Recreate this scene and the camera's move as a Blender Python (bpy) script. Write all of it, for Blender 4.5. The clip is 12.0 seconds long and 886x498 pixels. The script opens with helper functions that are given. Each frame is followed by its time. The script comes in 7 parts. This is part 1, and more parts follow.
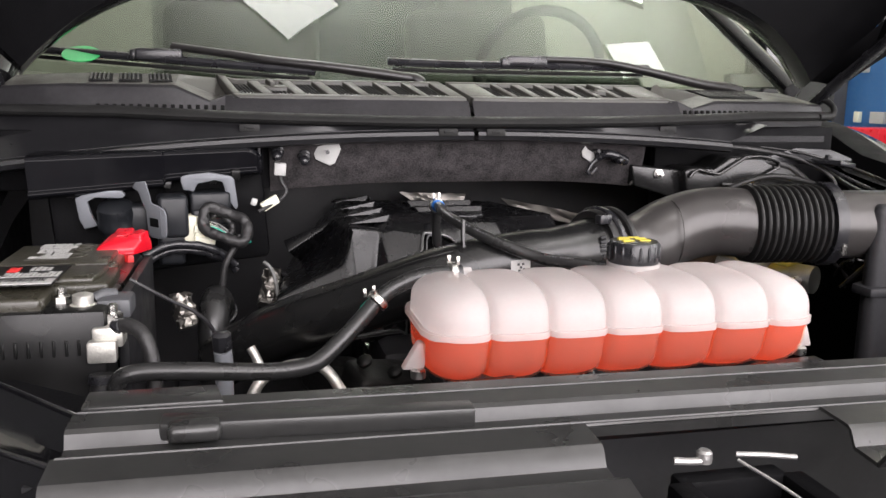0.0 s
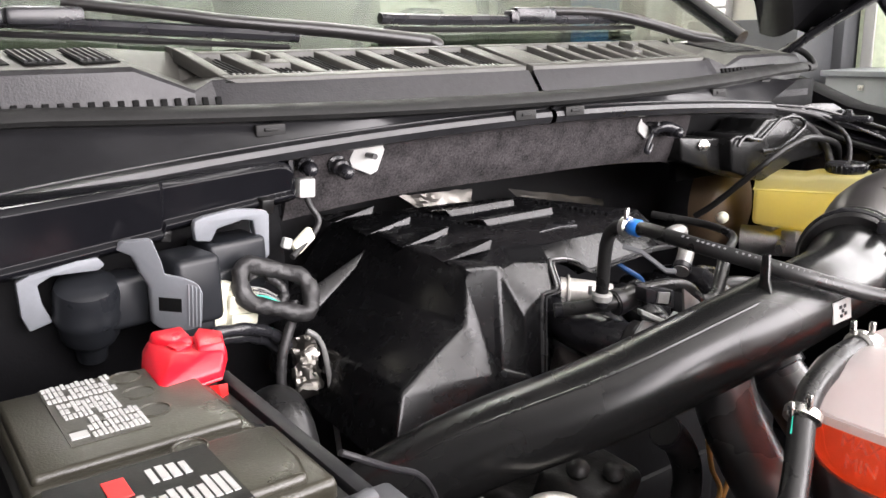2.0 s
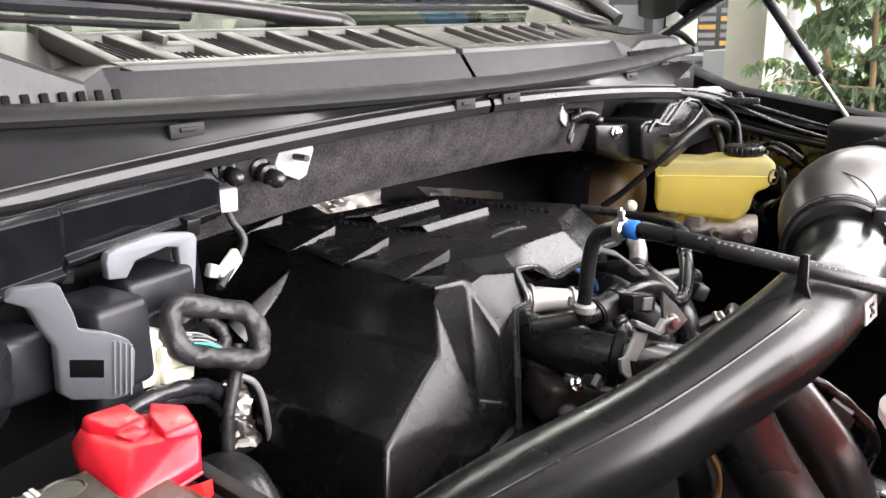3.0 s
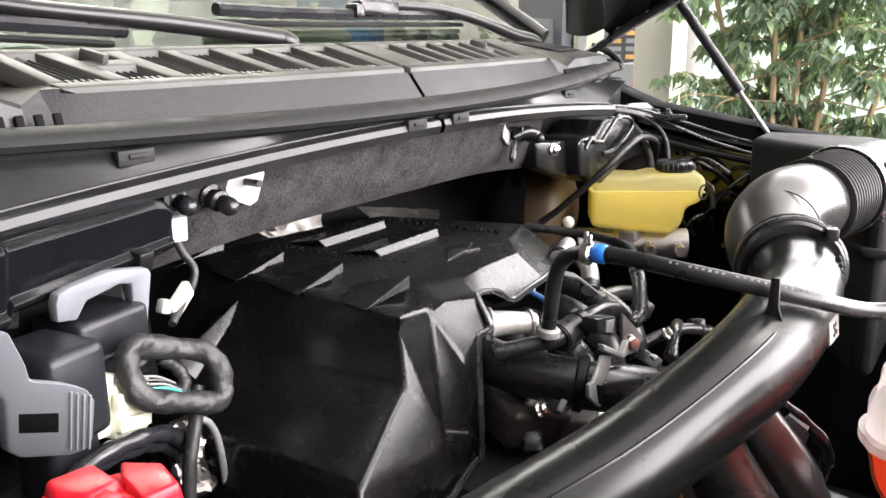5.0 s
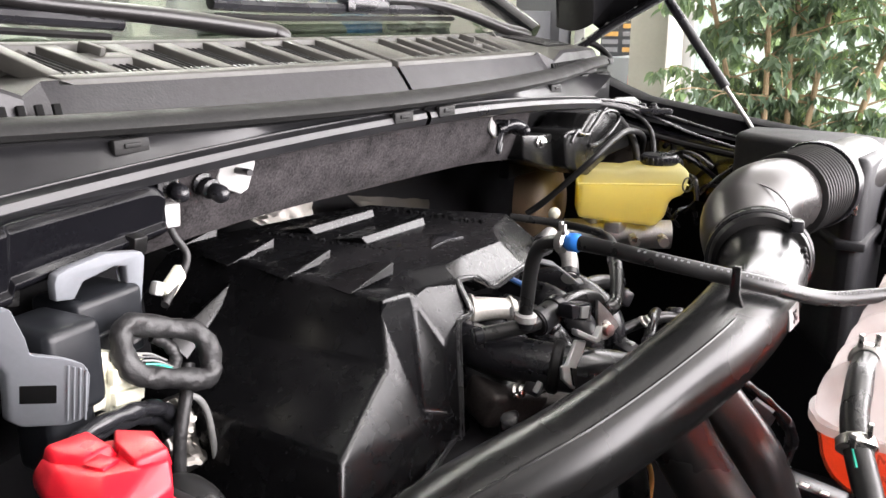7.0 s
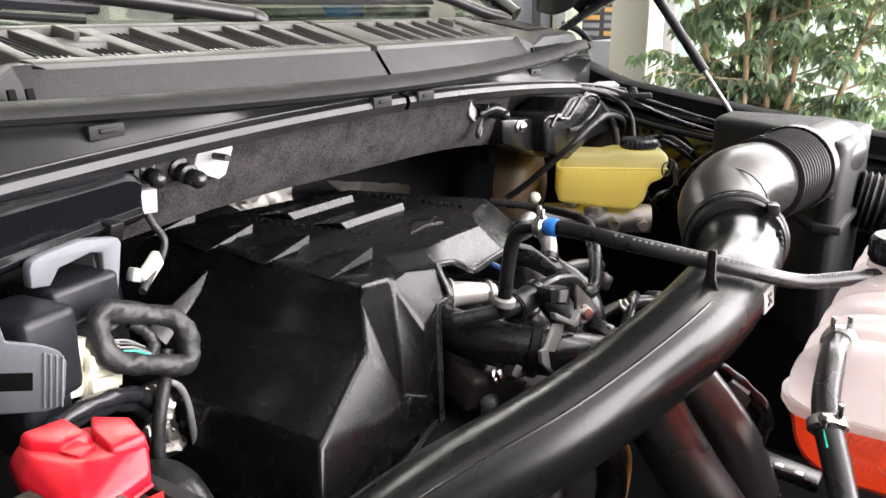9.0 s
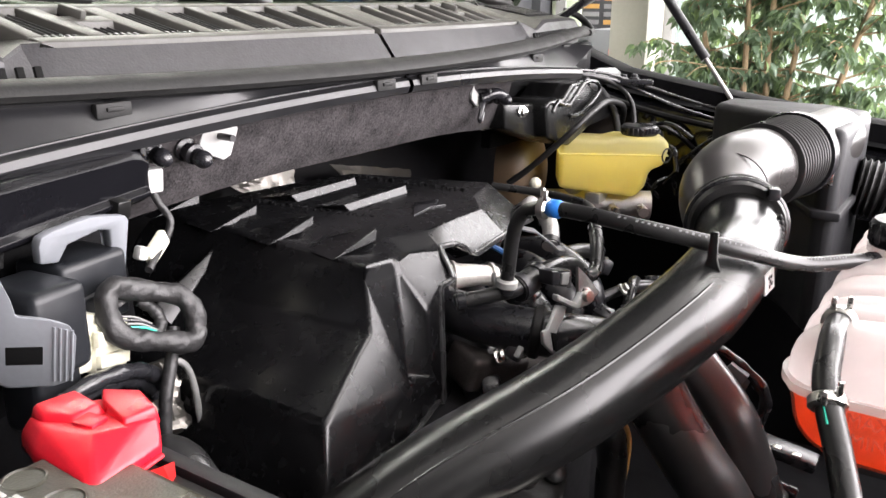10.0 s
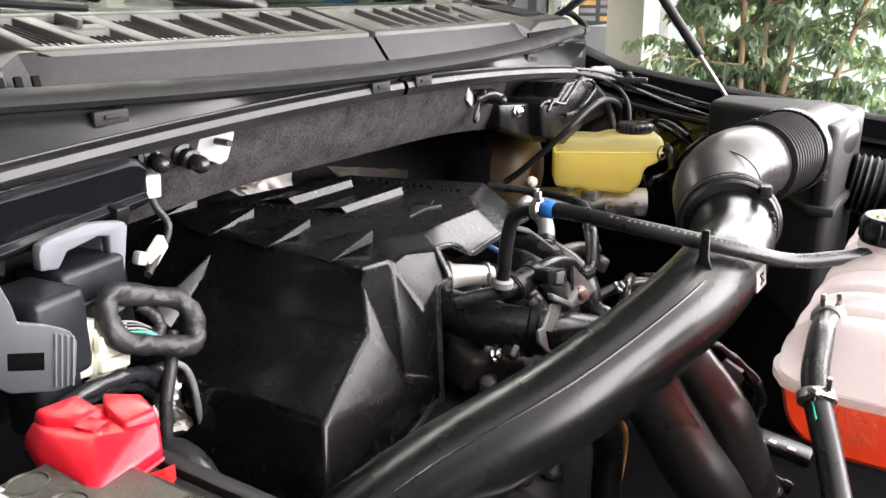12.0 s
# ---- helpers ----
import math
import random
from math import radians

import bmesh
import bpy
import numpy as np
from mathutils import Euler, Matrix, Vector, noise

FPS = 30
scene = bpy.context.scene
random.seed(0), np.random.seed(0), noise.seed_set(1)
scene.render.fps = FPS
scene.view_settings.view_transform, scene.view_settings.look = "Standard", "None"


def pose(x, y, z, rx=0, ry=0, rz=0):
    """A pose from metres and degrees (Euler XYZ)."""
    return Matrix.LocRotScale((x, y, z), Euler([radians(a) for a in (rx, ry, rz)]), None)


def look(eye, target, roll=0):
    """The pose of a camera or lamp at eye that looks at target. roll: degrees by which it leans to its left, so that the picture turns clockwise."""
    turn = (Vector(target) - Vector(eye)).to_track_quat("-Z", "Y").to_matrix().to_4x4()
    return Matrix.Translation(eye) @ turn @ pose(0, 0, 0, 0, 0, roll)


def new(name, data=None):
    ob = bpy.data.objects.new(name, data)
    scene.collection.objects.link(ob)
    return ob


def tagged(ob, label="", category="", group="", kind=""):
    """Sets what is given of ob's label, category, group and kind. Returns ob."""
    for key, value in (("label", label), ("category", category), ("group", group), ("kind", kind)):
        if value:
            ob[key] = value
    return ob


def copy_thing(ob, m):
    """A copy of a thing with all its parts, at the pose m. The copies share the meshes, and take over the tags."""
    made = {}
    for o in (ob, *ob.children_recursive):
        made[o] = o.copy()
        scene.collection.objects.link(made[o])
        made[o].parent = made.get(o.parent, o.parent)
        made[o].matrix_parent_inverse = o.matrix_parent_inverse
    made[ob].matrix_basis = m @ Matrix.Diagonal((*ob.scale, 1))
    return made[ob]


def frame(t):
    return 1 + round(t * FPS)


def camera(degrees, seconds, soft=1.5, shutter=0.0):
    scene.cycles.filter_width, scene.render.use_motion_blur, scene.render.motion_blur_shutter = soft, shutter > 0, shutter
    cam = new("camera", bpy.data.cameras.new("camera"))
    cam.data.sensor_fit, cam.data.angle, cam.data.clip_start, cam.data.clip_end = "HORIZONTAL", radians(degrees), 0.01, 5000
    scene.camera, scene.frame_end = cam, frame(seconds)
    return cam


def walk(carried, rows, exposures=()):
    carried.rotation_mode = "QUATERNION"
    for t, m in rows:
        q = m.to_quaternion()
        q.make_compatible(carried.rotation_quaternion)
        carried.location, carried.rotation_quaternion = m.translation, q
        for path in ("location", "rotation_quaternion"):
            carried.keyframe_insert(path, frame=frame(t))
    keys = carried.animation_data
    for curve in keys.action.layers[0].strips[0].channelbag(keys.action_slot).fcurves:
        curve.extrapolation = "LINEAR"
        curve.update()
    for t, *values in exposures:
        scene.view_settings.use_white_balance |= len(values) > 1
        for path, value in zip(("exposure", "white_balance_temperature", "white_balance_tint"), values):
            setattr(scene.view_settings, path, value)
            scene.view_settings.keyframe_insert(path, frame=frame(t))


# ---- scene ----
cam = camera(56.0, 12.0)
PATH = [
    (0, (-0.378, -0.605, 1.319), (0.061, 1.311, 0.95), 0.8),
    (0.5, (-0.497, -0.406, 1.334), (0.035, 1.477, 0.919), -0.1),
    (1, (-0.544, -0.226, 1.337), (0.139, 1.602, 0.899), -0.2),
    (1.5, (-0.625, -0.106, 1.328), (0.23, 1.647, 0.885), -1.1),
    (2, (-0.749, -0.003, 1.346), (0.373, 1.58, 0.859), -1.2),
    (2.5, (-0.748, 0.081, 1.327), (0.552, 1.512, 0.817), -1.1),
    (3, (-0.769, 0.203, 1.339), (0.681, 1.477, 0.817), -1.2),
    (3.5, (-0.781, 0.268, 1.355), (0.781, 1.397, 0.819), -1.0),
    (3.7, (-0.781, 0.27, 1.362), (0.797, 1.371, 0.818), -0.6),
    (5.5, (-0.779, 0.257, 1.346), (0.811, 1.364, 0.853), -0.5),
    (6, (-0.792, 0.253, 1.358), (0.794, 1.362, 0.855), 0.0),
    (6.5, (-0.801, 0.23, 1.355), (0.785, 1.336, 0.847), 0.3),
    (7, (-0.799, 0.227, 1.355), (0.79, 1.323, 0.83), -0.0),
    (9, (-0.798, 0.223, 1.356), (0.805, 1.279, 0.795), 0.1),
    (9.5, (-0.806, 0.222, 1.348), (0.797, 1.271, 0.773), 0.5),
    (10, (-0.808, 0.224, 1.35), (0.793, 1.27, 0.765), 0.5),
    (10.5, (-0.81, 0.221, 1.347), (0.786, 1.277, 0.766), 0.4),
    (11, (-0.813, 0.215, 1.352), (0.791, 1.256, 0.765), 0.4),
    (11.5, (-0.815, 0.214, 1.355), (0.786, 1.256, 0.762), 0.1),
    (12, (-0.812, 0.216, 1.356), (0.788, 1.262, 0.765), -0.2),
]
walk(cam, [(t, look(eye, target, roll)) for t, eye, target, roll in PATH], exposures=[(0, -0.84), (1, -0.40), (2.5, 0.14), (3.7, 0.31), (6, 0.32), (7, 0.22), (9, 0.08), (9.5, 0.2), (10.2, 0.2), (11, 0.04), (12, 0.08)])

# ---- world and lights ----
world = bpy.data.worlds.new("world")
scene.world = world
world.use_nodes = True
wn = world.node_tree.nodes
sky = wn.new("ShaderNodeTexSky")
sky.sky_type, sky.sun_disc, sky.sun_elevation, sky.sun_rotation = "NISHITA", False, radians(40), radians(100)
world.node_tree.links.new(sky.outputs[0], wn["Background"].inputs[0])
wn["Background"].inputs[1].default_value = 0.12


def area_lamp(name, m, sx, sy, watts, col=(1, 1, 1)):
    d = bpy.data.lights.new(name, "AREA")
    d.shape, d.size, d.size_y, d.energy, d.color = "RECTANGLE", sx, sy, watts, col
    ob = new(name, d)
    ob.matrix_world = m
    return ob


WINDOW_W, FRONT_W, LAMP_W = 600.0, 1250.0, 26.0


# ---- materials ----
def mat(name, col, rough=0.5, metal=0.0, var=0.2, scale=30.0, bump=0.0, bscale=500.0, coat=0.0, rvar=0.1, spec=0.5, sss=0.0, stretch=None):
    """Base colour varied at two scales, roughness varied, fine relief."""
    m = bpy.data.materials.new(name)
    m.use_nodes = True
    nt = m.node_tree
    n, l = nt.nodes, nt.links
    p = n["Principled BSDF"]
    tc = n.new("ShaderNodeTexCoord")
    src = tc.outputs["Object"]
    if stretch:
        mp = n.new("ShaderNodeMapping")
        mp.inputs["Scale"].default_value = stretch
        l.new(src, mp.inputs["Vector"])
        src = mp.outputs[0]
    a = n.new("ShaderNodeTexNoise")
    a.inputs["Scale"].default_value, a.inputs["Detail"].default_value = scale, 4
    b = n.new("ShaderNodeTexNoise")
    b.inputs["Scale"].default_value, b.inputs["Detail"].default_value = scale * 9, 3
    l.new(src, a.inputs["Vector"])
    l.new(src, b.inputs["Vector"])
    mix = n.new("ShaderNodeMath")
    mix.operation = "MULTIPLY_ADD"
    mix.inputs[1].default_value = 0.5
    l.new(a.outputs["Fac"], mix.inputs[0])
    half = n.new("ShaderNodeMath")
    half.operation = "MULTIPLY"
    half.inputs[1].default_value = 0.5
    l.new(b.outputs["Fac"], half.inputs[0])
    l.new(half.outputs[0], mix.inputs[2])
    ramp = n.new("ShaderNodeMapRange")
    ramp.inputs["From Min"].default_value, ramp.inputs["From Max"].default_value = 0.3, 0.7
    ramp.inputs["To Min"].default_value, ramp.inputs["To Max"].default_value = 1 - var, 1 + var
    l.new(mix.outputs[0], ramp.inputs["Value"])
    hsv = n.new("ShaderNodeHueSaturation")
    hsv.inputs["Color"].default_value = (*col, 1)
    l.new(ramp.outputs[0], hsv.inputs["Value"])
    l.new(hsv.outputs[0], p.inputs["Base Color"])
    rr = n.new("ShaderNodeMapRange")
    rr.inputs["From Min"].default_value, rr.inputs["From Max"].default_value = 0.3, 0.7
    rr.inputs["To Min"].default_value, rr.inputs["To Max"].default_value = max(0.02, rough - rvar), min(1, rough + rvar)
    l.new(a.outputs["Fac"], rr.inputs["Value"])
    l.new(rr.outputs[0], p.inputs["Roughness"])
    p.inputs["Metallic"].default_value = metal
    p.inputs["Specular IOR Level"].default_value = spec
    p.inputs["Coat Weight"].default_value = coat
    p.inputs["Coat Roughness"].default_value = 0.05
    if sss:
        p.inputs["Subsurface Weight"].default_value = sss
        p.inputs["Subsurface Radius"].default_value = (0.02, 0.012, 0.01)
        p.inputs["Subsurface Scale"].default_value = 1.0
    if bump:
        c = n.new("ShaderNodeTexNoise")
        c.inputs["Scale"].default_value, c.inputs["Detail"].default_value = bscale, 2
        l.new(src, c.inputs["Vector"])
        bp = n.new("ShaderNodeBump")
        bp.inputs["Strength"].default_value, bp.inputs["Distance"].default_value = bump, 0.001
        l.new(c.outputs["Fac"], bp.inputs["Height"])
        l.new(bp.outputs[0], p.inputs["Normal"])
    return m


def see_through(name, col, share, rough=0.3, sss=0.0, spread=0.35):
    """A milky plastic wall: part of the light passes straight through, part spreads."""
    m = mat(name, col, rough, var=0.05, scale=25, sss=sss)
    nt = m.node_tree
    n, l = nt.nodes, nt.links
    p, out = n["Principled BSDF"], n["Material Output"]
    tl = n.new("ShaderNodeBsdfTranslucent")
    tl.inputs[0].default_value = (*col, 1)
    tr = n.new("ShaderNodeBsdfTransparent")
    tr.inputs[0].default_value = (*col, 1)
    m1, m2 = n.new("ShaderNodeMixShader"), n.new("ShaderNodeMixShader")
    m1.inputs[0].default_value, m2.inputs[0].default_value = spread, share
    l.new(p.outputs[0], m1.inputs[1])
    l.new(tl.outputs[0], m1.inputs[2])
    l.new(m1.outputs[0], m2.inputs[1])
    l.new(tr.outputs[0], m2.inputs[2])
    l.new(m2.outputs[0], out.inputs[0])
    return m


def glass(name, col=(1, 1, 1), share=0.9):
    """A thin pane: clear, with the mirror of a dielectric."""
    m = bpy.data.materials.new(name)
    m.use_nodes = True
    n, l = m.node_tree.nodes, m.node_tree.links
    n.remove(n["Principled BSDF"])
    tr, gl, fr, mx = n.new("ShaderNodeBsdfTransparent"), n.new("ShaderNodeBsdfGlossy"), n.new("ShaderNodeLayerWeight"), n.new("ShaderNodeMixShader")
    pw, ad = n.new("ShaderNodeMath"), n.new("ShaderNodeMath")
    tr.inputs[0].default_value = (*[c * share for c in col], 1)
    gl.inputs["Roughness"].default_value = 0.02
    fr.inputs[0].default_value = 0.5
    pw.operation, ad.operation = "POWER", "MULTIPLY_ADD"
    pw.inputs[1].default_value, ad.inputs[1].default_value, ad.inputs[2].default_value = 5.0, 0.96, 0.04
    l.new(fr.outputs["Facing"], pw.inputs[0])
    l.new(pw.outputs[0], ad.inputs[0])
    l.new(ad.outputs[0], mx.inputs[0])
    l.new(tr.outputs[0], mx.inputs[1])
    l.new(gl.outputs[0], mx.inputs[2])
    l.new(mx.outputs[0], n["Material Output"].inputs[0])
    return m


def glow(name, col, strength):
    m = bpy.data.materials.new(name)
    m.use_nodes = True
    p = m.node_tree.nodes["Principled BSDF"]
    p.inputs["Base Color"].default_value = (*col, 1)
    p.inputs["Emission Color"].default_value = (*col, 1)
    p.inputs["Emission Strength"].default_value = strength
    return m


def leafy(name, col):
    """A thin leaf that lets some light through."""
    m = mat(name, col, 0.35, scale=14, var=0.5, rvar=0.12)
    n, l = m.node_tree.nodes, m.node_tree.links
    tl, mx = n.new("ShaderNodeBsdfTranslucent"), n.new("ShaderNodeMixShader")
    tl.inputs[0].default_value = (col[0] * 1.6, col[1] * 1.5, col[2], 1)
    mx.inputs[0].default_value = 0.45
    l.new(n["Principled BSDF"].outputs[0], mx.inputs[1])
    l.new(tl.outputs[0], mx.inputs[2])
    l.new(mx.outputs[0], n["Material Output"].inputs[0])
    return m


M_COVER = mat("moulded black plastic", (0.0045, 0.0045, 0.005), 0.27, spec=0.42, bump=0.012, bscale=1300, scale=60, var=0.1, rvar=0.01)
# Cowl plastic in its darker tone, with the front face's shade in the colour.
M_COWL = mat("weathered plastic shaded tone", (0.016, 0.0155, 0.017), 0.40, bump=0.35, bscale=420, scale=14, var=0.35, rvar=0.10, spec=0.38)
M_FLANGE = mat("satin black flange plastic", (0.009, 0.009, 0.010), 0.34, bump=0.05, bscale=500, scale=10, var=0.3, rvar=0.08, spec=0.42)
M_ARM = mat("satin wiper arm paint", (0.012, 0.011, 0.011), 0.36, bump=0.05, bscale=500, scale=12, rvar=0.03)
# Same cowl plastic, lighter: the light on the top is in the colour.
M_COWLTOP = mat("matt cowl plastic lit tone", (0.036, 0.035, 0.031), 0.46, spec=0.42, bump=0.25, bscale=900, scale=18, var=0.15)
M_RUBBER = mat("black rubber", (0.010, 0.0098, 0.0098), 0.42, spec=0.28, bump=0.15, bscale=300)
M_LIP = mat("aged lip rubber", (0.010, 0.010, 0.0098), 0.62, bump=0.3, bscale=300, spec=0.25)
# Near black that stands for the shade inside openings.
M_SLOT = mat("slot shade black", (0.004, 0.004, 0.004), 0.8, spec=0.1)
M_FELT = mat("grey felt", (0.036, 0.033, 0.034), 0.95, bump=1.0, bscale=350, scale=40, var=0.8, spec=0.1)
M_BLACK = mat("black bay plastic", (0.013, 0.013, 0.015), 0.28, scale=20, bump=0.03, bscale=400)
M_DULL = mat("dull black metal", (0.012, 0.012, 0.0135), 0.5, spec=0.3, scale=20, bump=0.08, bscale=200)
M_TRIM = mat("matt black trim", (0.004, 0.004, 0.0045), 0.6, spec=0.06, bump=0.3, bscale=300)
M_SHIELD = mat("ribbed shield plastic", (0.024, 0.024, 0.0235), 0.32, bump=0.04, bscale=700, scale=12, var=0.25)
M_LID = mat("fuse lid plastic", (0.004, 0.004, 0.005), 0.14, spec=0.12, var=0.1, rvar=0.04)
M_PAINT = mat("black body paint", (0.006, 0.006, 0.007), 0.12, coat=0.6, var=0.05, rvar=0.03)
M_PIPE = mat("satin black pipe plastic", (0.008, 0.008, 0.008), 0.26, scale=9, bump=0.012, bscale=600, rvar=0.03, spec=0.5)
# Base colour lightened to stand in for light missing on the lower pipes.
M_LOWPIPE = mat("lightened glossy pipe plastic", (0.036, 0.036, 0.037), 0.28, scale=9, bump=0.05, bscale=600, rvar=0.05, spec=0.95)
M_ELBOW = mat("satin gunmetal duct plastic", (0.046, 0.043, 0.042), 0.30, 0.32, spec=0.45, scale=9, bump=0.01, bscale=500, rvar=0.03, var=0.08)
M_HOSE = mat("black hose rubber", (0.015, 0.015, 0.015), 0.30, scale=30, bump=0.06, bscale=250, spec=0.45)
M_TAPE = mat("cloth harness tape", (0.013, 0.0126, 0.013), 0.5, scale=60, bump=1.0, bscale=180, var=0.35)
M_GREY = mat("light grey plastic", (0.175, 0.184, 0.20), 0.45, scale=30, var=0.06)
M_CREAM = mat("cream connector plastic", (0.64, 0.63, 0.51), 0.45, scale=40, var=0.08)
M_WHITE = mat("white plastic", (0.37, 0.37, 0.36), 0.45, scale=30, var=0.06)
M_PAPER = mat("white paper", (0.85, 0.85, 0.84), 0.8, scale=20, var=0.04)
M_RED = mat("red plastic", (0.56, 0.006, 0.018), 0.33, scale=30, var=0.08)
M_REDFILM = see_through("clear red plastic", (0.75, 0.03, 0.03), 0.3)
M_BATT = mat("battery case plastic", (0.027, 0.025, 0.018), 0.33, scale=16, bump=0.25, bscale=600, var=0.12)
M_BATTBLK = mat("black battery plastic", (0.006, 0.006, 0.006), 0.32, spec=0.3, scale=16, bump=0.1, bscale=600)
M_INKRED = mat("red label ink", (0.65, 0.03, 0.03), 0.5, var=0.05)
M_STEEL = mat("zinc plated steel", (0.62, 0.61, 0.58), 0.3, 1.0, scale=60, bump=0.2, bscale=300)
M_LEAD = mat("grey lead", (0.55, 0.54, 0.50), 0.45, 0.8, scale=60, bump=0.4, bscale=200)
M_FOIL = mat("crumpled foil", (0.27, 0.255, 0.235), 0.42, 1.0, scale=50, bump=0.12, bscale=60, var=0.12)
M_ALU = mat("cast aluminium", (0.42, 0.41, 0.40), 0.5, 0.9, scale=60, bump=0.7, bscale=260, var=0.2)
M_TANK = see_through("milky tank plastic", (0.85, 0.825, 0.815), 0.42, 0.15, spread=0.55)
M_TANKLOW = see_through("thin tank plastic", (1.0, 0.84, 0.74), 0.80, 0.3, spread=0.7)
M_COOLANT = see_through("orange red coolant", (1.0, 0.31, 0.15), 0.05, 0.2, spread=0.88)
M_YELTANK = see_through("yellowed tank plastic", (1.0, 0.96, 0.60), 0.52, 0.25, spread=0.6)
M_FLUID = see_through("yellow brake fluid", (1.0, 0.88, 0.13), 0.05, 0.3, spread=0.7)
M_BLUE = mat("blue clip plastic", (0.02, 0.16, 0.55), 0.4, var=0.06)
M_TEAL = mat("green wire", (0.02, 0.4, 0.28), 0.4)
M_TAN = mat("tan wire", (0.5, 0.28, 0.08), 0.5)
M_YELINK = mat("yellow print", (0.50, 0.42, 0.05), 0.5)
M_LETTER = mat("grey hose print", (0.20, 0.20, 0.21), 0.6)
M_PANEL = glow("lamp panel light", (1.0, 0.98, 0.96), 14.0)
M_GLASS = glass("windscreen glass", (0.92, 1.0, 0.89), 0.57)
M_TINT = glass("dimming rear glass", (0.55, 0.62, 0.55), 0.45)
M_PANE = glass("window pane", (0.97, 1, 0.98), 0.97)
M_WALL = mat("cream wall paint", (0.48, 0.47, 0.42), 0.8, scale=6, var=0.05, bump=0.2, bscale=120)
M_DARKWALL = mat("dark wall paint for reflections", (0.035, 0.036, 0.038), 0.8, scale=6, var=0.1, bump=0.2, bscale=120)
M_SIDEWALL = mat("grey wall paint", (0.32, 0.32, 0.31), 0.7, scale=6, var=0.06, bump=0.2, bscale=120)
M_COLUMN = mat("cream column paint", (0.40, 0.39, 0.34), 0.8, scale=6, var=0.05, bump=0.2, bscale=120)
M_CEIL = mat("pale ceiling paint", (0.62, 0.62, 0.60), 0.9, scale=4, var=0.05)
M_FLOOR = mat("grey floor tile", (0.32, 0.32, 0.31), 0.4, scale=5, var=0.15, bump=0.1, bscale=80)
M_DARKGREY = mat("anthracite panel", (0.055, 0.057, 0.062), 0.5, scale=8, var=0.1)
M_LEAF = leafy("ficus leaf", (0.10, 0.15, 0.10))
M_LEAFY = leafy("young ficus leaf", (0.17, 0.25, 0.13))
M_BARK = mat("ficus bark", (0.30, 0.22, 0.13), 0.85, scale=40, bump=0.7, bscale=120, var=0.3)
M_CABIN = mat("cabin plastic", (0.17, 0.18, 0.15), 0.6, var=0.05, scale=14, bump=0.0, bscale=600)
M_WHEEL = mat("dark wheel leather", (0.05, 0.055, 0.045), 0.5)
M_SEAT = mat("grey seat cloth", (0.17, 0.18, 0.15), 0.9, var=0.03, scale=30, bump=0.0, bscale=300)
M_LINER = mat("headliner cloth", (0.40, 0.41, 0.37), 0.95, var=0.03, scale=20, bump=0.0, bscale=300)
M_AIRBOX = mat("satin air box plastic", (0.022, 0.022, 0.024), 0.5, scale=14, bump=0.2, bscale=500, rvar=0.06, spec=0.2)
M_CLAMPGREY = mat("grey wire sheath", (0.16, 0.16, 0.155), 0.5)
M_DARKALU = mat("dark pump aluminium", (0.022, 0.0215, 0.021), 0.5, 0.7, scale=60, bump=0.5, bscale=260, var=0.3)
M_GREEN = mat("green film", (0.03, 0.35, 0.10), 0.4)
M_BLUEBOX = mat("blue card", (0.02, 0.10, 0.27), 0.6, var=0.08)


# ---- mesh helpers ----
def soft(bm, deg=38.0):
    bm.normal_update()
    lim = radians(deg)
    for f in bm.faces:
        f.smooth = True
    for e in bm.edges:
        e.smooth = len(e.link_faces) == 2 and e.calc_face_angle(0) < lim


def bev(bm, w, seg=2, deg=28.0, edges=None):
    bm.normal_update()
    es = edges or [e for e in bm.edges if len(e.link_faces) == 2 and e.calc_face_angle(0) > radians(deg)]
    bmesh.ops.bevel(bm, geom=es, offset=w, segments=seg, profile=0.5, affect="EDGES", clamp_overlap=True)


def box(bm, c, s, m=None, w=0.0, seg=2):
    """A box of size s centred at c, its edges rounded by w."""
    b = bmesh.new()
    bmesh.ops.create_cube(b, size=1.0)
    bmesh.ops.scale(b, vec=s, verts=b.verts)
    if w:
        bmesh.ops.bevel(b, geom=list(b.edges), offset=w, segments=seg, profile=0.5, affect="EDGES", clamp_overlap=True)
    join(bm, b, Matrix.Translation(c) @ (m or Matrix()))


def join(bm, b, m=None):
    """Adds the mesh b, moved by m, to bm."""
    if m is not None:
        bmesh.ops.transform(b, matrix=m, verts=b.verts)
    tmp = bpy.data.meshes.new("tmp")
    b.to_mesh(tmp)
    b.free()
    bm.from_mesh(tmp)
    bpy.data.meshes.remove(tmp)


def prism(bm, poly, axis, a, b, w=0.0, seg=2, m=None):
    """The outline poly (two of x, y, z in order) drawn out along axis from a to b."""
    t = bmesh.new()
    put3 = {"x": lambda p, v: (v, p[0], p[1]), "y": lambda p, v: (p[0], v, p[1]), "z": lambda p, v: (p[0], p[1], v)}[axis]
    lo = [t.verts.new(put3(p, a)) for p in poly]
    hi = [t.verts.new(put3(p, b)) for p in poly]
    k = len(poly)
    t.faces.new(lo)
    t.faces.new(hi[::-1])
    for i in range(k):
        t.faces.new((lo[i], hi[i], hi[(i + 1) % k], lo[(i + 1) % k]))
    bmesh.ops.recalc_face_normals(t, faces=t.faces)
    if w:
        bev(t, w, seg)
    join(bm, t, m)


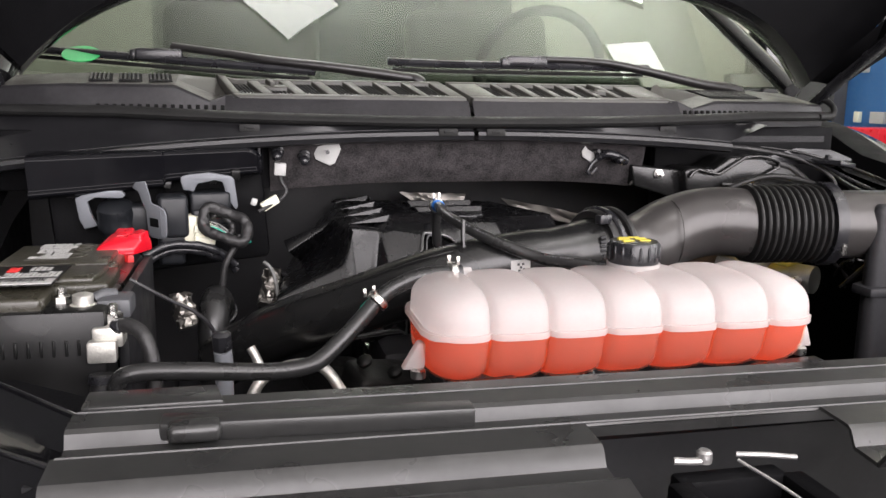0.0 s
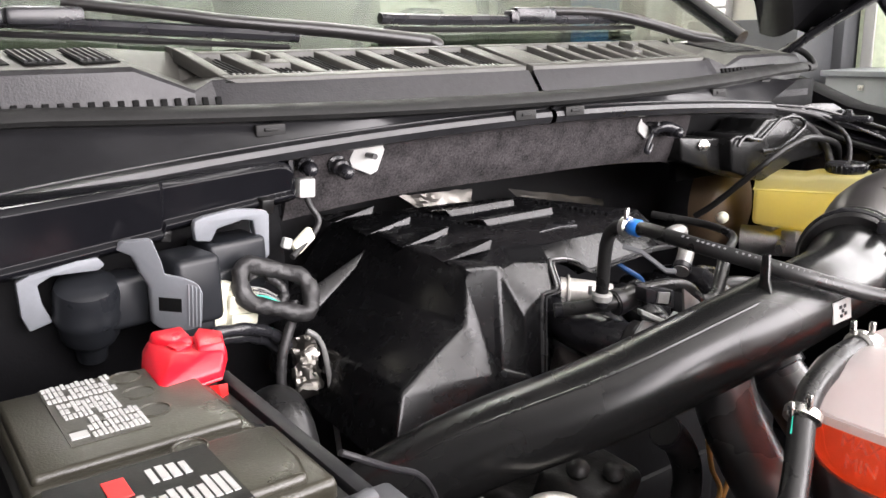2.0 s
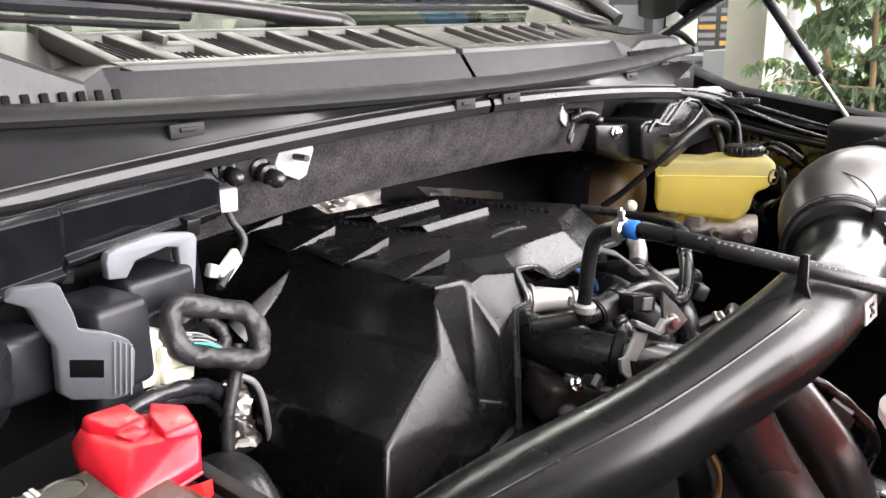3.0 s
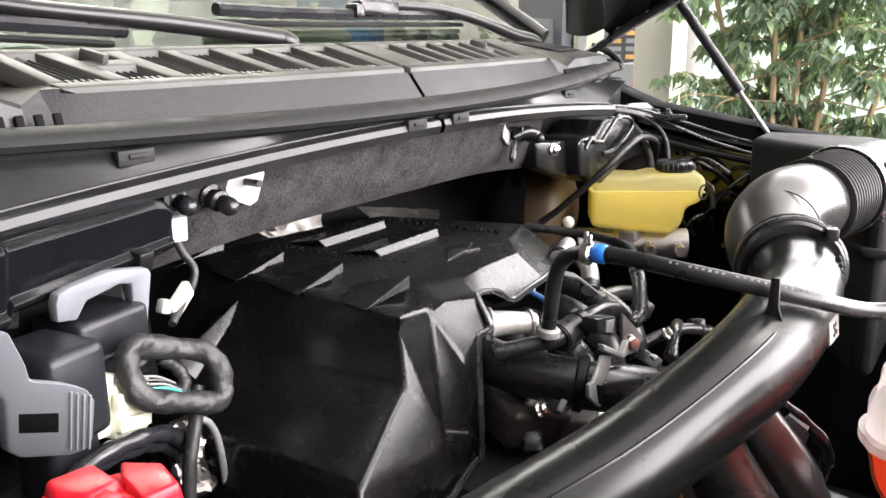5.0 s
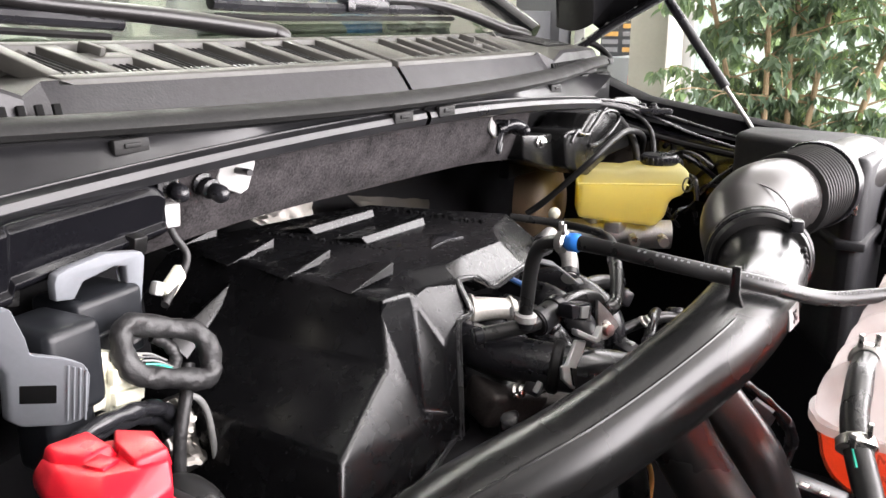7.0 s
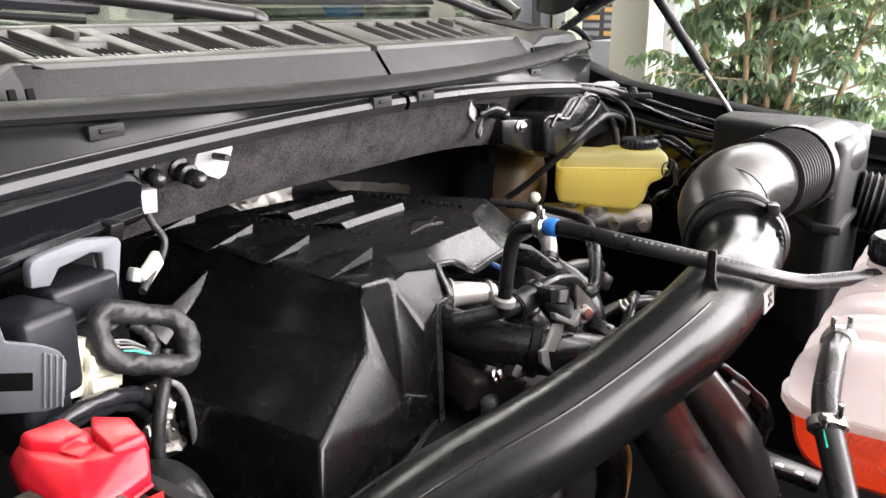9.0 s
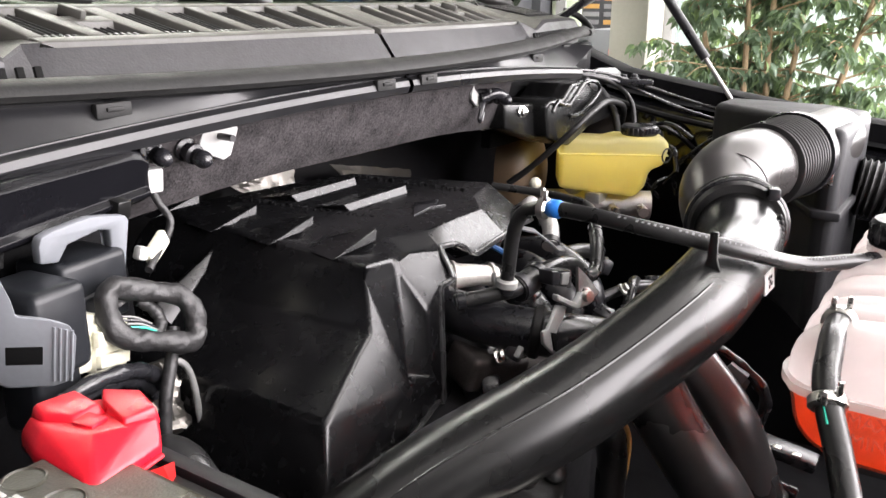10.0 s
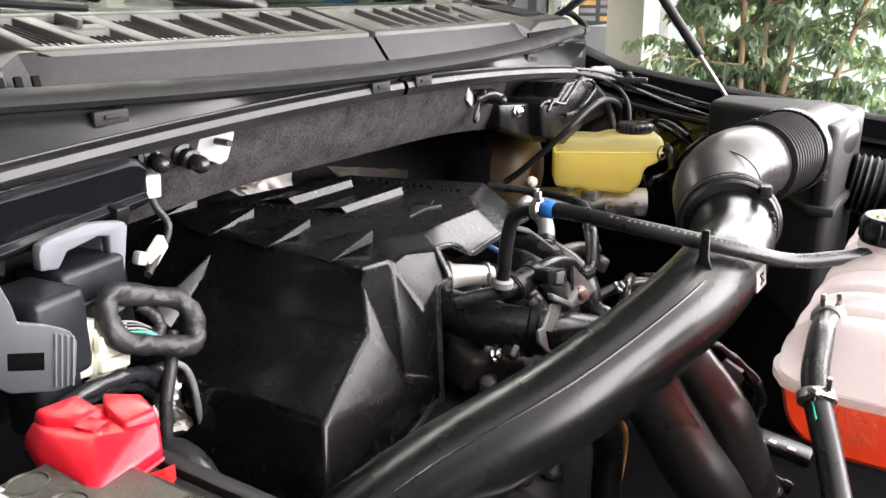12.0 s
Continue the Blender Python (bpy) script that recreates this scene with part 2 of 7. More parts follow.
def spline(pts, n=8):
    """Points of a smooth curve through pts."""
    p = [Vector(q) for q in pts]
    q = [2 * p[0] - p[1], *p, 2 * p[-1] - p[-2]]
    out = []
    for i in range(1, len(p)):
        a, b, c, d = q[i - 1:i + 3]
        for k in range(n):
            s = k / n
            out.append(0.5 * (2 * b + (c - a) * s + (2 * a - 5 * b + 4 * c - d) * s * s + (3 * b - a - 3 * c + d) * s ** 3))
    return out + [p[-1]]


def tube(bm, pts, r, seg=14, smooth=8, caps=True, flat=1.0):
    """A tube along pts; r is a radius or a function of the share of the way."""
    c = spline(pts, smooth) if smooth else [Vector(p) for p in pts]
    rad = r if callable(r) else (lambda s: r)
    up = Vector((0, 0, 1))
    rings, k = [], len(c)
    prev = None
    for i, p in enumerate(c):
        d = (c[min(i + 1, k - 1)] - c[max(i - 1, 0)]).normalized()
        if prev is None:
            side = d.cross(up if abs(d.z) < 0.95 else Vector((0, 1, 0))).normalized()
        else:
            side = (prev - d * prev.dot(d)).normalized()
        prev = side
        top = side.cross(d).normalized()
        q = rad(i / (k - 1))
        rings.append([bm.verts.new(p + side * (q * math.cos(a)) + top * (q * flat * math.sin(a))) for a in (2 * math.pi * j / seg for j in range(seg))])
    for a, b in zip(rings, rings[1:]):
        for j in range(seg):
            bm.faces.new((a[j], a[(j + 1) % seg], b[(j + 1) % seg], b[j]))
    if caps:
        bm.faces.new(rings[0][::-1])
        bm.faces.new(rings[-1])
    bmesh.ops.recalc_face_normals(bm, faces=bm.faces)
    return c


def turned(bm, profile, m, seg=24):
    """A body of rotation about z; profile is (radius, height) from bottom to top."""
    t = bmesh.new()
    rings = []
    for r, z in profile:
        rings.append([t.verts.new((r * math.cos(2 * math.pi * j / seg), r * math.sin(2 * math.pi * j / seg), z)) for j in range(seg)])
    for a, b in zip(rings, rings[1:]):
        for j in range(seg):
            t.faces.new((a[j], a[(j + 1) % seg], b[(j + 1) % seg], b[j]))
    t.faces.new(rings[0][::-1])
    t.faces.new(rings[-1])
    join(bm, t, m)


def aim(p, d):
    """The pose at p whose z axis points along d."""
    return Matrix.Translation(p) @ Vector(d).normalized().to_track_quat("Z", "Y").to_matrix().to_4x4()


def grid(bm, rows, thick=0.0):
    """A sheet through rows of points; thick gives it a back along its normals."""
    v = [[bm.verts.new(p) for p in r] for r in rows]
    fs = [bm.faces.new((v[i][j], v[i][j + 1], v[i + 1][j + 1], v[i + 1][j])) for i in range(len(v) - 1) for j in range(len(v[0]) - 1)]
    if thick:
        bm.normal_update()
        bmesh.ops.solidify(bm, geom=fs, thickness=thick)
    bmesh.ops.recalc_face_normals(bm, faces=bm.faces)


def thing(name, label, category, at=(0, 0, 0), group="", kind=""):
    e = new(name)
    e.empty_display_size = 0.02
    e.matrix_basis = Matrix.Translation(at)
    return tagged(e, label, category, group, kind)


def part(name, bm, material, parent=None, label="", deg=38.0):
    """Links bm, built in the world's axes, as one mesh under parent."""
    soft(bm, deg)
    me = bpy.data.meshes.new(name)
    bm.to_mesh(me)
    bm.free()
    me.materials.append(material)
    ob = new(name, me)
    if parent is not None:
        ob.parent = parent
        base, up = Matrix(), parent
        while up is not None:
            base = up.matrix_basis @ base if up.parent is None else up.matrix_parent_inverse @ up.matrix_basis @ base
            up = up.parent
        ob.matrix_parent_inverse = base.inverted()
    return tagged(ob, label)


def BM():
    return bmesh.new()

# ---- the room ----
def slab(name, lo, hi, material, label, category):
    bm = BM()
    box(bm, [(a + b) / 2 for a, b in zip(lo, hi)], [b - a for a, b in zip(lo, hi)])
    return tagged(part(name, bm, material), label, category, kind="structure")


slab("floor", (-4.4, -4.0, -0.1), (4.2, 5.8, 0.0), M_FLOOR, "grey tiled workshop floor", "floor")
slab("ceiling", (-4.4, -4.0, 5.2), (4.2, 5.8, 5.3), M_CEIL, "pale grey painted workshop ceiling", "ceiling")
slab("wall_north", (-4.4, 5.6, 0.0), (4.2, 5.8, 5.2), M_WALL, "cream painted wall behind the truck", "wall")
# Unseen wall, made dark so that faces turned left mirror black.
slab("wall_west", (-4.4, -3.8, 0.0), (-4.2, 5.6, 5.2), M_DARKWALL, "unseen side wall kept dark for black reflections", "wall")
FX0, FX1 = -2.2, 4.08
bm = BM()
box(bm, ((-4.4 + FX0) / 2, -3.9, 2.6), (FX0 + 4.4, 0.2, 5.2))
box(bm, ((FX1 + 4.2) / 2, -3.9, 2.6), (4.2 - FX1, 0.2, 5.2))
box(bm, ((FX0 + FX1) / 2, -3.9, 0.35), (FX1 - FX0, 0.2, 0.7))
box(bm, ((FX0 + FX1) / 2, -3.9, 5.05), (FX1 - FX0, 0.2, 0.3))
tagged(part("wall_south", bm, M_SIDEWALL), "grey painted shop front wall", "wall", kind="structure")
front = thing("window_2", "wide shop front window facing the truck", "window", (2.15, -3.9, 0.7), kind="structure")
bm = BM()
for x in (FX0 + 0.03, -0.7, 0.7, 2.2, FX1 - 0.03):
    box(bm, (x, -3.9, 2.8), (0.06, 0.07, 4.2), w=0.006)
part("window_frame", bm, M_WHITE, front)
for a, c in ((FX0 + 0.06, -0.73), (-0.67, 0.67), (0.73, 2.17), (2.23, FX1 - 0.06)):
    bm = BM()
    box(bm, ((a + c) / 2, -3.9, 2.8), (c - a, 0.006, 4.2))
    part("pane", bm, M_PANE, front).visible_shadow = False
area_lamp("front_light", pose((FX0 + FX1) / 2, -3.78, 2.8, 90, 0, 0), FX1 - FX0 - 0.1, 4.1, FRONT_W, (1.0, 0.93, 0.95))

# The east wall has one wide window from WY0 to WY1, sill at 0.5 m.
WY0, WY1, WZ0, WZ1 = -3.74, 1.9, 0.45, 4.2
bm = BM()
box(bm, (4.1, (-3.8 + WY0) / 2, 2.6), (0.2, WY0 + 3.8, 5.2))
box(bm, (4.1, (WY1 + 5.6) / 2, 2.6), (0.2, 5.6 - WY1, 5.2))
box(bm, (4.1, (WY0 + WY1) / 2, WZ0 / 2), (0.2, WY1 - WY0, WZ0))
box(bm, (4.1, (WY0 + WY1) / 2, (WZ1 + 5.2) / 2), (0.2, WY1 - WY0, 5.2 - WZ1))
tagged(part("wall_east", bm, M_WALL), "cream painted wall with a wide window", "wall", kind="structure")
win = thing("window_1", "wide white framed shop window with bright daylight", "window", (4.1, (WY0 + WY1) / 2, WZ0), kind="structure")
bm = BM()
for y in (WY0 + 0.03, (WY0 * 2 + WY1) / 3, (WY0 + WY1 * 2) / 3, WY1 - 0.03):
    box(bm, (4.1, y, (WZ0 + WZ1) / 2), (0.07, 0.06, WZ1 - WZ0), w=0.006)
for z in (WZ0 + 0.03, WZ1 - 0.03):
    box(bm, (4.1, (WY0 + WY1) / 2, z), (0.066, WY1 - WY0, 0.06), w=0.006)
part("window_frame", bm, M_WHITE, win)
for k in range(3):
    bm = BM()
    a = WY0 + (WY1 - WY0) * k / 3
    box(bm, (4.1, a + (WY1 - WY0) / 6, (WZ0 + WZ1) / 2), (0.006, (WY1 - WY0) / 3 - 0.06, WZ1 - WZ0 - 0.12))
    part("pane", bm, M_PANE, win).visible_shadow = False
bm = BM()
box(bm, (7.5, 0.3, 3.0), (0.1, 26.0, 12.0))
tagged(part("backdrop", bm, glow("daylight haze", (0.78, 0.88, 0.82), 0.34)), "pale bright daylight outside the window", "backdrop", kind="structure").visible_shadow = False
area_lamp("window_light", pose(4.0, (WY0 + WY1) / 2, (WZ0 + WZ1) / 2, 0, 90, 0), WZ1 - WZ0 - 0.1, WY1 - WY0 - 0.1, WINDOW_W, (1.0, 0.94, 0.96))

bm = BM()
box(bm, (3.08, 1.69, 2.6), (0.2, 0.18, 5.2), w=0.006)
tagged(part("column", bm, M_COLUMN), "cream painted square column beside the plant", "column", kind="structure")

# Lamp panels, then added pendants; those behind the truck shine up at the ceiling too.
def light_panel(x, y, rz, sx, sy):
    t = thing("light_panel", "flat white lamp panel hung on thin rods", "lamp panel", (x, y, 3.6), "lamp panels")
    m = pose(x, y, 3.6, 0, 0, rz)
    bm = BM()
    box(bm, (0, 0, 0.016), (sx + 0.02, sy + 0.02, 0.03), w=0.004)
    bmesh.ops.transform(bm, matrix=m, verts=bm.verts)
    part("tray", bm, M_WHITE, t)
    bm = BM()
    box(bm, (0, 0, -0.002), (sx, sy, 0.004))
    bmesh.ops.transform(bm, matrix=m, verts=bm.verts)
    part("diffuser", bm, M_PANEL, t, "glowing white diffuser")
    for k in (-1, 1):
        bm = BM()
        tube(bm, [m @ Vector((k * sx * 0.4, 0, 0.03)), m @ Vector((k * sx * 0.4, 0, 1.6))], 0.004, seg=6, smooth=1)
        part("rod", bm, M_STEEL, t)


light_panel(1.94, 2.53, 22, 0.41, 0.25)
light_panel(-0.27, 2.64, 38, 0.41, 0.38)


# Unseen pendants added for light; their uplights brighten the ceiling mirrored in the windscreen.
def added_pendant(x, y, down, up):
    t = thing("added_pendant", "long white pendant lamp added out of view for light", "ceiling light", (x, y, 5.2), "pendant lamps")
    bm = BM()
    box(bm, (x, y, 4.18), (0.30, 1.56, 0.05), w=0.006)
    part("housing", bm, M_WHITE, t)
    bm = BM()
    box(bm, (x, y, 4.148), (0.26, 1.5, 0.012), w=0.003)
    part("diffuser", bm, glow("lamp diffuser", (1, 1, 1), 5.0), t)
    for q in (-0.6, 0.6):
        bm = BM()
        tube(bm, [(x, y + q, 4.2), (x, y + q, 5.2)], 0.004, seg=6, smooth=1)
        part("wire", bm, M_STEEL, t)
    area_lamp("lamp", pose(x, y, 4.135), 0.26, 1.5, down, (1.0, 0.95, 0.94))
    if up:
        area_lamp("fill_uplight", pose(x, y, 4.215, 180), 0.28, 1.5, up, (0.97, 1.0, 0.93))


for x, y, up in ((1.5, -0.9, 0), (2.8, -2.6, 0), (2.4, 4.3, 330), (0.0, 4.4, 240)):
    added_pendant(x, y, LAMP_W, up)


# ---- the truck's body ----
truck = thing("pickup_truck", "black pickup truck with its bonnet raised", "truck", (0, 0.8, 0))


def crown(y):
    """Height of the wing's top edge."""
    return np.interp(y, (-0.5, 0.446, 0.60, 0.705, 0.873, 0.984, 1.25), (1.04, 1.140, 1.161, 1.176, 1.202, 1.246, 1.30))


for sgn, nm in ((1, "right"), (-1, "left")):
    rows = []
    for y in np.linspace(-0.32, 1.3, 40):
        z = crown(y)
        nose = max(0.0, (0.12 - y) / 0.44) ** 2 * 0.16
        prof = ((0.795, z - 0.16), (0.797, z - 0.045), (0.812, z - 0.036), (0.830, z - 0.034), (0.834, z - 0.004), (0.842, z + 0.001), (0.90, z + 0.004), (0.96, z - 0.012), (0.995, z - 0.06), (1.01, z - 0.2), (1.0, 0.75))
        rows.append([(sgn * (x - nose * (x > 0.8)), y, q) for x, q in prof])
    bm = BM()
    grid(bm, rows)
    part("wing", bm, M_PAINT, truck, "glossy black wing panel")
    bm = BM()
    grid(bm, [[(sgn * x, y, crown(y) + h) for x, h in ((0.799, -0.030), (0.812, -0.028), (0.829, -0.027), (0.832, 0.004), (0.842, 0.009), (0.87, 0.010), (0.90, 0.006))] for y in np.linspace(0.0, 1.05, 24)])
    part("wing_trim", bm, M_TRIM, truck, "matt black trim along the wing")
    bm = BM()
    grid(bm, [[(sgn * 0.80, y, z) for z in (0.45, 0.7, 0.95, crown(y) - 0.05)] for y in np.linspace(-0.1, 1.1, 14)], 0.004)
    part("inner_wing", bm, M_TRIM, truck)
    # rail with fixings along the inner wing
    bm = BM()
    tube(bm, [(sgn * 0.79, y, crown(y) - 0.055) for y in (0.42, 0.6, 0.8, 0.95)], 0.006, seg=8)
    part("wing_seal", bm, M_RUBBER, truck)
    for y in (0.70, 0.80, 0.88):
        bm = BM()
        turned(bm, ((0.009, 0), (0.009, 0.004), (0.006, 0.008)), Matrix.Translation((sgn * 0.818, y, crown(y) - 0.034)), 8)
        part("bolt", bm, M_DULL, truck)

for sgn in (1, -1):
    bm = BM()
    turned(bm, ((0.25, -0.12), (0.36, -0.125), (0.395, -0.10), (0.40, 0.0), (0.395, 0.10), (0.36, 0.125), (0.25, 0.12)), aim((sgn * 0.87, 0.0, 0.40), (1, 0, 0)), 40)
    tyre = part("wheel", bm, M_RUBBER, truck, "black road tyre")
    bm = BM()
    turned(bm, ((0.249, -0.118), (0.249, 0.118)), aim((sgn * 0.87, 0.0, 0.40), (1, 0, 0)), 32)
    part("rim", bm, M_ALU, tyre)
# scuttle bulkhead
bm = BM()
box(bm, (0, 1.12, 0.83), (1.6, 0.02, 0.90))
box(bm, (0, 1.02, 1.235), (1.56, 0.2, 0.012))
part("bulkhead", bm, M_DULL, truck)
bm = BM()
box(bm, (0, 0.5, 0.50), (1.6, 1.4, 0.02))
box(bm, (0, 0.03, 0.78), (1.1, 0.03, 0.5))
part("bay_floor", bm, M_DULL, truck)
# engine block and radiator mass, hardly lit
bm = BM()
box(bm, (0.0, 0.78, 0.76), (0.40, 0.42, 0.36), w=0.02)
box(bm, (-0.05, 0.62, 0.76), (0.22, 0.12, 0.2), w=0.02)
part("engine_block", bm, M_DULL, truck)


def back(x):
    """How far the scuttle curve lies back at x."""
    return 0.2 * x * x


# windscreen
def screen(x, s):
    return (x * (1 - 0.10 * s), 0.99 + back(x) * (1 - 0.25 * s) + 0.72 * s, 1.330 + 0.015 * abs(x) + 0.46 * s - 0.03 * s * s)


bm = BM()
grid(bm, [[screen(x, s) for x in np.linspace(-0.80, 0.80, 25)] for s in np.linspace(0, 1, 12)], 0.005)
part("windscreen", bm, M_GLASS, truck, "faintly green windscreen").visible_shadow = False
for sgn in (1, -1):
    bm = BM()
    tube(bm, [screen(sgn * 0.828, s) for s in (-0.02, 0.25, 0.5, 0.75, 1.0)], 0.022, seg=10)
    part("pillar", bm, M_PAINT, truck)
    bm = BM()
    box(bm, (sgn * 0.93, 1.55, 1.25), (0.03, 0.9, 0.03), w=0.006)
    part("door_top", bm, M_PAINT, truck)
    bm = BM()
    grid(bm, [[(sgn * (1.0 - 0.03 * k), y, z) for y in (1.3, 2.3, 3.3)] for k, z in enumerate((0.5, 0.9, 1.24))], 0.01)
    part("door", bm, M_PAINT, truck)
    bm = BM()
    box(bm, (sgn * 1.12, 1.62, 1.42), (0.16, 0.10, 0.22), w=0.035, seg=4)
    box(bm, (sgn * 1.01, 1.60, 1.36), (0.10, 0.05, 0.05), w=0.01)
    part("door_mirror", bm, M_PAINT, truck, "black door mirror")
bm = BM()
grid(bm, [[(x, y, 1.785 + 0.03 * (1 - (x / 0.7) ** 2) - 0.02 * ((y - 2.4) / 0.8) ** 2) for x in np.linspace(-0.72, 0.72, 9)] for y in np.linspace(1.64, 3.3, 9)], 0.03)
part("roof", bm, M_LINER, truck, "pale headliner")
bm = BM()
box(bm, (0, 3.35, 0.9), (1.6, 0.04, 0.85))
for x in (-0.74, 0.74):
    box(bm, (x, 3.35, 1.55), (0.10, 0.04, 0.45))
part("cab_rear", bm, M_LINER, truck)
# Tint is added to dim the bright wall behind the cab.
bm = BM()
box(bm, (0, 3.352, 1.555), (1.38, 0.006, 0.46))
part("rear_window", bm, M_TINT, truck, "rear window with an added tint that dims the cab").visible_shadow = False
# dashboard, wheel and seats behind the glass
bm = BM()
prism(bm, ((0.99, 1.29), (1.10, 1.315), (1.30, 1.335), (1.55, 1.33), (1.62, 1.26), (1.62, 0.9), (1.16, 0.9), (1.15, 1.262), (1.0, 1.275)), "x", -0.72, 0.72, w=0.02, seg=3)
part("dashboard", bm, M_CABIN, truck, "grey green dashboard top")
bm = BM()
prism(bm, ((1.45, 1.33), (1.50, 1.375), (1.60, 1.38), (1.66, 1.33)), "x", 0.24, 0.64, w=0.02, seg=3)
part("instrument_hood", bm, M_WHEEL, truck)
wheel = BM()
ring = [Vector((0.44 + 0.185 * math.cos(a), 1.74 - 0.05 * math.sin(a), 1.372 + 0.178 * math.sin(a))) for a in np.linspace(0, 2 * math.pi, 33)]
tube(wheel, ring, 0.016, seg=10, smooth=0, caps=False)
for a in (0.0, math.pi, -math.pi / 2):
    tube(wheel, [(0.44, 1.74, 1.372), (0.44 + 0.18 * math.cos(a), 1.74 - 0.05 * math.sin(a), 1.372 + 0.17 * math.sin(a))], 0.014, seg=8, smooth=0)
box(wheel, (0.44, 1.74, 1.372), (0.12, 0.05, 0.1), w=0.02)
part("steering_wheel", wheel, M_WHEEL, truck)
for x in (-0.4, 0.4):
    bm = BM()
    box(bm, (x, 2.28, 1.25), (0.5, 0.16, 0.7), pose(0, 0, 0, -12), w=0.05, seg=4)
    box(bm, (x, 2.36, 1.66), (0.27, 0.1, 0.18), pose(0, 0, 0, -8), w=0.04, seg=4)
    part("seat", bm, M_SEAT, truck, "grey cloth front seat")

# raised bonnet
def bonnet(x, s):
    e = 1 - abs(x / 0.8) ** 4.2
    y0, z0 = 1.030 - 0.10 * e, 1.345 + 0.175 * e
    return Vector((x * (0.97 + 0.14 * min(1.0, s / 0.12) - 0.03 * s), y0 - 0.40 * s - 0.05 * math.sin(math.pi * s), z0 + 1.08 * s))


def bonnet_inner(x, s):
    """The pressed inner panel, a hand's width in front of the outer skin."""
    p = bonnet(x, s)
    deep = 0.5 + 0.5 * math.cos(x * 17) * (0.5 - 0.5 * math.cos(s * 19))
    return p + Vector((-0.03 * x, -0.07 - 0.035 * deep, 0.012 - 0.010 * deep))


bm = BM()
grid(bm, [[bonnet(x, s) for x in np.linspace(-0.80, 0.80, 25)] for s in np.linspace(0, 1, 14)], 0.004)
part("bonnet", bm, M_PAINT, truck, "raised glossy black bonnet skin")
bm = BM()
XB = np.linspace(-0.80, 0.80, 61)
grid(bm, [[bonnet_inner(x, s) for x in XB] for s in np.linspace(0.0, 0.97, 30)], 0.004)
part("inner_panel", bm, M_TRIM, truck, "dull black pressed inner bonnet panel")
bm = BM()
grid(bm, [[bonnet(x, 0.0).lerp(bonnet_inner(x, 0.0), u) - Vector((0, 0, 0.010 * math.sin(math.pi * u))) for x in XB] for u in np.linspace(0, 1, 6)], 0.003)
part("rear_flange", bm, M_PAINT, truck)
for sgn in (1, -1):
    bm = BM()
    rows = []
    for k in np.linspace(0, 0.42, 12):
        p = bonnet_inner(sgn * 0.8, k)
        rows.append([p, Vector((sgn * 0.84, p.y + 0.02, np.interp(p.y + 0.02, (0.60, 0.795, 0.926, 1.03), (1.535, 1.425, 1.366, 1.315)))), Vector((sgn * 0.80, p.y + 0.02, np.interp(p.y + 0.02, (0.60, 0.795, 0.926, 1.03), (1.52, 1.412, 1.353, 1.302))))])
    if sgn > 0:
        grid(bm, rows, 0.003)
        part("side_flange", bm, M_TRIM, truck)
    bm = BM()
    tube(bm, [(sgn * 0.806, 1.03, 1.292), (sgn * 0.803, 0.985, 1.312), (sgn * 0.797, 0.915, 1.352), (sgn * 0.790, 0.83, 1.396), (sgn * 0.780, 0.74, 1.442)], 0.017, seg=12, flat=0.45)
    hinge = part("bonnet_hinge", bm, M_BLACK, truck, "black steel hinge arm")
    for p in ((0.799, 0.93, 1.348), (0.793, 0.87, 1.378)):
        bm = BM()
        turned(bm, ((0.008, 0), (0.008, 0.004), (0.005, 0.005), (0.005, 0.011)), aim((sgn * p[0], p[1], p[2]), (-sgn, -0.3, 0.2)), 6)
        part("bolt", bm, M_STEEL, hinge)

# front corner panels beside the slam panel
for sgn in (1, -1):
    bm = BM()
    rows = []
    for s in np.linspace(0, 1, 10):
        p = Vector((-0.66, 0.225, 1.062)).lerp(Vector((-0.505, 0.053, 1.060)), s)
        q = Vector((-0.66, 0.127, 1.042)).lerp(Vector((-0.500, -0.003, 1.040)), s)
        rows.append([tuple(v) for v in (p + Vector((0, 0.03, -0.10)), p + Vector((0, 0.006, -0.004)), p, p + Vector((0, -0.006, -0.004)), p.lerp(q, 0.5) + Vector((0, 0, -0.010)), q + Vector((0, 0.006, -0.001)), q, q + Vector((0, -0.006, -0.004)), q + Vector((-0.01, -0.10, -0.07)), q + Vector((-0.02, -0.20, -0.20)))])
    grid(bm, [[(-sgn * x, y, z) for x, y, z in r] for r in rows])
    corner = part("front_corner", bm, M_PAINT, truck, "glossy black front corner panel")
    for j in (2, 6):
        bm = BM()
        tube(bm, [(-sgn * r[j][0], r[j][1], r[j][2] + 0.001) for r in rows], 0.0026, seg=8, smooth=1)
        part("edge_bead", bm, M_PAINT, corner)


# ---- scuttle panel ----
cowl = thing("cowl_panel", "dark grey plastic scuttle panel with slanted vents", "cowl panel", (0, 0.9, 1.25))


def cowl_profile(x):
    """Points (y, z) from the rear edge over the ridge down to the foot of the front face."""
    b = back(x)
    if abs(x) < 0.42:
        return [(0.925 + b, 1.338), (0.846 + b, 1.309), (0.823 + b, 1.277)]
    if x < 0:
        return [(0.934 + b, 1.345), (0.829 + b, 1.325), (0.818 + b, 1.281)]
    return [(0.965 + b, 1.332), (0.830 + b, 1.309), (0.818 + b, 1.280)]


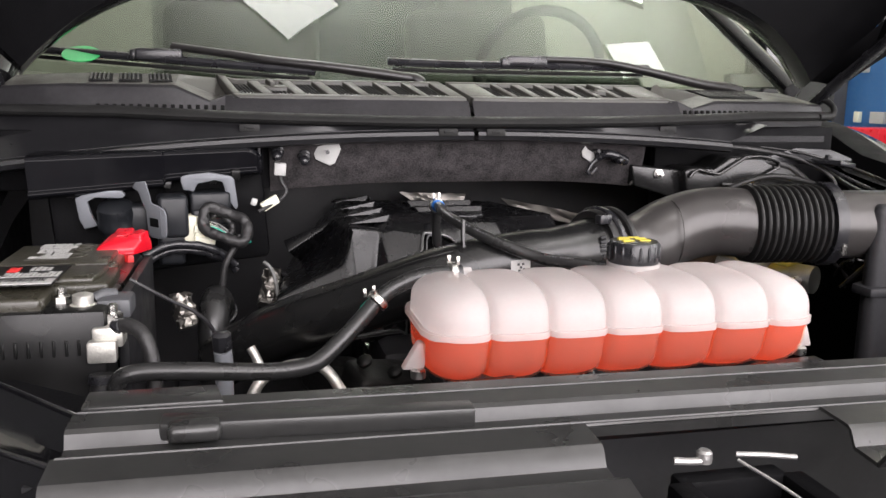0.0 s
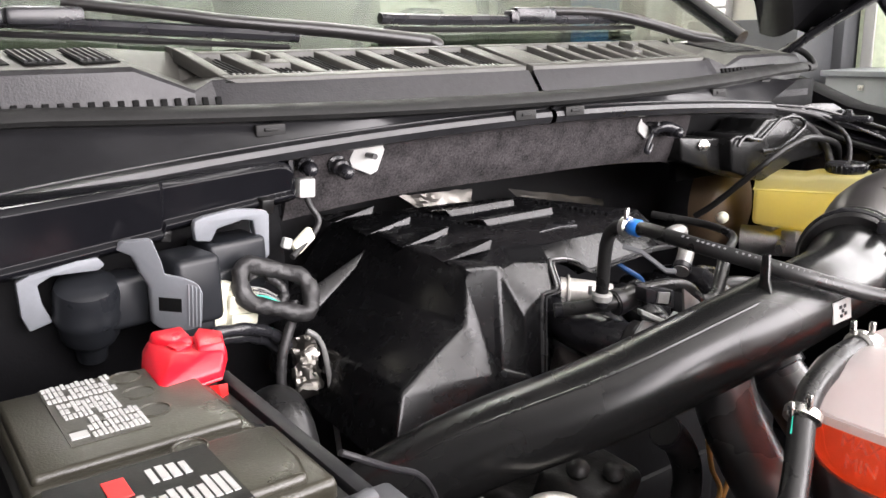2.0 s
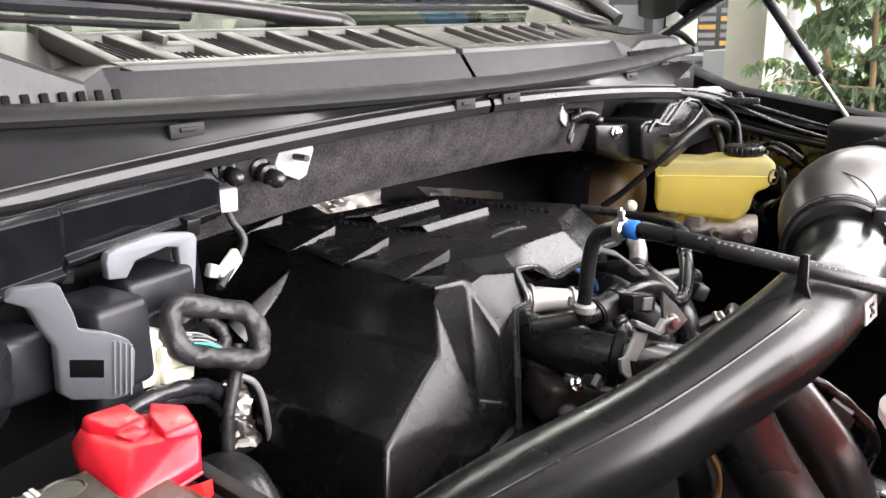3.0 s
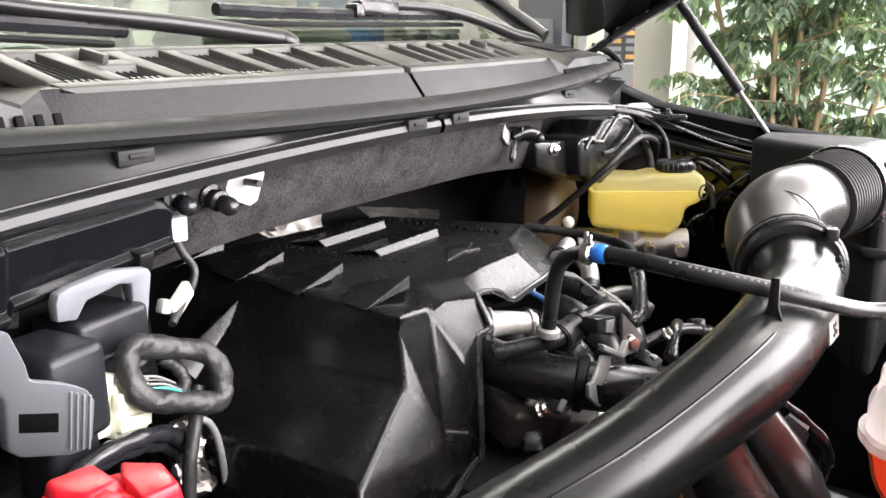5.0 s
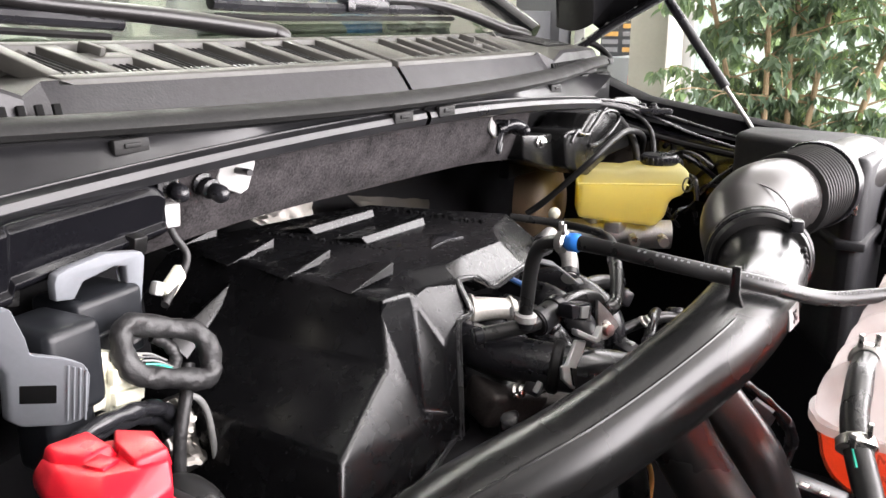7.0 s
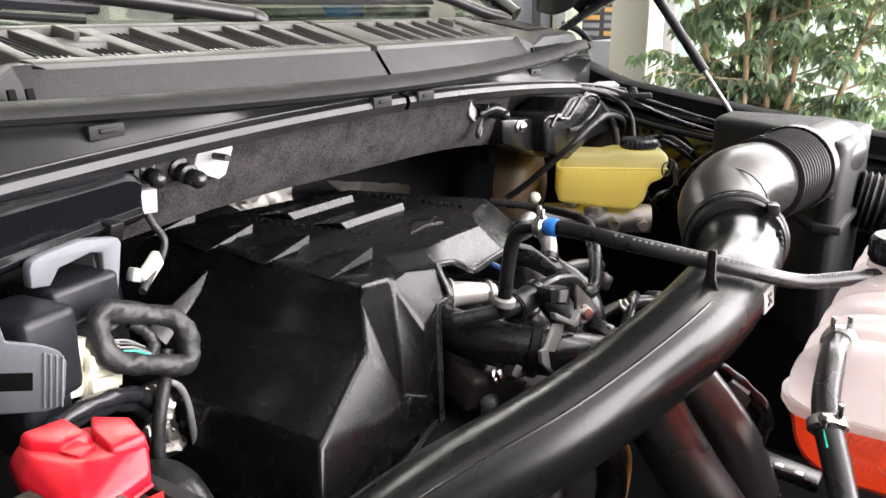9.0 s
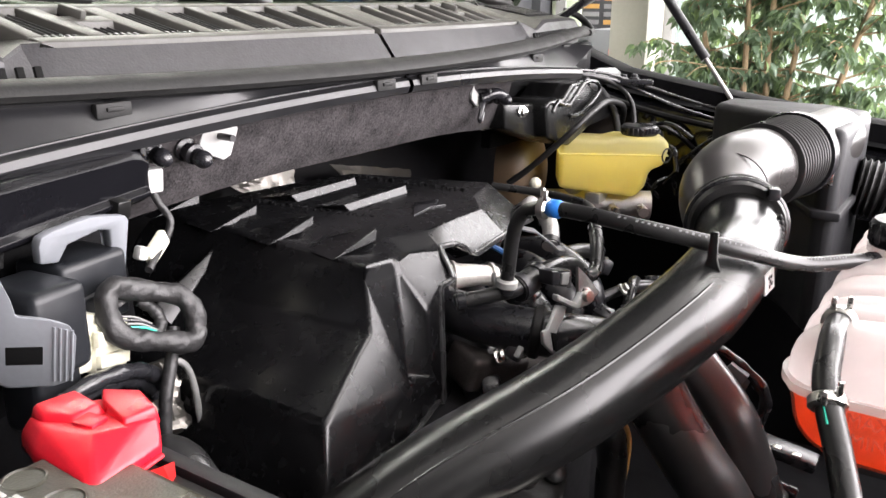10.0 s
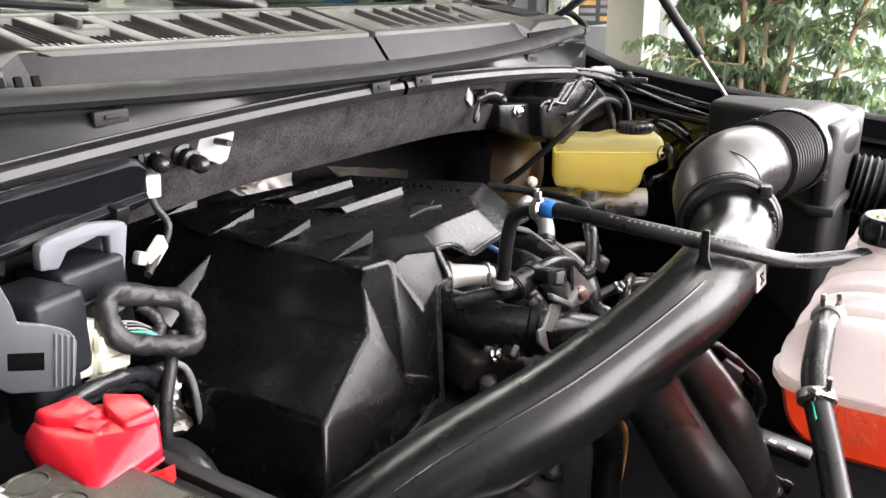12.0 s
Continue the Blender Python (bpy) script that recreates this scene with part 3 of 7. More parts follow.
def cowl_rows(sgn):
    """Rows across the panel: rear edge, middle, ridge and foot, with the faceted end of the hump."""
    rows = []
    for x in (0.0035, 0.05, 0.1, 0.2, 0.3, 0.395):
        x *= sgn
        a, r, c = cowl_profile(x)
        m = ((a[0] + r[0]) / 2, (a[1] + r[1]) / 2)
        rows.append([(x, a[0], a[1] - 0.026), (x, m[0], m[1] - 0.026), (x, r[0] + 0.004, r[1] - 0.024), (x, r[0] - 0.0015, r[1] - 0.004), (x, *c)])
    low = 0.0 if sgn < 0 else -0.004
    rows.append([(sgn * 0.406, 0.958, 1.3385), (sgn * 0.384, 0.930, 1.321), (sgn * 0.406, 0.8795, 1.3095), (sgn * 0.408, 0.877, 1.306), (sgn * 0.408, 0.8565, 1.277)])
    rows.append([(sgn * 0.421, 0.968, 1.341), (sgn * 0.392, 0.934, 1.319), (sgn * 0.420, 0.884, 1.309), (sgn * 0.421, 0.881, 1.305), (sgn * 0.421, 0.8585, 1.2775)])
    rows.append([(sgn * 0.428, 0.970, 1.338 + low), (sgn * 0.434, 0.945, 1.307 + low), (sgn * 0.445, 0.868, 1.300 + low), (sgn * 0.446, 0.866, 1.297 + low), (sgn * 0.446, 0.861, 1.279)])
    for ax in (0.503, 0.56, 0.62, 0.68, 0.74, 0.79):
        x = sgn * ax
        a, r, c = cowl_profile(x)
        drop = 0.05 * max(0, ax - 0.68)
        rows.append([(x, a[0], a[1] - drop), (x, (a[0] + r[0]) / 2, (a[1] + r[1]) / 2 - drop), (x, r[0] + 0.004, r[1] + 0.001 - drop), (x, r[0] - 0.002, r[1] - 0.004 - drop), (x, *c)])
    return rows


for sgn in (-1, 1):
    bm = BM()
    rows = cowl_rows(sgn)
    v = [[bm.verts.new(p) for p in ((r[0][0], r[0][1], r[0][2] - 0.03), *r, (r[4][0], r[4][1] + 0.004, r[4][2] - 0.02))] for r in rows]
    for p, q in zip(v, v[1:]):
        for j in range(6):
            # Top faces take the lit tone, front faces the shaded one.
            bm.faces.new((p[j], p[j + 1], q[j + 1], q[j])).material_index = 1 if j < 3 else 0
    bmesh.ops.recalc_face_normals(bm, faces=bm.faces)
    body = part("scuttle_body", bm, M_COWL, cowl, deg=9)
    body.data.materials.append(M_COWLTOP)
    bm = BM()
    grid(bm, [[(sgn * ax, cowl_profile(sgn * ax)[0][0] - 0.002, cowl_profile(sgn * ax)[0][1] - 0.016), (sgn * ax, 1.03 + back(ax), 1.322)] for ax in np.linspace(0.003, 0.78, 20)])
    part("scuttle_tail", bm, M_COWL, cowl)
    # raised deck with the slots left open, on the ridge's rear slope
    def deck(x, s, h=0.0):
        a, r, _ = cowl_profile(x)
        return Vector((x, r[0] + (a[0] - r[0]) * s, r[1] + (a[1] - r[1]) * s + h))
    fronts = [sgn * v for v in ((0.373, 0.318, 0.261, 0.206, 0.152, 0.100, 0.049) if sgn < 0 else (0.072, 0.112, 0.157, 0.200, 0.243, 0.284, 0.326))]
    fronts = sorted(fronts)
    W, LEAN, S0, S1, H = (0.037 if sgn < 0 else 0.029), -0.034, 0.13, 0.90, 0.001
    lo, hi = (-0.405, -0.006) if sgn < 0 else (0.006, 0.405)
    # Black sheet below the slots gives their shade by colour.
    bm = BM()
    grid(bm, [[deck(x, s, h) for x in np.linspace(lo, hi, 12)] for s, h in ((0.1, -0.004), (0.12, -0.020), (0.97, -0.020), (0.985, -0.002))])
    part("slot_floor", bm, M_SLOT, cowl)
    bm = BM()
    def bar(x0, x1, y0, y1):
        """A block of the deck between the fronts x0 and x1 and the depths y0 and y1."""
        n = max(1, int(abs(x1 - x0) / 0.03))
        top = [[deck(x + LEAN * s, s, H) for x in np.linspace(x0, x1, n + 1)] for s in (y0, y1)]
        t = BM()
        grid(t, top)
        r = bmesh.ops.extrude_face_region(t, geom=list(t.faces))
        for v in r["geom"]:
            if isinstance(v, bmesh.types.BMVert):
                v.co.z -= 0.016
        bmesh.ops.recalc_face_normals(t, faces=t.faces)
        bev(t, 0.0014, 2)
        join(bm, t)
    edges = [lo] + [v for f in fronts for v in (f - W / 2, f + W / 2)] + [hi]
    bar(lo, hi, 0.0, S0)
    bar(lo, hi, S1, 1.0)
    for i in range(0, len(edges), 2):
        bar(edges[i], edges[i + 1], S0 + 0.004, S1 - 0.004)
    part("vent_deck", bm, M_COWLTOP, cowl, "matt deck with slanted slots in the lit tone")
    # grille bars lying in the slots
    for f in fronts:
        bm = BM()
        n = 6 if sgn < 0 else 5
        part_tooth = []
        for k in range(n):
            u = f - W / 2 + W * (k + 0.5) / n
            u -= 0.0022
            tube(bm, [deck(u + LEAN * s, s, -0.0062) for s in (S0 + 0.12, S1)], 0.0017, seg=6, smooth=1)
            part_tooth.append(deck(u + LEAN * (S0 + 0.06), S0 + 0.06, -0.0045))
        part("vent_grille", bm, M_LIP, cowl)
        bm = BM()
        for p in part_tooth:
            box(bm, p, (0.0040, 0.011, 0.008), pose(0, 0, 0, 14), w=0.0014, seg=2)
        part("grille_teeth", bm, M_BLACK, cowl)
        bm = BM()
        for s in (0.4, 0.55, 0.7, 0.82):
            tube(bm, [deck(f + q + LEAN * s, s, -0.0085) for q in (-W / 2, W / 2)], 0.0014, seg=6, smooth=1)
        part("grille_tie", bm, M_BLACK, cowl)
    # moulded bridge with a small fin across one slot
    f = fronts[1] if sgn < 0 else fronts[-2]
    bm = BM()
    bar(f - W / 2 - 0.002, f + W / 2 + 0.002, 0.50, 0.66)
    p = deck(f - 0.004 + LEAN * 0.68, 0.68, 0.003)
    box(bm, p, (0.009, 0.024, 0.010), pose(0, 0, 0, 16, 0, 24), w=0.002)
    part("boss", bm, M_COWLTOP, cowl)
    # small vents on the outer shoulder, dark plates standing for the shade inside
    for k in range(3):
        x = sgn * (0.524 + 0.050 * k) if sgn < 0 else 0.53 + 0.045 * k
        a, r, _ = cowl_profile(x)
        bm = BM()
        d = Vector((0, a[0] - r[0], a[1] - r[1]))
        n = Vector((0, -d.z, d.y)).normalized() * 0.004
        p = Vector((x, r[0], r[1]))
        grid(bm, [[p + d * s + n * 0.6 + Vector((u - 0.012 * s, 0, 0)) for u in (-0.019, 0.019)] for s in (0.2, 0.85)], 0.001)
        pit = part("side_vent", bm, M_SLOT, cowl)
        for j in range(5):
            bm = BM()
            u = -0.014 + 0.007 * j
            tube(bm, [p + d * s + n * 0.75 + Vector((u - 0.002 - 0.012 * s, 0, 0)) for s in (0.26, 0.83)], 0.0019, seg=6, smooth=1)
            part("vent_bar", bm, M_COWL, pit)
    # row of small drain slots above the lip, as blocks coloured like their shade
    for k in range(16):
        x = sgn * (0.425 + 0.0135 * k)
        _, r, c = cowl_profile(x)
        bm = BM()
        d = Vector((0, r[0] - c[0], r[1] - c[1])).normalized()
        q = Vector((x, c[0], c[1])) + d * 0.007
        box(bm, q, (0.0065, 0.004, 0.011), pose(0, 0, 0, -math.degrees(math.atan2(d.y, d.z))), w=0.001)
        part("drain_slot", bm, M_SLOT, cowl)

# rubber lip, the flat flange under it with its clips, and the lower rail
def lip_pos(x, dy=0.0, dz=0.0):
    return Vector((x, 0.795 + back(x) + dy, 1.268 + 0.012 * min(1, abs(x) / 0.6) ** 2 + dz))


XS = list(np.linspace(-0.80, 0.80, 41))
bm = BM()
grid(bm, [[lip_pos(x, 0.030, 0.010), lip_pos(x, 0.012, 0.011), lip_pos(x, 0.0, 0.006), lip_pos(x, -0.004, -0.001), lip_pos(x, 0.0, -0.006), lip_pos(x, 0.010, -0.008)] for x in XS])
part("weather_lip", bm, M_LIP, cowl, "soft black rubber weather lip")


bm = BM()
tube(bm, [lip_pos(0.755), lip_pos(0.79, -0.002, 0.002), (0.812, 0.940, 1.296), (0.812, 0.962, 1.311), (0.795, 0.985, 1.320)], 0.0065, seg=10)
part("lip_end", bm, M_LIP, cowl)


def rail_pos(x):
    ax = abs(x)
    return Vector((x, 0.803 + 0.02 * ax * ax, 1.247 - 0.085 * ax * ax))


for a, b in ((-0.80, -0.004), (0.004, 0.58)):
    bm = BM()
    xs = np.linspace(a, b, 22)
    grid(bm, [[lip_pos(x, 0.008, -0.008), lip_pos(x, 0.010, -0.010), rail_pos(x) + Vector((0, 0.012, 0.008 + 0.5 * max(0, x - 0.5)))] for x in xs])
    part("flange", bm, M_FLANGE, cowl)
    bm = BM()
    tube(bm, [rail_pos(x) + Vector((0, 0.007, 0.0095)) for x in xs if x < 0.51], 0.0016, seg=8, smooth=1)
    part("flange_bead", bm, M_FLANGE, cowl)
    bm = BM()
    grid(bm, [[rail_pos(x) + Vector((0, q, h)) for q, h in ((0.014, 0.009), (0.004, 0.009), (-0.004, 0.006), (-0.006, 0.0), (-0.003, -0.008), (0.008, -0.011), (0.05, -0.008))] for x in xs if x < 0.51])
    part("lower_rail", bm, M_FLANGE, cowl)
for x in (-0.382, -0.05, 0.035, 0.375, 0.55):
    bm = BM()
    p = lip_pos(x, 0.004, -0.016)
    box(bm, p, (0.034, 0.008, 0.013), w=0.002)
    box(bm, p + Vector((0, -0.003, 0.001)), (0.016, 0.006, 0.004), w=0.001)
    part("clip", bm, M_LIP, cowl)

# felt covered upper bulkhead
felt = thing("insulation_panel", "mottled dark felt insulation panel under the scuttle", "insulation", (0, 0.86, 1.16))
bm = BM()
rows = []
for x in np.linspace(-0.35, 0.345, 30):
    lowz = 1.166 - 0.25 * max(0, abs(x) - 0.1) ** 2
    rows.append([(x, 0.858 + 0.03 * (1 - s) ** 2 + 0.10 * x * x - 0.10 * 0.06 + 0.0015 * noise.noise((x * 30, s * 6, 0)), lowz + (1.247 - lowz) * s) for s in np.linspace(0, 1, 8)])
grid(bm, rows, 0.012)
part("felt_sheet", bm, M_FELT, felt)
bm = BM()
tube(bm, [r[0] for r in rows], 0.004, seg=8, smooth=2)
part("felt_edge", bm, M_FELT, felt)
for x in (-0.12, 0.10):
    bm = BM()
    turned(bm, ((0.009, 0), (0.009, 0.002), (0.004, 0.004)), aim((x, 0.849 + 0.10 * x * x, 1.225), (0, -1, 0.1)), 16)
    part("push_clip", bm, M_BLACK, felt)
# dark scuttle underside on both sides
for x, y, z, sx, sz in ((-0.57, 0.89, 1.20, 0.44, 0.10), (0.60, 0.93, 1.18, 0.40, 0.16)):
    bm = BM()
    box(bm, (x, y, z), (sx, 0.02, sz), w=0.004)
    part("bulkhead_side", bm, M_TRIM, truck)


def white_pad(c, tilt, name="washer_pad"):
    t = thing(name, "white plastic pad on a black threaded stud", "fixing pad", c, "white pads")
    bm = BM()
    out = [(0.0195 * sx * (1 if k else 0.66), 0.0205 * sz * (0.66 if k else 1)) for sx, sz, order in ((1, 1, (1, 0)), (-1, 1, (0, 1)), (-1, -1, (1, 0)), (1, -1, (0, 1))) for k in order]
    prism(bm, out, "y", -0.002, 0.002, w=0.001, m=Matrix.Translation(c) @ tilt)
    part("pad", bm, M_WHITE, t)
    bm = BM()
    m = Matrix.Translation(c) @ tilt
    tube(bm, [m @ Vector((0, 0.006, 0)), m @ Vector((0, -0.022, 0))], 0.0035, seg=10, smooth=1)
    part("stud", bm, M_BLACK, t)
    return t


white_pad(Vector((-0.252, 0.850, 1.216)), pose(0, 0, 0, 0, 24, -4))
white_pad(Vector((0.238, 0.852, 1.217)), pose(0, 0, 0, 0, 30, 12))


def vent_stud(c, d, r=0.012):
    """A black ribbed grommet with a ball end."""
    t = thing("grommet", "black ribbed rubber grommet on the bulkhead", "grommet", c, "bulkhead grommets")
    bm = BM()
    turned(bm, ((r * 1.1, -0.004), (r * 1.15, 0.003), (r * 0.8, 0.005), (r * 0.8, 0.009), (r, 0.011), (r, 0.016), (r * 0.72, 0.018), (r * 0.72, 0.022), (r * 0.86, 0.025), (r * 0.84, 0.031), (r * 0.5, 0.036), (0.001, 0.0375)), aim(c, d), 18)
    part("rubber", bm, M_BLACK, t)


vent_stud(Vector((-0.337, 0.853, 1.217)), (-0.05, -1, -0.25), 0.010)
vent_stud(Vector((-0.292, 0.853, 1.209)), (-0.05, -1, -0.25), 0.010)

# ---- wipers ----
def wiper(x0, x1, conn, arm, label):
    t = thing("wiper", label, "wiper", arm[0], "windscreen wipers")
    def on(x, h):
        s = 0.0
        for _ in range(1):
            s = np.interp(x, (x0, x1), (blade_s0, blade_s1))
        p = Vector(screen(x, s))
        return p + Vector((0, -0.35 * h, h))
    blade_s0, blade_s1 = conn[1]
    bm = BM()
    tube(bm, [on(x, 0.020) for x in np.linspace(x0, x1, 7)], 0.0085, seg=8, flat=0.9)
    part("blade", bm, M_BLACK, t)
    bm = BM()
    tube(bm, [on(x, 0.006) for x in np.linspace(x0 + 0.01, x1 - 0.01, 7)], 0.004, seg=6)
    part("rubber_edge", bm, M_RUBBER, t)
    bm = BM()
    box(bm, on(conn[0], 0.028), (0.085, 0.022, 0.022), w=0.006)
    box(bm, on(conn[0] - 0.045, 0.024), (0.018, 0.024, 0.020), w=0.005)
    part("connector", bm, M_BLACK, t)
    bm = BM()
    tube(bm, arm, lambda s: (0.005 + 0.0115 * min(1.0, s / 0.09)) * (1 - 0.42 * s), seg=14, flat=0.72)
    part("arm", bm, M_ARM, t)
    bm = BM()
    turned(bm, ((0.011, -0.03), (0.011, 0.0), (0.008, 0.003), (0.003, 0.004)), Matrix.Translation(Vector(arm[0]) - Vector((0, 0, 0.008))), 16)
    part("pivot_cap", bm, M_BLACK, t)


wiper(-0.81, -0.26, (-0.545, (0.065, 0.0)), [(-0.060, 0.962, 1.330), (-0.072, 0.966, 1.341), (-0.095, 0.972, 1.346), (-0.220, 0.985, 1.361), (-0.331, 1.012, 1.372), (-0.40, 1.036, 1.382), (-0.52, 1.080, 1.398)], "black windscreen wiper with a long arm parked on the screen")
wiper(-0.12, 0.44, (0.16, (0.055, 0.040)), [(0.66, 1.035, 1.325), (0.62, 1.030, 1.336), (0.54, 1.020, 1.345), (0.42, 1.018, 1.368), (0.32, 1.028, 1.384), (0.19, 1.030, 1.388)], "black windscreen wiper parked before the steering wheel")

# papers lying on the dashboard
def paper(pts, label):
    t = thing("paper_sheet", label, "paper", pts[0])
    a, q, d, e = (Vector(p) for p in pts)
    bm = BM()
    grid(bm, [[a.lerp(q, u).lerp(d.lerp(e, u), v) + Vector((0, 0, 0.004 * math.sin(3 * u + 2 * v))) for u in np.linspace(0, 1, 6)] for v in np.linspace(0, 1, 6)], 0.0008)
    part("sheet", bm, M_PAPER, t)


paper(((-0.330, 1.115, 1.336), (-0.268, 1.115, 1.336), (-0.325, 1.125, 1.352), (-0.286, 1.125, 1.352)), "white paper slip lying behind the scuttle")
# Green disc put in for a sticker's reflection in the windscreen.
t = thing("reflection_disc", "round green disc standing for a sticker's reflection", "tag", (-0.676, 1.06, 1.375))
bm = BM()
turned(bm, ((0.034, 0), (0.034, 0.002)), aim((-0.685, 1.10, 1.380), (0, -0.45, 0.9)), 28)
part("disc", bm, M_GREEN, t)

# ---- engine cover ----
cover = thing("engine_cover", "large moulded matt black plastic engine cover", "engine cover", (-0.05, 0.84, 0.95))
ZT = 1.112
bm = BM()
V = {}
def vert(n, *p):
    V[n] = bm.verts.new(p)
# top outline
vert("tl", -0.233, 0.684, 1.109); vert("tb", -0.215, 1.0, ZT); vert("tm", -0.02, 0.971, ZT); vert("tr", 0.070, 0.948, ZT); vert("t4", 0.128, 0.765, ZT)
vert("t3", 0.052, 0.742, ZT); vert("t2", 0.012, 0.708, ZT - 0.002); vert("ct", -0.112, 0.702, ZT); vert("cl", -0.157, 0.714, ZT); vert("ck", -0.162, 0.690, 1.099); vert("ar", -0.185, 0.689, 1.103)
# left side profile, front and rear
vert("s1", -0.230, 0.686, 1.093); vert("s2", -0.247, 0.669, 1.052); vert("sm", -0.277, 0.661, 1.041); vert("s3", -0.348, 0.638, 1.013); vert("s4", -0.374, 0.616, 0.949)
vert("r1", -0.245, 1.0, 1.088); vert("r2", -0.275, 1.0, 1.046); vert("rm", -0.295, 1.0, 1.022); vert("r3", -0.318, 1.0, 0.985); vert("r4", -0.335, 0.99, 0.92)
# front
vert("ab", -0.226, 0.638, 0.996); vert("bb", -0.203, 0.662, 0.990); vert("cp", -0.177, 0.653, 1.051); vert("bs", -0.176, 0.648, 0.980)
vert("ra", -0.116, 0.681, 1.099); vert("rb", -0.123, 0.661, 1.068); vert("rc", -0.143, 0.663, 1.068); vert("rd", -0.147, 0.654, 0.95)
def face(*ns):
    bm.faces.new([V[n] for n in ns])
face("tl", "tb", "tm", "tr", "t4", "t3", "t2", "ct", "cl", "ck", "ar")
face("tl", "s1", "r1", "tb"); face("s1", "s2", "r2", "r1"); face("s2", "sm", "rm", "r2"); face("sm", "s3", "r3", "rm"); face("s3", "s4", "r4", "r3")
face("tl", "ar", "bb", "ab", "s1")
face("s1", "ab", "s2"); face("s2", "ab", "sm"); face("sm", "ab", "s3"); face("s3", "ab", "s4"); face("ab", "rd", "s4")
face("ar", "cp", "bs", "bb")
face("ck", "cl", "ct", "ra"); face("ar", "ck", "ra", "rb", "rc", "cp")
face("cp", "rc", "rd", "bs")
face("ab", "bb", "bs", "rd")
bmesh.ops.recalc_face_normals(bm, faces=bm.faces)
bev(bm, 0.0050, 4, deg=9)
bmesh.ops.solidify(bm, geom=list(bm.faces), thickness=0.003)
part("shell", bm, M_COVER, cover, deg=24)
# right hand skirt with its notched edge
bm = BM()
grid(bm, [[(-0.112, 0.7005, ZT), (-0.116, 0.682, 1.098)],
          [(-0.07, 0.7035, ZT), (-0.086, 0.681, 1.094)],
          [(-0.045, 0.7045, ZT), (-0.055, 0.677, 1.077)],
          [(0.012, 0.7075, ZT - 0.002), (0.019, 0.679, 1.082)],
          [(0.052, 0.7415, ZT), (0.064, 0.689, 1.080)],
          [(0.128, 0.7645, ZT), (0.135, 0.710, 1.074)],
          [(0.102, 0.85, ZT), (0.177, 0.83, 1.060)],
          [(0.070, 0.948, ZT), (0.11, 0.985, 1.05)]], 0.004)
bev(bm, 0.002, 2, deg=12)
part("skirt", bm, M_COVER, cover, deg=24)
# double rounded rim along the open edge
EDGE = [(-0.376, 0.613, 0.948), (-0.25, 0.631, 0.946), (-0.16, 0.652, 0.948), (-0.149, 0.653, 0.93), (-0.146, 0.657, 0.99), (-0.143, 0.662, 1.058), (-0.139, 0.662, 1.067), (-0.126, 0.660, 1.069), (-0.122, 0.662, 1.076), (-0.1165, 0.679, 1.096), (-0.105, 0.684, 1.097), (-0.086, 0.680, 1.095), (-0.071, 0.678, 1.089), (-0.055, 0.675, 1.077), (-0.021, 0.675, 1.080), (0.019, 0.677, 1.082), (0.064, 0.687, 1.081), (0.135, 0.708, 1.074), (0.177, 0.83, 1.060)]
for q, r in ((Vector((0, 0, 0)), 0.0025), (Vector((0.0075, 0.001, -0.004)), 0.0015)):
    bm = BM()
    tube(bm, [Vector(p) + q for p in EDGE], r, seg=8, smooth=4)
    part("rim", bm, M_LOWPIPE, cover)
bm = BM()
grid(bm, [[Vector(p), Vector(p) + Vector((0.006, 0.012, -0.006)), Vector(p) + Vector((0.010, 0.03, -0.014))] for p in EDGE], 0.002)
part("rim_flange", bm, M_COVER, cover)
# raised fold round the fixing shelf
bm = BM()
tube(bm, [(-0.226, 0.638, 0.998), (-0.203, 0.662, 0.992), (-0.160, 0.655, 0.982)], 0.0014, seg=6, smooth=3)
part("shelf_fold", bm, M_COVER, cover)
# wedge ribs on the left shoulder, with slanted front faces
for y in (0.722, 0.807, 0.891, 0.985):
    bm = BM()
    v = [bm.verts.new(p) for p in ((-0.236, y, ZT - 0.004), (-0.168, y + 0.001, ZT - 0.001), (-0.163, y + 0.004, ZT + 0.0105), (-0.158, y + 0.010, ZT - 0.001), (-0.150, y + 0.060, ZT - 0.003), (-0.225, y + 0.055, ZT - 0.004))]
    for f in ((0, 1, 2), (1, 3, 2), (2, 3, 4), (0, 2, 5), (2, 4, 5), (0, 5, 4, 3, 1)):
        bm.faces.new([v[i] for i in f])
    bmesh.ops.recalc_face_normals(bm, faces=bm.faces)
    bev(bm, 0.0006, 1)
    part("shoulder_rib", bm, M_COVER, cover, deg=20)
# two long louvres
for y in (0.812, 0.893):
    bm = BM()
    v = [bm.verts.new(p) for p in ((-0.096, y + 0.002, ZT - 0.001), (0.017, y + 0.004, ZT - 0.001), (0.019, y + 0.009, ZT + 0.0095), (-0.104, y + 0.007, ZT + 0.0095), (-0.106, y + 0.062, ZT - 0.001), (0.019, y + 0.064, ZT - 0.001))]
    for f in ((0, 1, 2, 3), (3, 2, 5, 4), (0, 3, 4), (1, 5, 2), (0, 4, 5, 1)):
        bm.faces.new([v[i] for i in f])
    bmesh.ops.recalc_face_normals(bm, faces=bm.faces)
    bev(bm, 0.0008, 1)
    part("louvre", bm, M_COVER, cover, deg=20)
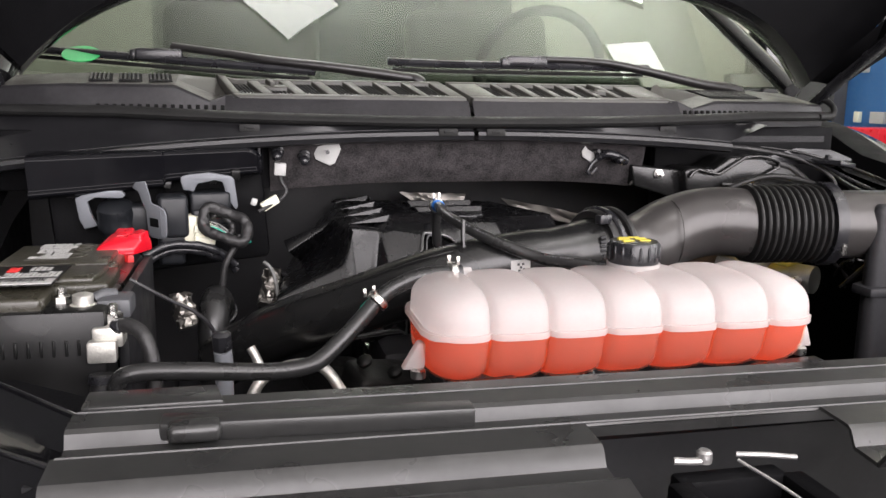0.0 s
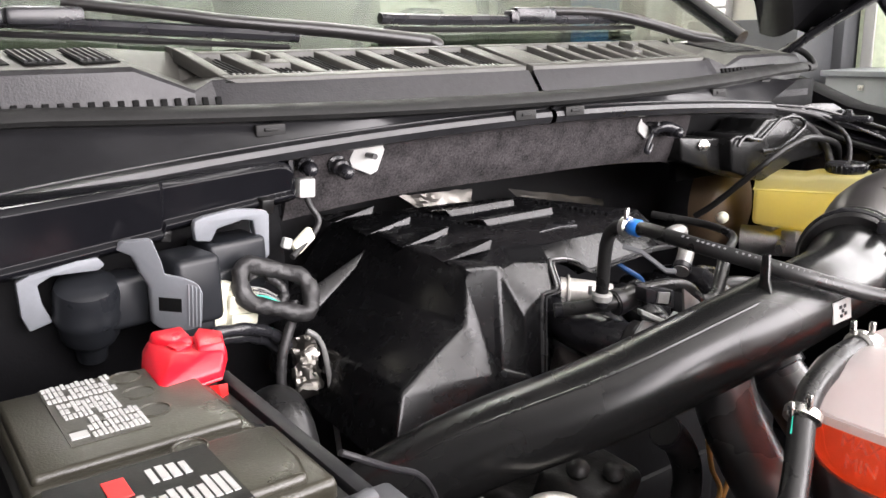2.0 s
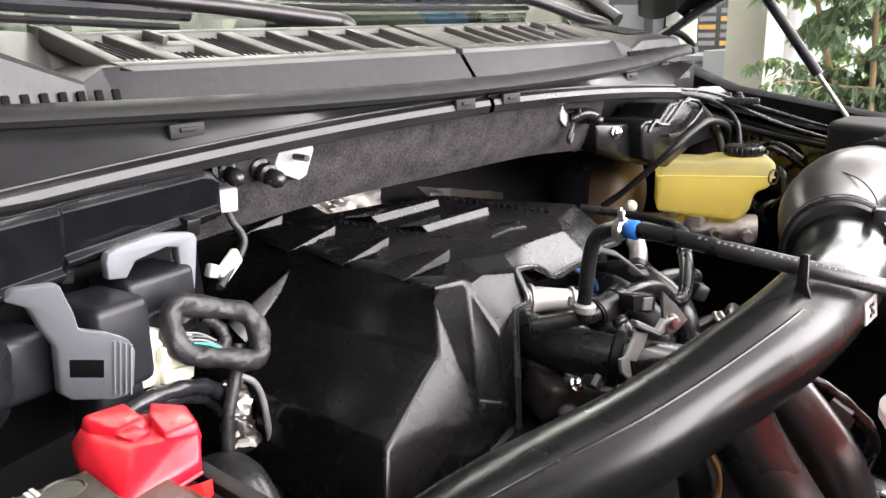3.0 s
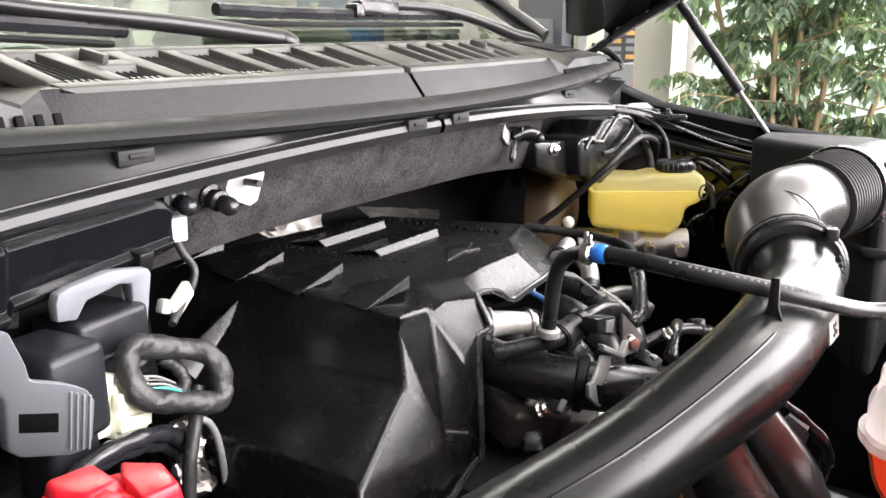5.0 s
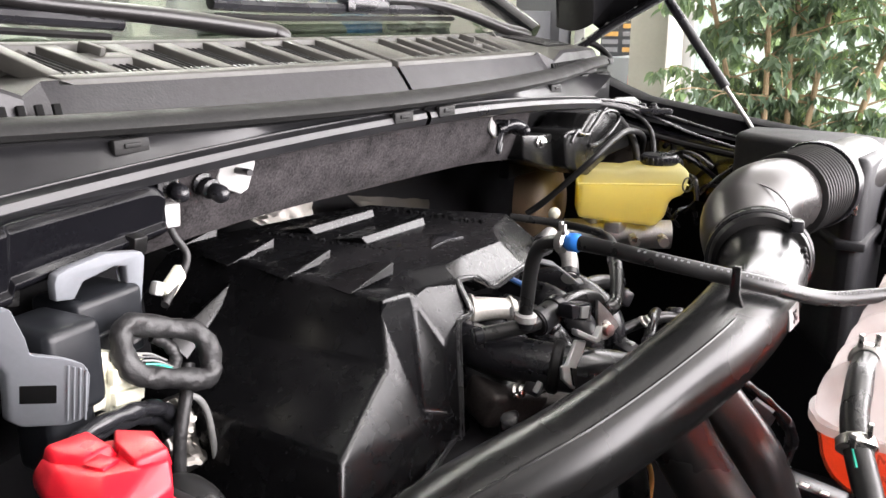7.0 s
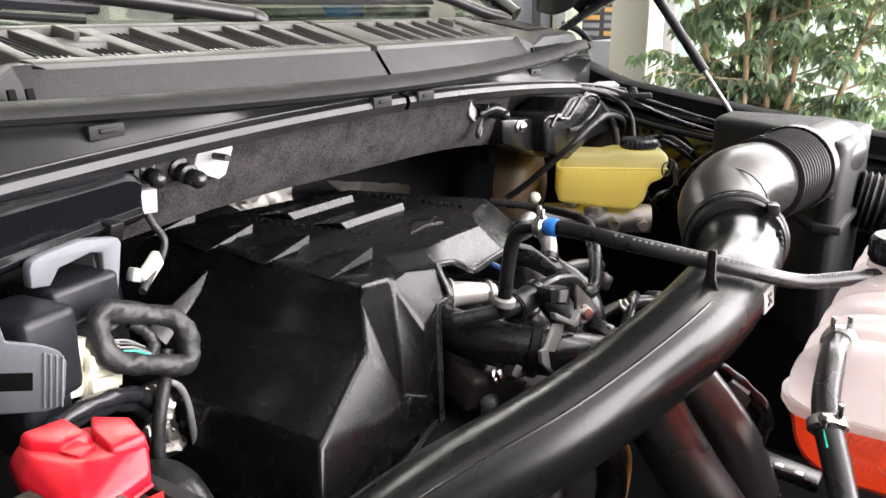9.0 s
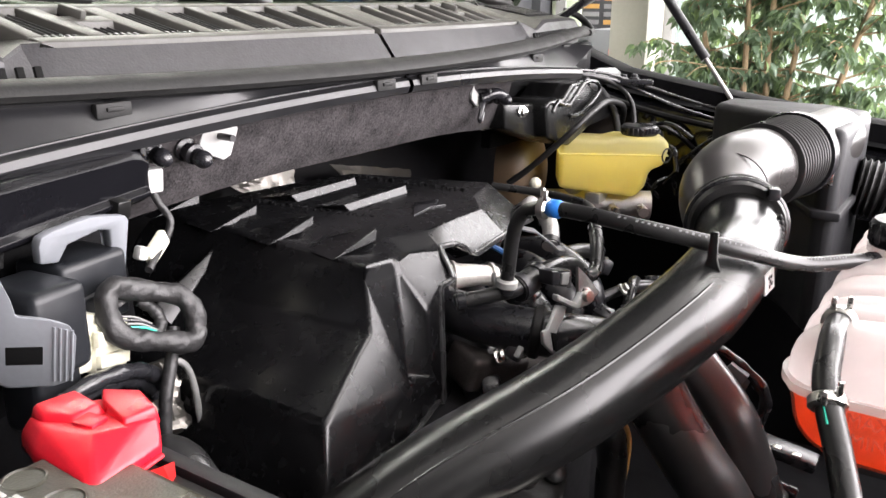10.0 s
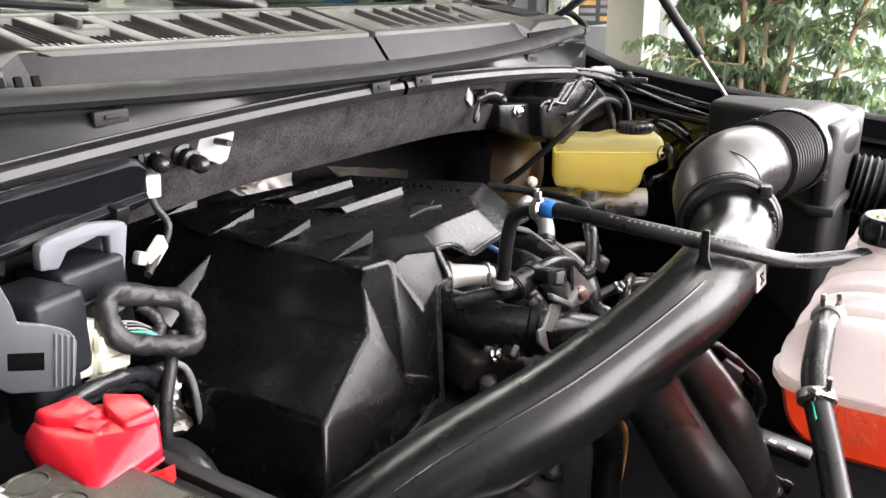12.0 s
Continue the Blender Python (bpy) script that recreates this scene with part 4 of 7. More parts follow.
# rows of small fixing bumps
for x0, x1, ya, yb in ((-0.121, -0.103, 0.95, 0.779), (0.062, 0.071, 0.932, 0.769)):
    for k in range(16):
        s = k / 15
        for q in (0, 1):
            if (k * 7 + q * 3) % 4 == 0:
                continue
            p = Vector((x0 + (x1 - x0) * s - 0.006 * q, ya + (yb - ya) * s + 0.004 * q, ZT + 0.001))
            bm = BM()
            box(bm, p, (0.0030, 0.0075 - 0.004 * q, 0.0030), pose(0, 0, 0, 0, 0, 35 * k + 50 * q), w=0.0006, seg=1)
            part("bump", bm, M_TRIM, cover)
# raised emblem, a plain shape
bm = BM()
prism(bm, ((-0.075, 0.742), (-0.03, 0.775), (0.005, 0.762), (-0.02, 0.752), (-0.012, 0.740), (-0.035, 0.748)), "z", ZT - 0.001, ZT + 0.003, w=0.0008)
part("emblem", bm, M_BLACK, cover)
# side fin and fixing bolt
bm = BM()
vs = [bm.verts.new(p) for p in ((-0.240, 0.882, 1.093), (-0.262, 0.871, 1.075), (-0.322, 0.856, 1.040), (-0.330, 0.872, 1.058))]
wb = [bm.verts.new(v.co + Vector((0.03, 0.07, -0.035))) for v in vs]
bm.faces.new(vs)
bm.faces.new(wb[::-1])
for i in range(4):
    bm.faces.new((vs[i], wb[i], wb[(i + 1) % 4], vs[(i + 1) % 4]))
bmesh.ops.recalc_face_normals(bm, faces=bm.faces)
bev(bm, 0.002, 2)
part("side_fin", bm, M_COVER, cover)
bm = BM()
turned(bm, ((0.009, 0), (0.009, 0.003), (0.006, 0.005), (0.006, 0.012), (0.0035, 0.014), (0.0035, 0.024), (0.002, 0.026)), aim((-0.208, 0.655, 0.970), (0, -0.2, 1)), 10)
part("bolt", bm, M_BLACK, cover)

# heat shields behind the cover
for pts in (((0.118, 1.030, 1.108), (0.380, 1.070, 1.052), (0.375, 1.066, 1.026), (0.146, 1.022, 1.080)), ((-0.095, 1.030, 1.122), (0.042, 1.030, 1.117), (0.034, 1.022, 1.090), (-0.05, 1.022, 1.090))):
    tl, tr, br, bl = (Vector(p) for p in pts)
    t = thing("heat_shield", "crumpled bright foil heat shield behind the engine", "heat shield", bl, "foil shields")
    bm = BM()
    grid(bm, [[bl.lerp(br, u).lerp(tl.lerp(tr, u), v) + Vector((0, 0.003 * noise.noise((u * 6, v * 3, tl.x * 30)), 0.003 * noise.noise((u * 7, 3, tl.x * 9)))) for u in np.linspace(0, 1, 22)] for v in np.linspace(0, 1, 7)], 0.0015)
    part("foil", bm, M_FOIL, t, deg=12)

# ---- charge pipe, elbow, bellows and air box ----
pipe = thing("charge_pipe", "fat satin black plastic charge pipe", "air pipe", (-0.1, 0.42, 0.95))
bm = BM()
AX = [(0.075, 0.430, 1.114), (0.02, 0.412, 1.110), (-0.06, 0.405, 1.104), (-0.15, 0.418, 1.084), (-0.25, 0.466, 1.040), (-0.345, 0.535, 0.992), (-0.43, 0.60, 0.93)]
tube(bm, AX, lambda s: 0.046 - 0.007 * min(1, s * 5), seg=40, smooth=10)
part("duct", bm, M_PIPE, pipe)
bm = BM()
line = [Vector(p) + Vector((-0.019, -0.017, 0.030)) for p in AX[2:]]
tube(bm, line, 0.0014, seg=6)
part("mould_line", bm, M_PIPE, pipe)
# bracket tab and white label on it
bm = BM()
prism(bm, ((0.390, 1.122), (0.410, 1.120), (0.405, 1.138), (0.404, 1.162), (0.397, 1.162), (0.396, 1.138)), "x", -0.124, -0.120, w=0.001)
part("bracket", bm, M_PIPE, pipe)
bm = BM()
LBL = Matrix.Translation((-0.056, 0.3655, 1.106)) @ Matrix(((0.98, 0.0, 0.08), (-0.08, 0.12, -0.99), (0.10, 0.99, 0.12))).to_4x4()
box(bm, (0, 0, 0), (0.025, 0.019, 0.0012))
bmesh.ops.transform(bm, matrix=LBL, verts=bm.verts)
lab = part("label", bm, M_WHITE, pipe, "small white sticker with a black mark")
bm = BM()
for q in ((-0.003, 0.004), (0.003, 0.004), (0, 0.0), (-0.002, -0.004), (0.004, -0.003)):
    box(bm, (q[0], q[1], 0.0012), (0.003, 0.003, 0.0006))
bmesh.ops.transform(bm, matrix=LBL, verts=bm.verts)
part("mark", bm, M_BLACK, lab)

elbow = thing("intake_elbow", "charcoal plastic intake elbow with a clamp", "air duct", (0.2, 0.46, 1.0))
bm = BM()
EL = [(0.075, 0.430, 1.117), (0.115, 0.444, 1.109), (0.160, 0.466, 1.110), (0.205, 0.482, 1.125), (0.250, 0.480, 1.138), (0.29, 0.470, 1.141), (0.32, 0.463, 1.138)]
tube(bm, EL, lambda s: 0.046 - 0.005 * math.exp(-((s - 0.2) / 0.09) ** 2) + 0.0035 * min(1, s * 2), seg=32, smooth=10)
part("duct", bm, M_ELBOW, elbow)
bm = BM()
def ring_at(p, d, r, w, bmx, seg=32):
    turned(bmx, ((r - 0.004, -w), (r, -w), (r + 0.0025, -w * 0.6), (r + 0.0025, w * 0.6), (r, w), (r - 0.004, w)), aim(p, d), seg)
ring_at((0.07, 0.429, 1.118), (0.9, 0.35, 0.0), 0.048, 0.011, bm)
ring_at((0.092, 0.436, 1.118), (0.9, 0.33, 0.0), 0.050, 0.005, bm)
part("coupling", bm, M_RUBBER, elbow)
bm = BM()
ring_at((0.073, 0.430, 1.118), (0.9, 0.35, 0.0), 0.0515, 0.005, bm)
box(bm, (0.065, 0.395, 1.160), (0.02, 0.012, 0.012), pose(0, 0, 0, 0, 0, 20), w=0.002)
clamp = part("clamp", bm, M_BLACK, elbow)
bm = BM()
for k in range(9):
    a = -0.5 + 0.11 * k
    box(bm, (0.078 - 0.018 * math.cos(a), 0.431 - 0.050 * math.cos(a), 1.118 + 0.052 * math.sin(a)), (0.010, 0.004, 0.0045), pose(0, 0, 0, math.degrees(-a), 0, 20), w=0.001, seg=1)
part("worm_band", bm, M_DULL, clamp)
bm = BM()
turned(bm, ((0.007, 0), (0.007, 0.006), (0.004, 0.008), (0.004, 0.014)), Matrix.Translation((0.322, 0.470, 1.182)), 10)
part("plug", bm, M_BLACK, elbow)
bm = BM()
tube(bm, [Vector((0.20, 0.472, 1.124)) + Vector((0.1, -0.15, 0)).normalized() * 0.0 + Vector((0.0, -0.0488 * math.cos(a) * 0.95, 0.0488 * math.sin(a))) for a in np.linspace(-0.9, 2.6, 16)], 0.001, seg=6, smooth=0)
part("mould_line", bm, M_ELBOW, elbow)

bellows = thing("intake_bellows", "black ribbed rubber bellows on the air box", "bellows", (0.4, 0.45, 1.08))
bm = BM()
prof = []
for k in range(11):
    z = 0.0102 * k
    prof += [(0.050, z), (0.0562, z + 0.0025), (0.0572, z + 0.0045), (0.0562, z + 0.0065), (0.050, z + 0.009)]
turned(bm, prof, aim((0.312, 0.464, 1.138), (1, -0.12, 0.0)), 40)
part("ribbed_sleeve", bm, M_RUBBER, bellows)
bm = BM()
turned(bm, ((0.045, 0), (0.060, 0.0), (0.061, 0.004), (0.061, 0.016), (0.052, 0.018)), aim((0.423, 0.450, 1.138), (1, -0.12, 0.0)), 40)
clamp = part("clamp", bm, M_BLACK, bellows)
bm = BM()
box(bm, (0.430, 0.396, 1.125), (0.010, 0.010, 0.05), w=0.003)
part("clamp_screw", bm, M_STEEL, clamp)

airbox = thing("air_box", "rounded black plastic air filter box", "air filter box", (0.62, 0.5, 0.85))
bm = BM()
prism(bm, ((0.69, 0.635), (0.60, 0.49), (0.545, 0.45), (0.478, 0.415), (0.478, 0.388), (0.74, 0.388), (0.79, 0.46), (0.79, 0.635)), "z", 0.86, 1.172, w=0.022, seg=4)
part("housing", bm, M_AIRBOX, airbox)
bm = BM()
prism(bm, ((0.69, 0.643), (0.59, 0.495), (0.540, 0.458), (0.470, 0.421), (0.470, 0.380), (0.745, 0.380), (0.798, 0.46), (0.798, 0.643)), "z", 1.040, 1.054, w=0.004)
part("seam_flange", bm, M_AIRBOX, airbox)
bm = BM()
tube(bm, [(0.434, 0.449, 1.137), (0.54, 0.437, 1.137), (0.64, 0.43, 1.135)], 0.0495, seg=30)
part("outlet_duct", bm, M_ELBOW, airbox)
bm = BM()
tube(bm, [(0.66, 0.39, 1.06), (0.67, 0.33, 1.05), (0.70, 0.25, 1.03), (0.74, 0.18, 1.0)], lambda s: 0.045 + 0.003 * math.sin(s * 110), seg=28, smooth=24)
part("inlet_hose", bm, M_RUBBER, airbox)

# ---- coolant tank ----
tank = thing("coolant_tank", "milky plastic coolant tank half full of orange red coolant", "coolant tank", (0.02, 0.235, 0.98))
TX0, TX1, NL = -0.212, 0.228, 7


def tank_ring(x, shrink=0.0, seg=36):
    u = (x - TX0) / (TX1 - TX0)
    f = (u * NL) % 1.0
    bulge = math.sqrt(max(0.0, 1 - abs(2 * f - 1) ** 3))
    end = min(1.0, math.sqrt(max(0.0, 1 - (1 - min(1, u / 0.10)) ** 2))) * min(1.0, math.sqrt(max(0.0, 1 - (1 - min(1, (1 - u) / 0.10)) ** 2)))
    k = (0.86 + 0.14 * bulge) * (0.62 + 0.38 * end)
    out = []
    for j in range(seg):
        a = 2 * math.pi * j / seg
        c, s = math.cos(a), math.sin(a)
        e = 0.62
        yy = 0.079 * math.copysign(abs(c) ** e, c)
        hh = 0.047 if s > 0 else 0.060
        zz = hh * math.copysign(abs(s) ** e, s)
        if c > 0:
            yy *= (0.74 + 0.26 * bulge) / (0.86 + 0.14 * bulge)
        out.append(Vector((x, 0.243 + yy * k * (0.94 if s < 0 else 1) - shrink * c, 1.078 + zz * k - shrink * s)))
    return out


def tank_body(shrink, zmax=None, zmin=None):
    bm = BM()
    xs = np.linspace(TX0 + shrink, TX1 - shrink, 113)
    rows = []
    for x in xs:
        r = tank_ring(float(x), shrink)
        rows.append([bm.verts.new((p.x, p.y, min(p.z, zmax) if zmax else p.z)) for p in r])
    k = len(rows[0])
    for a, b in zip(rows, rows[1:]):
        for j in range(k):
            bm.faces.new((a[j], a[(j + 1) % k], b[(j + 1) % k], b[j]))
    bm.faces.new(rows[0][::-1])
    bm.faces.new(rows[-1])
    bmesh.ops.recalc_face_normals(bm, faces=bm.faces)
    return bm


up = tank_body(0.0)
bmesh.ops.bisect_plane(up, geom=[*up.verts, *up.edges, *up.faces], plane_co=(0, 0, 1.079), plane_no=(0, 0, 1), clear_inner=True)
part("upper_shell", up, M_TANK, tank, "milky translucent upper shell with seven lobes", deg=60)
lw = tank_body(0.0)
bmesh.ops.bisect_plane(lw, geom=[*lw.verts, *lw.edges, *lw.faces], plane_co=(0, 0, 1.079), plane_no=(0, 0, 1), clear_outer=True)
part("lower_shell", lw, M_TANKLOW, tank, "thin lower shell with the coolant showing through", deg=60)
part("coolant", tank_body(0.0025, zmax=1.0745), M_COOLANT, tank, "orange red coolant", deg=60)
# weld flange round the middle
bm = BM()
pts = []
for x in np.linspace(TX0, TX1, 85):
    r = tank_ring(float(x))
    pts.append((float(x), min(p.y for p in r)))
outline = pts + [(x, 2 * 0.243 - y) for x, y in pts[::-1]]
prism(bm, [(x + (-0.004 if x < -0.2 else 0.004 if x > 0.24 else 0), y + (-0.004 if y < 0.243 else 0.004)) for x, y in outline], "z", 1.0755, 1.0820)
part("weld_flange", bm, M_TANK, tank)
for x, sgn in ((-0.222, -1), (0.236, 1)):
    bm = BM()
    prism(bm, ((x - 0.012, 1.036), (x + 0.012, 1.036), (x + 0.010 - 0.006 * sgn, 1.062), (x - 0.006 * sgn, 1.066)), "y", 0.205, 0.220, w=0.003)
    part("foot", bm, M_TANK, tank)
    bm = BM()
    turned(bm, ((0.008, 0), (0.008, 0.008), (0.005, 0.010)), Matrix.Translation((x - 0.005 * sgn, 0.205, 1.028)), 10)
    part("bolt", bm, M_STEEL, tank)
bm = BM()
turned(bm, ((0.040, -0.03), (0.037, -0.012), (0.028, -0.004), (0.0265, 0.012), (0.0305, 0.013), (0.0305, 0.0185), (0.026, 0.0195)), Matrix.Translation((0.050, 0.272, 1.110)), 32)
part("neck", bm, M_TANK, tank)
bm = BM()
prof = ((0.0290, 0.0), (0.0298, 0.003), (0.0298, 0.021), (0.0275, 0.0245), (0.009, 0.0255))
turned(bm, prof, Matrix.Translation((0.050, 0.272, 1.129)), 36)
cap = part("cap", bm, M_BLACK, tank, "black screw cap with yellow print")
for k in range(18):
    a = 2 * math.pi * k / 18
    bm = BM()
    box(bm, (0.050 + 0.0298 * math.cos(a), 0.272 + 0.0298 * math.sin(a), 1.141), (0.0026, 0.0036, 0.018), pose(0, 0, 0, 0, 0, math.degrees(a)), w=0.001, seg=1)
    part("grip_rib", bm, M_BLACK, cap)
for k, (dx, dy, sx, sy, rz) in enumerate(((-0.012, 0.008, 0.016, 0.007, 0), (0.012, 0.008, 0.016, 0.007, 0), (-0.012, -0.006, 0.016, 0.007, 0), (0.012, -0.006, 0.016, 0.007, 0), (0, 0.018, 0.03, 0.003, 0))):
    bm = BM()
    box(bm, (0.050 + 0.85 * dx, 0.272 + 0.85 * dy, 1.1548), (0.85 * sx, 0.8 * sy, 0.0012), pose(0, 0, 0, 0, 0, rz))
    part("print_bar", bm, M_YELINK, cap)
for x0, x1 in ((-0.20, -0.12), (0.13, 0.225)):
    bm = BM()
    prism(bm, ((x0, 1.012), (x1, 1.016), (x1 - 0.008, 1.042), (x0 + 0.008, 1.038)), "y", 0.128, 0.160, w=0.003)
    part("bracket", bm, M_BLACK, tank)
for word, y, z in (("MAX", 0.274, 1.0625), ("MIN", 0.270, 1.0475)):
    txt = bpy.data.curves.new("level_mark", "FONT")
    txt.body, txt.size, txt.extrude = word, 0.0135, 0.0006
    src = bpy.data.objects.new("level_mark", txt)
    bm = BM()
    bm.from_mesh(src.to_mesh())
    src.to_mesh_clear()
    bpy.data.objects.remove(src)
    bmesh.ops.transform(bm, matrix=Matrix(((0, 0, -1, -0.2122), (-1, 0, 0, y), (0, 1, 0, z), (0, 0, 0, 1))), verts=bm.verts)
    part("level_mark", bm, M_TANKLOW, tank, "embossed level lettering")
# hose stub and upright tab
bm = BM()
tube(bm, [(-0.14, 0.293, 1.116), (-0.165, 0.293, 1.118)], 0.008, seg=16, smooth=1)
part("hose_stub", bm, M_TANK, tank)


# ---- hoses ----
def hose(label, pts, r, category="hose", material=None, seg=16):
    t = thing("hose", label, category, pts[0])
    bm = BM()
    c = tube(bm, pts, r, seg=seg)
    part("rubber", bm, material or M_HOSE, t)
    rr = r if not callable(r) else r(0.5)
    if rr > 0.0068:
        for p, d in ((c[0], c[1] - c[0]), (c[-1], c[-2] - c[-1])):
            bm = BM()
            q = Vector(d).normalized()
            turned(bm, ((rr * 0.95, 0), (rr * 1.12, 0.001), (rr * 1.12, 0.009), (rr * 0.95, 0.010)), aim(Vector(p) + q * 0.001, q), 18)
            part("end_sleeve", bm, M_BLACK, t)
    return t, c


def spring_clip(owner, p, d, r, material=None, name="spring_clip"):
    bm = BM()
    ring_at(p, d, r, 0.005, bm, 20)
    q = Vector(d).normalized()
    up = (Vector((0, 0, 1)) - q * q.z).normalized()
    s = q.cross(up)
    for k in (-1, 1):
        box(bm, Vector(p) + up * (r + 0.005) + s * 0.005 * k + q * 0.004 * k, (0.004, 0.004, 0.010), w=0.001)
    part(name, bm, material or M_STEEL, owner)


h1, c1 = hose("black overflow hose with grey print running to the coolant tank", [(-0.108, 0.604, 1.060), (-0.110, 0.602, 1.085), (-0.116, 0.588, 1.145), (-0.122, 0.545, 1.160), (-0.127, 0.461, 1.157), (-0.096, 0.385, 1.142), (-0.04, 0.345, 1.122), (0.0, 0.310, 1.120), (0.028, 0.290, 1.118)], 0.0072)
spring_clip(h1, (-0.109, 0.603, 1.072), (0, -0.1, 1), 0.0085, mat("dull grey clamp", (0.28, 0.28, 0.27), 0.4), "hose_clamp")
spring_clip(h1, (-0.122, 0.560, 1.159), (0, -1, 0), 0.0082)
bm = BM()
ring_at((-0.122, 0.548, 1.160), (0, -1, 0), 0.0062, 0.008, bm, 18)
part("paint_band", bm, M_BLUE, h1, "blue paint band")
for k in range(60, 112):
    if k % 7 == 6:
        continue
    p = c1[k // 2].lerp(c1[k // 2 + 1], 0.5 * (k % 2))
    bm = BM()
    box(bm, p + Vector((-0.0042, -0.001, 0.0058)), (0.0018 + 0.0008 * (k % 3 == 0), 0.0022, 0.0008), pose(0, 0, 0, 0, -36, 0))
    part("print_bar", bm, M_LETTER, h1)
h2, c2 = hose("black return hose with a silver clip on the coolant tank", [(-0.150, 0.293, 1.118), (-0.175, 0.293, 1.118), (-0.205, 0.291, 1.114), (-0.240, 0.286, 1.098), (-0.275, 0.268, 1.068), (-0.308, 0.252, 1.042), (-0.33, 0.243, 1.034), (-0.37, 0.234, 1.034), (-0.447, 0.214, 1.046), (-0.495, 0.210, 1.048), (-0.512, 0.212, 1.036), (-0.514, 0.214, 1.0)], 0.0092)
spring_clip(h2, (-0.160, 0.293, 1.118), (1, 0, 0), 0.0102)
spring_clip(h2, (-0.248, 0.283, 1.092), (0.55, 0.18, 0.5), 0.0104)
spring_clip(h2, (-0.513, 0.213, 1.022), (0, 0, 1), 0.0104)

line = [p + Vector((-0.99, 0.14, 0.22)) * 0.0093 for p in c2 if -0.262 < p.x < -0.212]
bm = BM()
tube(bm, line, 0.0013, seg=6, smooth=1)
part("paint_stripe", bm, M_TEAL, h2, "teal paint stripe")

# ---- brake fluid tank ----
brake = thing("brake_fluid_tank", "yellow brake fluid tank with a black cap", "brake fluid tank", (0.56, 0.76, 1.0))
BD = Vector((0.50, -0.87, 0)).normalized()
BS = Vector((0.87, 0.50, 0)).normalized()
B0 = Vector((0.515, 0.845, 0))


def brake_pt(u, v, z):
    return B0 + BD * u + BS * v + Vector((0, 0, z))


def brake_solid(out, g):
    """A solid of the outline in u and z, set in by g from both sides of the tank."""
    bm = BM()
    lo = [bm.verts.new(brake_pt(u, g, z)) for u, z in out]
    hi = [bm.verts.new(brake_pt(u, 0.085 - g, z)) for u, z in out]
    bm.faces.new(lo)
    bm.faces.new(hi[::-1])
    for i in range(len(out)):
        j = (i + 1) % len(out)
        bm.faces.new((lo[i], hi[i], hi[j], lo[j]))
    bmesh.ops.recalc_face_normals(bm, faces=bm.faces)
    return bm


bm = brake_solid(((0.0, 1.022), (0.135, 1.008), (0.152, 1.026), (0.158, 1.056), (0.182, 1.066), (0.190, 1.100), (0.181, 1.114), (0.10, 1.113), (0.08, 1.108), (0.0, 1.111)), 0.0)
bev(bm, 0.009, 3)
part("shell", bm, M_YELTANK, brake, "yellowed translucent shell")
bm = brake_solid(((0.006, 1.026), (0.132, 1.013), (0.147, 1.030), (0.156, 1.060), (0.174, 1.069), (0.178, 1.076), (0.006, 1.080)), 0.004)
part("fluid", bm, M_FLUID, brake, "yellow brake fluid")
bm = BM()
seam = [brake_pt(u, v, 1.084) for u, v in ((-0.001, -0.001), (0.187, -0.001), (0.187, 0.086), (-0.001, 0.086), (-0.001, -0.001))]
tube(bm, seam, 0.0016, seg=6, smooth=0)
part("weld_seam", bm, M_YELTANK, brake)
bm = BM()
CP = brake_pt(0.142, 0.042, 1.112)
turned(bm, ((0.026, -0.006), (0.026, 0.004)), Matrix.Translation(CP), 28)
part("neck", bm, M_YELTANK, brake)
bm = BM()
turned(bm, ((0.031, 0.002), (0.032, 0.005), (0.032, 0.016), (0.029, 0.019), (0.008, 0.020)), Matrix.Translation(CP), 30)
for k in range(24):
    a = 2 * math.pi * k / 24
    box(bm, CP + Vector((0.032 * math.cos(a), 0.032 * math.sin(a), 0.010)), (0.0025, 0.003, 0.012), pose(0, 0, 0, 0, 0, math.degrees(a)), w=0.0008, seg=1)
part("cap", bm, M_BLACK, brake, "ribbed black cap")
bm = BM()
tube(bm, [brake_pt(0.184, -0.004, 1.085) + Vector((0.012 * math.cos(a), -0.012 * math.cos(a) * 0.3, 0.012 * math.sin(a))) for a in np.linspace(0, 6.28, 17)], 0.0016, seg=6, smooth=0)
part("strap_ring", bm, M_BLACK, brake)
mc = thing("master_cylinder", "cast aluminium brake master cylinder under the tank", "master cylinder", (0.56, 0.76, 0.95))
bm = BM()
tube(bm, [brake_pt(-0.02, 0.042, 0.985), brake_pt(0.17, 0.042, 0.985)], 0.026, seg=20, smooth=1)
for u in (0.03, 0.11):
    tube(bm, [brake_pt(u, 0.042, 0.99), brake_pt(u, 0.042, 1.03)], 0.016, seg=16, smooth=1)
box(bm, brake_pt(0.07, 0.02, 1.005), (0.04, 0.03, 0.02), w=0.004)
part("casting", bm, M_ALU, mc)
for u in (0.05, 0.10, 0.15):
    bm = BM()
    tube(bm, [brake_pt(u, 0.015, 0.985), brake_pt(u, -0.02, 0.985)], 0.009, seg=8, smooth=1)
    part("pipe_nut", bm, M_STEEL, mc)

